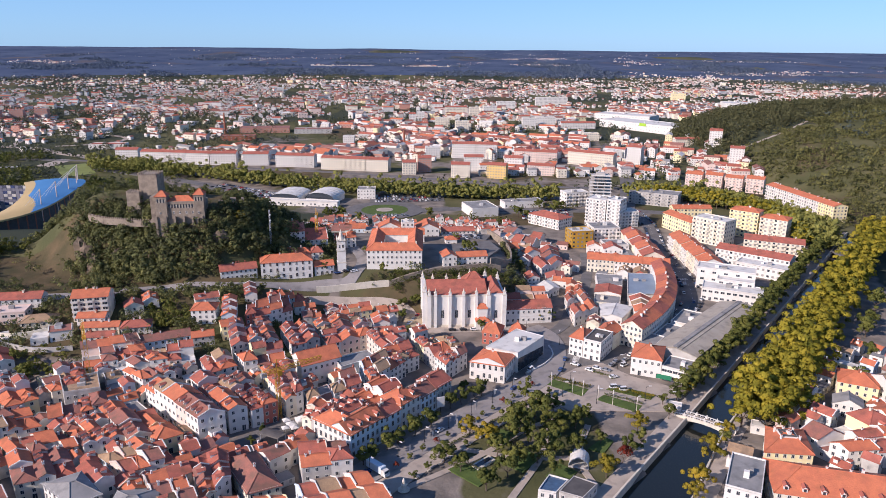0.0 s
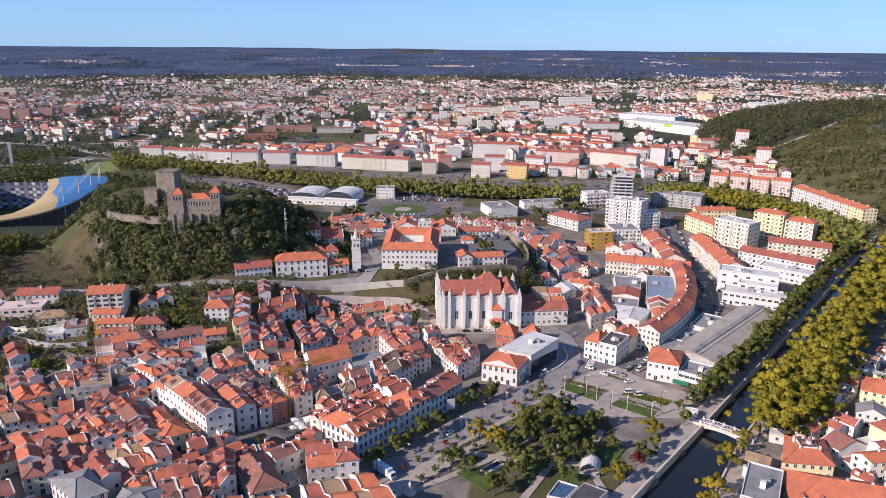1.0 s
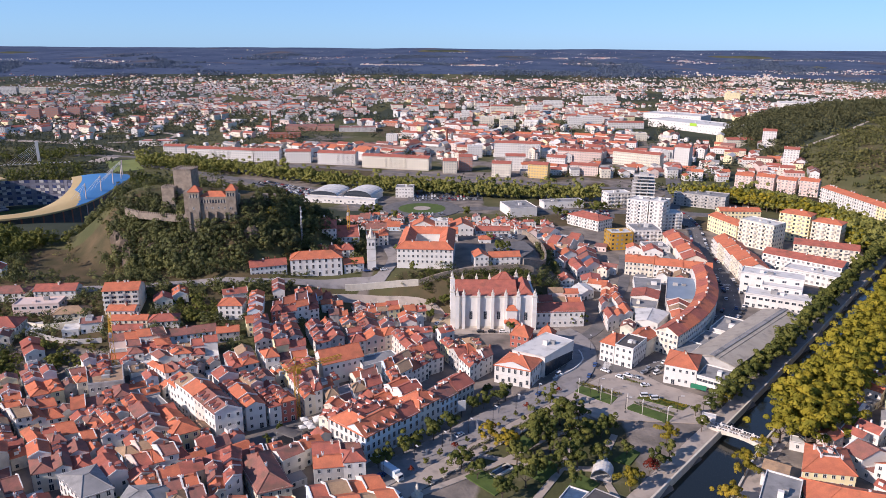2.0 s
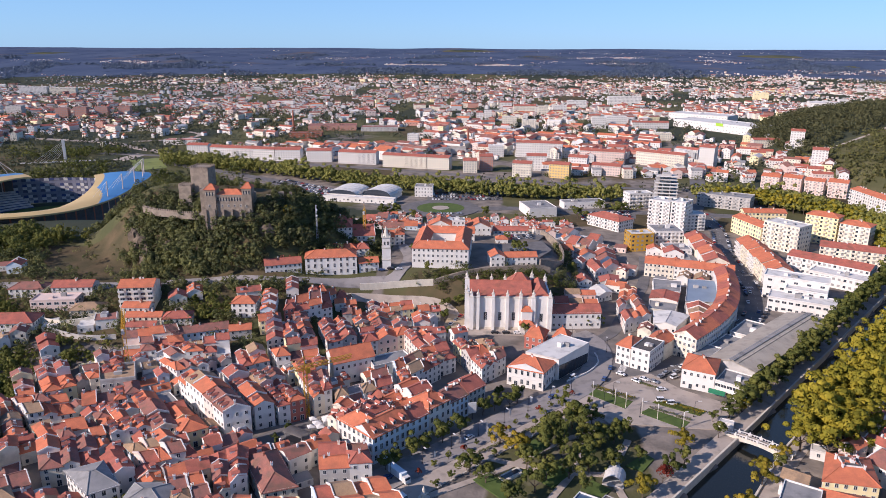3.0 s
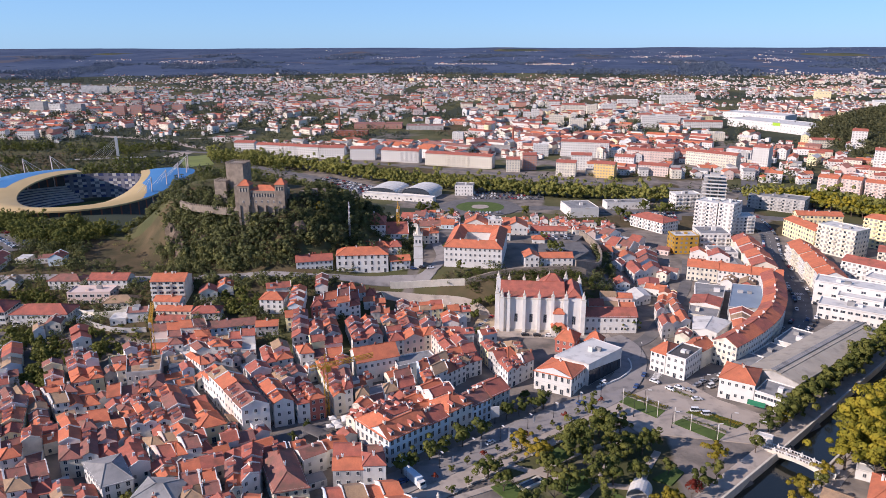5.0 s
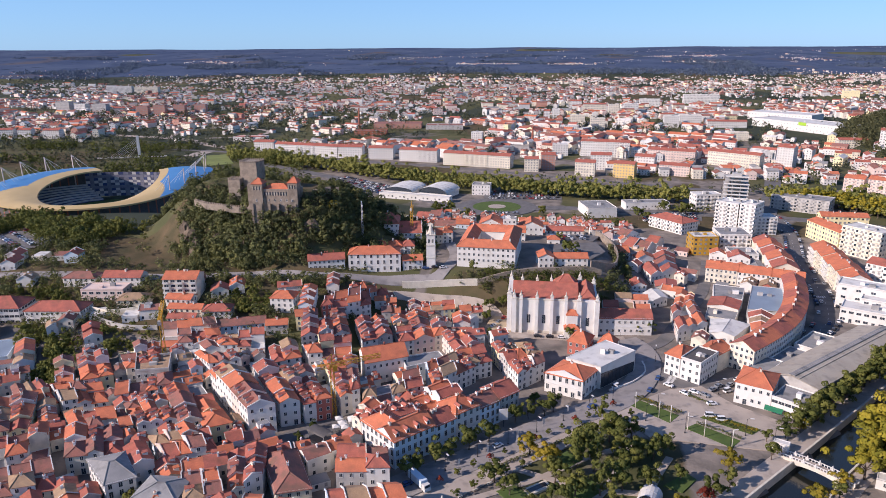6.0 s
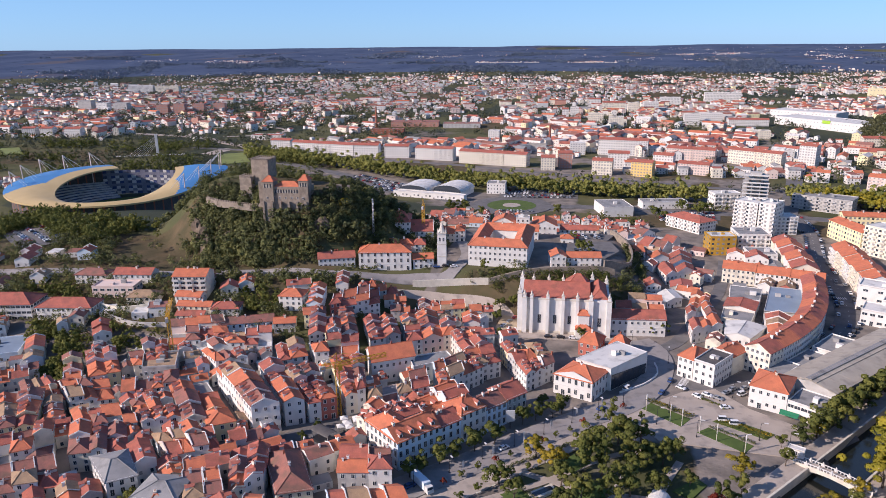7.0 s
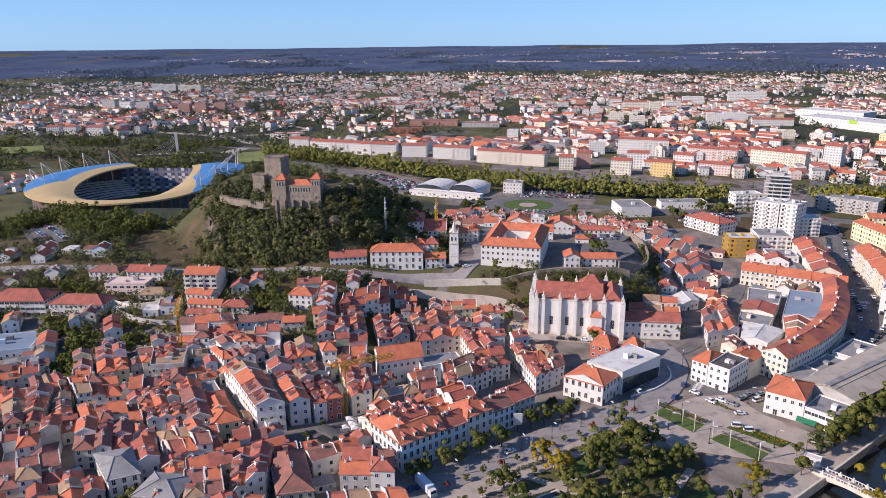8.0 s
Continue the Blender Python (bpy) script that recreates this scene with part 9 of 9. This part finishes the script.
def truck(x, y, turn):
    root = thing("truck", "pale blue box truck standing at the crossroads", "truck", (x, y, 0.3), turn)
    me = Mesh()
    me.box(-1.2, 0, 1.0, 8.0, 2.5, 2.7, PALEBLUE)
    part("cargo_box", me, root)
    me = Mesh()
    me.prism([(2.9, -1.2), (4.9, -1.2), (4.9, 1.2), (2.9, 1.2)], 0.6, 1.7, FRAMEWHITE)
    me.prism([(2.9, -1.15), (4.6, -1.15), (4.6, 1.15), (2.9, 1.15)], 1.7, 2.9, FRAMEWHITE)
    me.face([(4.62, -1.0, 1.8), (4.62, 1.0, 1.8), (4.62, 1.0, 2.7), (4.62, -1.0, 2.7)], GLASS)
    part("cab", me, root)
    me = Mesh()
    me.box(-0.4, 0, 0.6, 9.0, 1.0, 0.4, WOODPOST)
    part("chassis", me, root)
    for a in (-3.6, -2.4, 3.6):
        for b in (-1.1, 1.1):
            part("wheel", WHEEL, root, at=(a, b, 0.45))


truck(-17, 214.5, math.atan2(-9, 10))


def monument(x, y):
    """A stepped stone base with a tapering pale figure-less shaft."""
    root = thing("monument", "small pale stone monument on a stepped base", "monument", (x, y, 0.3), radians(30))
    for name, rings in (("base", [(2.2, 0.0), (2.2, 0.35), (1.6, 0.36), (1.6, 0.7), (1.0, 0.71), (0.9, 1.9), (1.05, 2.0), (1.05, 2.2)]), ("shaft", [(0.6, 2.2), (0.5, 3.2), (0.62, 3.6), (0.35, 4.2), (0.25, 4.6), (0.0, 4.9)])):
        me = Mesh()
        me.lathe(0, 0, rings, LIMESTONE, 8)
        part(name, me, root)


monument(-7, 204.5)
car(-13.5, 203, math.atan2(-9, 10), van=True, paint=0)
for x, y, size in ((-58, 247, 1.5), (-55.5, 244, 1.7), (-53.5, 241.5, 1.6), (-57, 241, 1.4)):
    parasol(x, y, size)
for x, y, k in ((-68, 232, 0.45), (-66, 240, 0.5), (-56, 229, 0.4)):
    tree("garden", x, y, k, "square trees")


# ---- square and garden details ----
def hedge(a, b, mat, label, size=0.75, step=0.8):
    va, vb = Vector(a), Vector(b)
    n = max(2, int((vb - va).length / step))
    out = []
    for k in range(n):
        p = va.lerp(vb, (k + 0.5) / n)
        out.append(crown(60, (size, size * 0.8, 0.0), 0.16, 300 + k, 3) + np.array([p.x + rnd.uniform(-0.15, 0.15), p.y + rnd.uniform(-0.15, 0.15), 0.3, 0, 0, 0]))
    tagged(new("hedge", from_quads("hedge", np.concatenate(out), mat)), label, "hedge")


for a, b, mat, label in (((55.5, 292.3), (72.5, 281.6), LEAF_DARK, "low clipped hedge along the lawn"), ((56.3, 293.4), (73.2, 282.8), LEAF_YELLOW, "low yellowish shrubs bordering the lawn"), ((78.3, 276.6), (93.2, 267.4), LEAF_DARK, "low clipped hedge along the lawn"),
                         ((81, 281.3), (98, 272.6), LEAF_GREEN, "row of rounded shrubs in the planted bed"), ((82.5, 283.2), (99.8, 274.6), LEAF_YELLOW, "row of yellowish shrubs in the planted bed"), ((8, 232), (45, 269), LEAF_DARK, "dark hedge between promenade and garden"),
                         ((13.5, 222), (24.8, 213.6), LEAF_DARK, "dark hedge round the garden lawn"), ((76, 300), (86, 292), LEAF_GREEN, "low shrubs in the road island")):
    hedge(a, b, mat, label)


def banner(x, y):
    root = thing("banner", "white feather banner on a thin pole by the promenade", "banner", (x, y, 0.3), radians(rnd.uniform(20, 60)), group="promenade banners")
    me = Mesh()
    me.tube((0, 0, 0), (0, 0, 3.6), 0.05, STEEL, 5)
    part("pole", me, root)
    me = Mesh()
    for k in range(5):
        w0, w1 = [0.15 + 0.75 * math.sin(math.pi * (0.25 + 0.55 * v / 5)) for v in (k, k + 1)]
        z0, z1 = 1.0 + 0.55 * k, 1.55 + 0.55 * k
        for y2 in (-0.03, 0.03):
            q = [(0.06, y2, z0), (w0, y2, z0), (w1, y2, z1), (0.06, y2, z1)]
            me.face(q if y2 < 0 else q[::-1], FRAMEWHITE)
    part("flag", me, root)


for x, y in ((38, 284), (28.5, 273), (20, 261), (11, 250.5), (11.5, 247), (2, 237.5), (-6.5, 227)):
    banner(x, y)


def lamp_column(x, y):
    root = thing("lamp_column", "tall slim pale lamp column on the square lawn", "street lamp", (x, y, 0.35), group="lamp columns")
    me = Mesh()
    me.tube((0, 0, 0), (0, 0, 5.4), 0.13, LIMESTONE, 8)
    part("pole", me, root)
    me = Mesh()
    me.lathe(0, 0, [(0.13, 5.4), (0.22, 5.5), (0.22, 7.2), (0.1, 7.35)], FRAMEWHITE, 8)
    part("lamp_head", me, root)


for x, y in ((55.3, 283.2), (64.1, 277.6), (68.2, 274.9), (74.2, 270.9), (79.7, 266.6), (88.6, 260.9)):
    lamp_column(x, y)


def vault_tent():
    root = thing("event_tent", "white vaulted event tent among the garden trees", "tent", (57.5, 222.5, 0.2), radians(-14))
    me = Mesh()
    for k in range(10):
        a0, a1 = math.pi * k / 10, math.pi * (k + 1) / 10
        for r, flip in ((3.6, False), (3.5, True)):
            q = [(-r * math.cos(a0), -3.5, r * math.sin(a0) + 0.6), (-r * math.cos(a1), -3.5, r * math.sin(a1) + 0.6), (-r * math.cos(a1), 3.5, r * math.sin(a1) + 0.6), (-r * math.cos(a0), 3.5, r * math.sin(a0) + 0.6)]
            me.face(q[::-1] if flip else q, FRAMEWHITE)
    part("canvas", me, root)
    for y in (-3.5, 0, 3.5):
        me = Mesh()
        for k in range(10):
            a0, a1 = math.pi * k / 10, math.pi * (k + 1) / 10
            me.tube((-3.65 * math.cos(a0), y, 3.65 * math.sin(a0) + 0.6), (-3.65 * math.cos(a1), y, 3.65 * math.sin(a1) + 0.6), 0.07, STEEL, 4)
        part("hoop", me, root)
    me = Mesh()
    me.box(0, 0, 0, 7.4, 7.2, 0.6, GREYWALL)
    part("floor_platform", me, root)


vault_tent()
house([(46.5, 199.5), (54, 196), (60.5, 204), (53, 208.5)], 4.0, 1, "flat", wall=GREYWALL, tiles=DARKROOF, sides=(0, 1), name="kiosk", category="pavilion", label="low garden pavilion with a dark flat roof", z=0.2, edge=0.25)
house([(39.5, 201), (45.5, 199.5), (51, 207), (44.5, 210)], 3.2, 1, "flat", wall=WHITE, tiles=BLUEGLASS, sides=(0, 3), name="kiosk", category="pavilion", label="glass-roofed white cafe pavilion in the garden", z=0.2, edge=0.5)
basin = Mesh()
basin.prism([(17, 219.3), (19.6, 216.4), (26.2, 223.2), (23.8, 226)], 0.0, 0.9, LIMESTONE)
basin.prism([(18.2, 219.3), (19.6, 217.8), (24.9, 223.3), (23.6, 224.8)], 0.9, 0.93, GLASS)
tagged(new("basin", basin.data("basin")), "long stone-edged water basin in the garden", "basin")
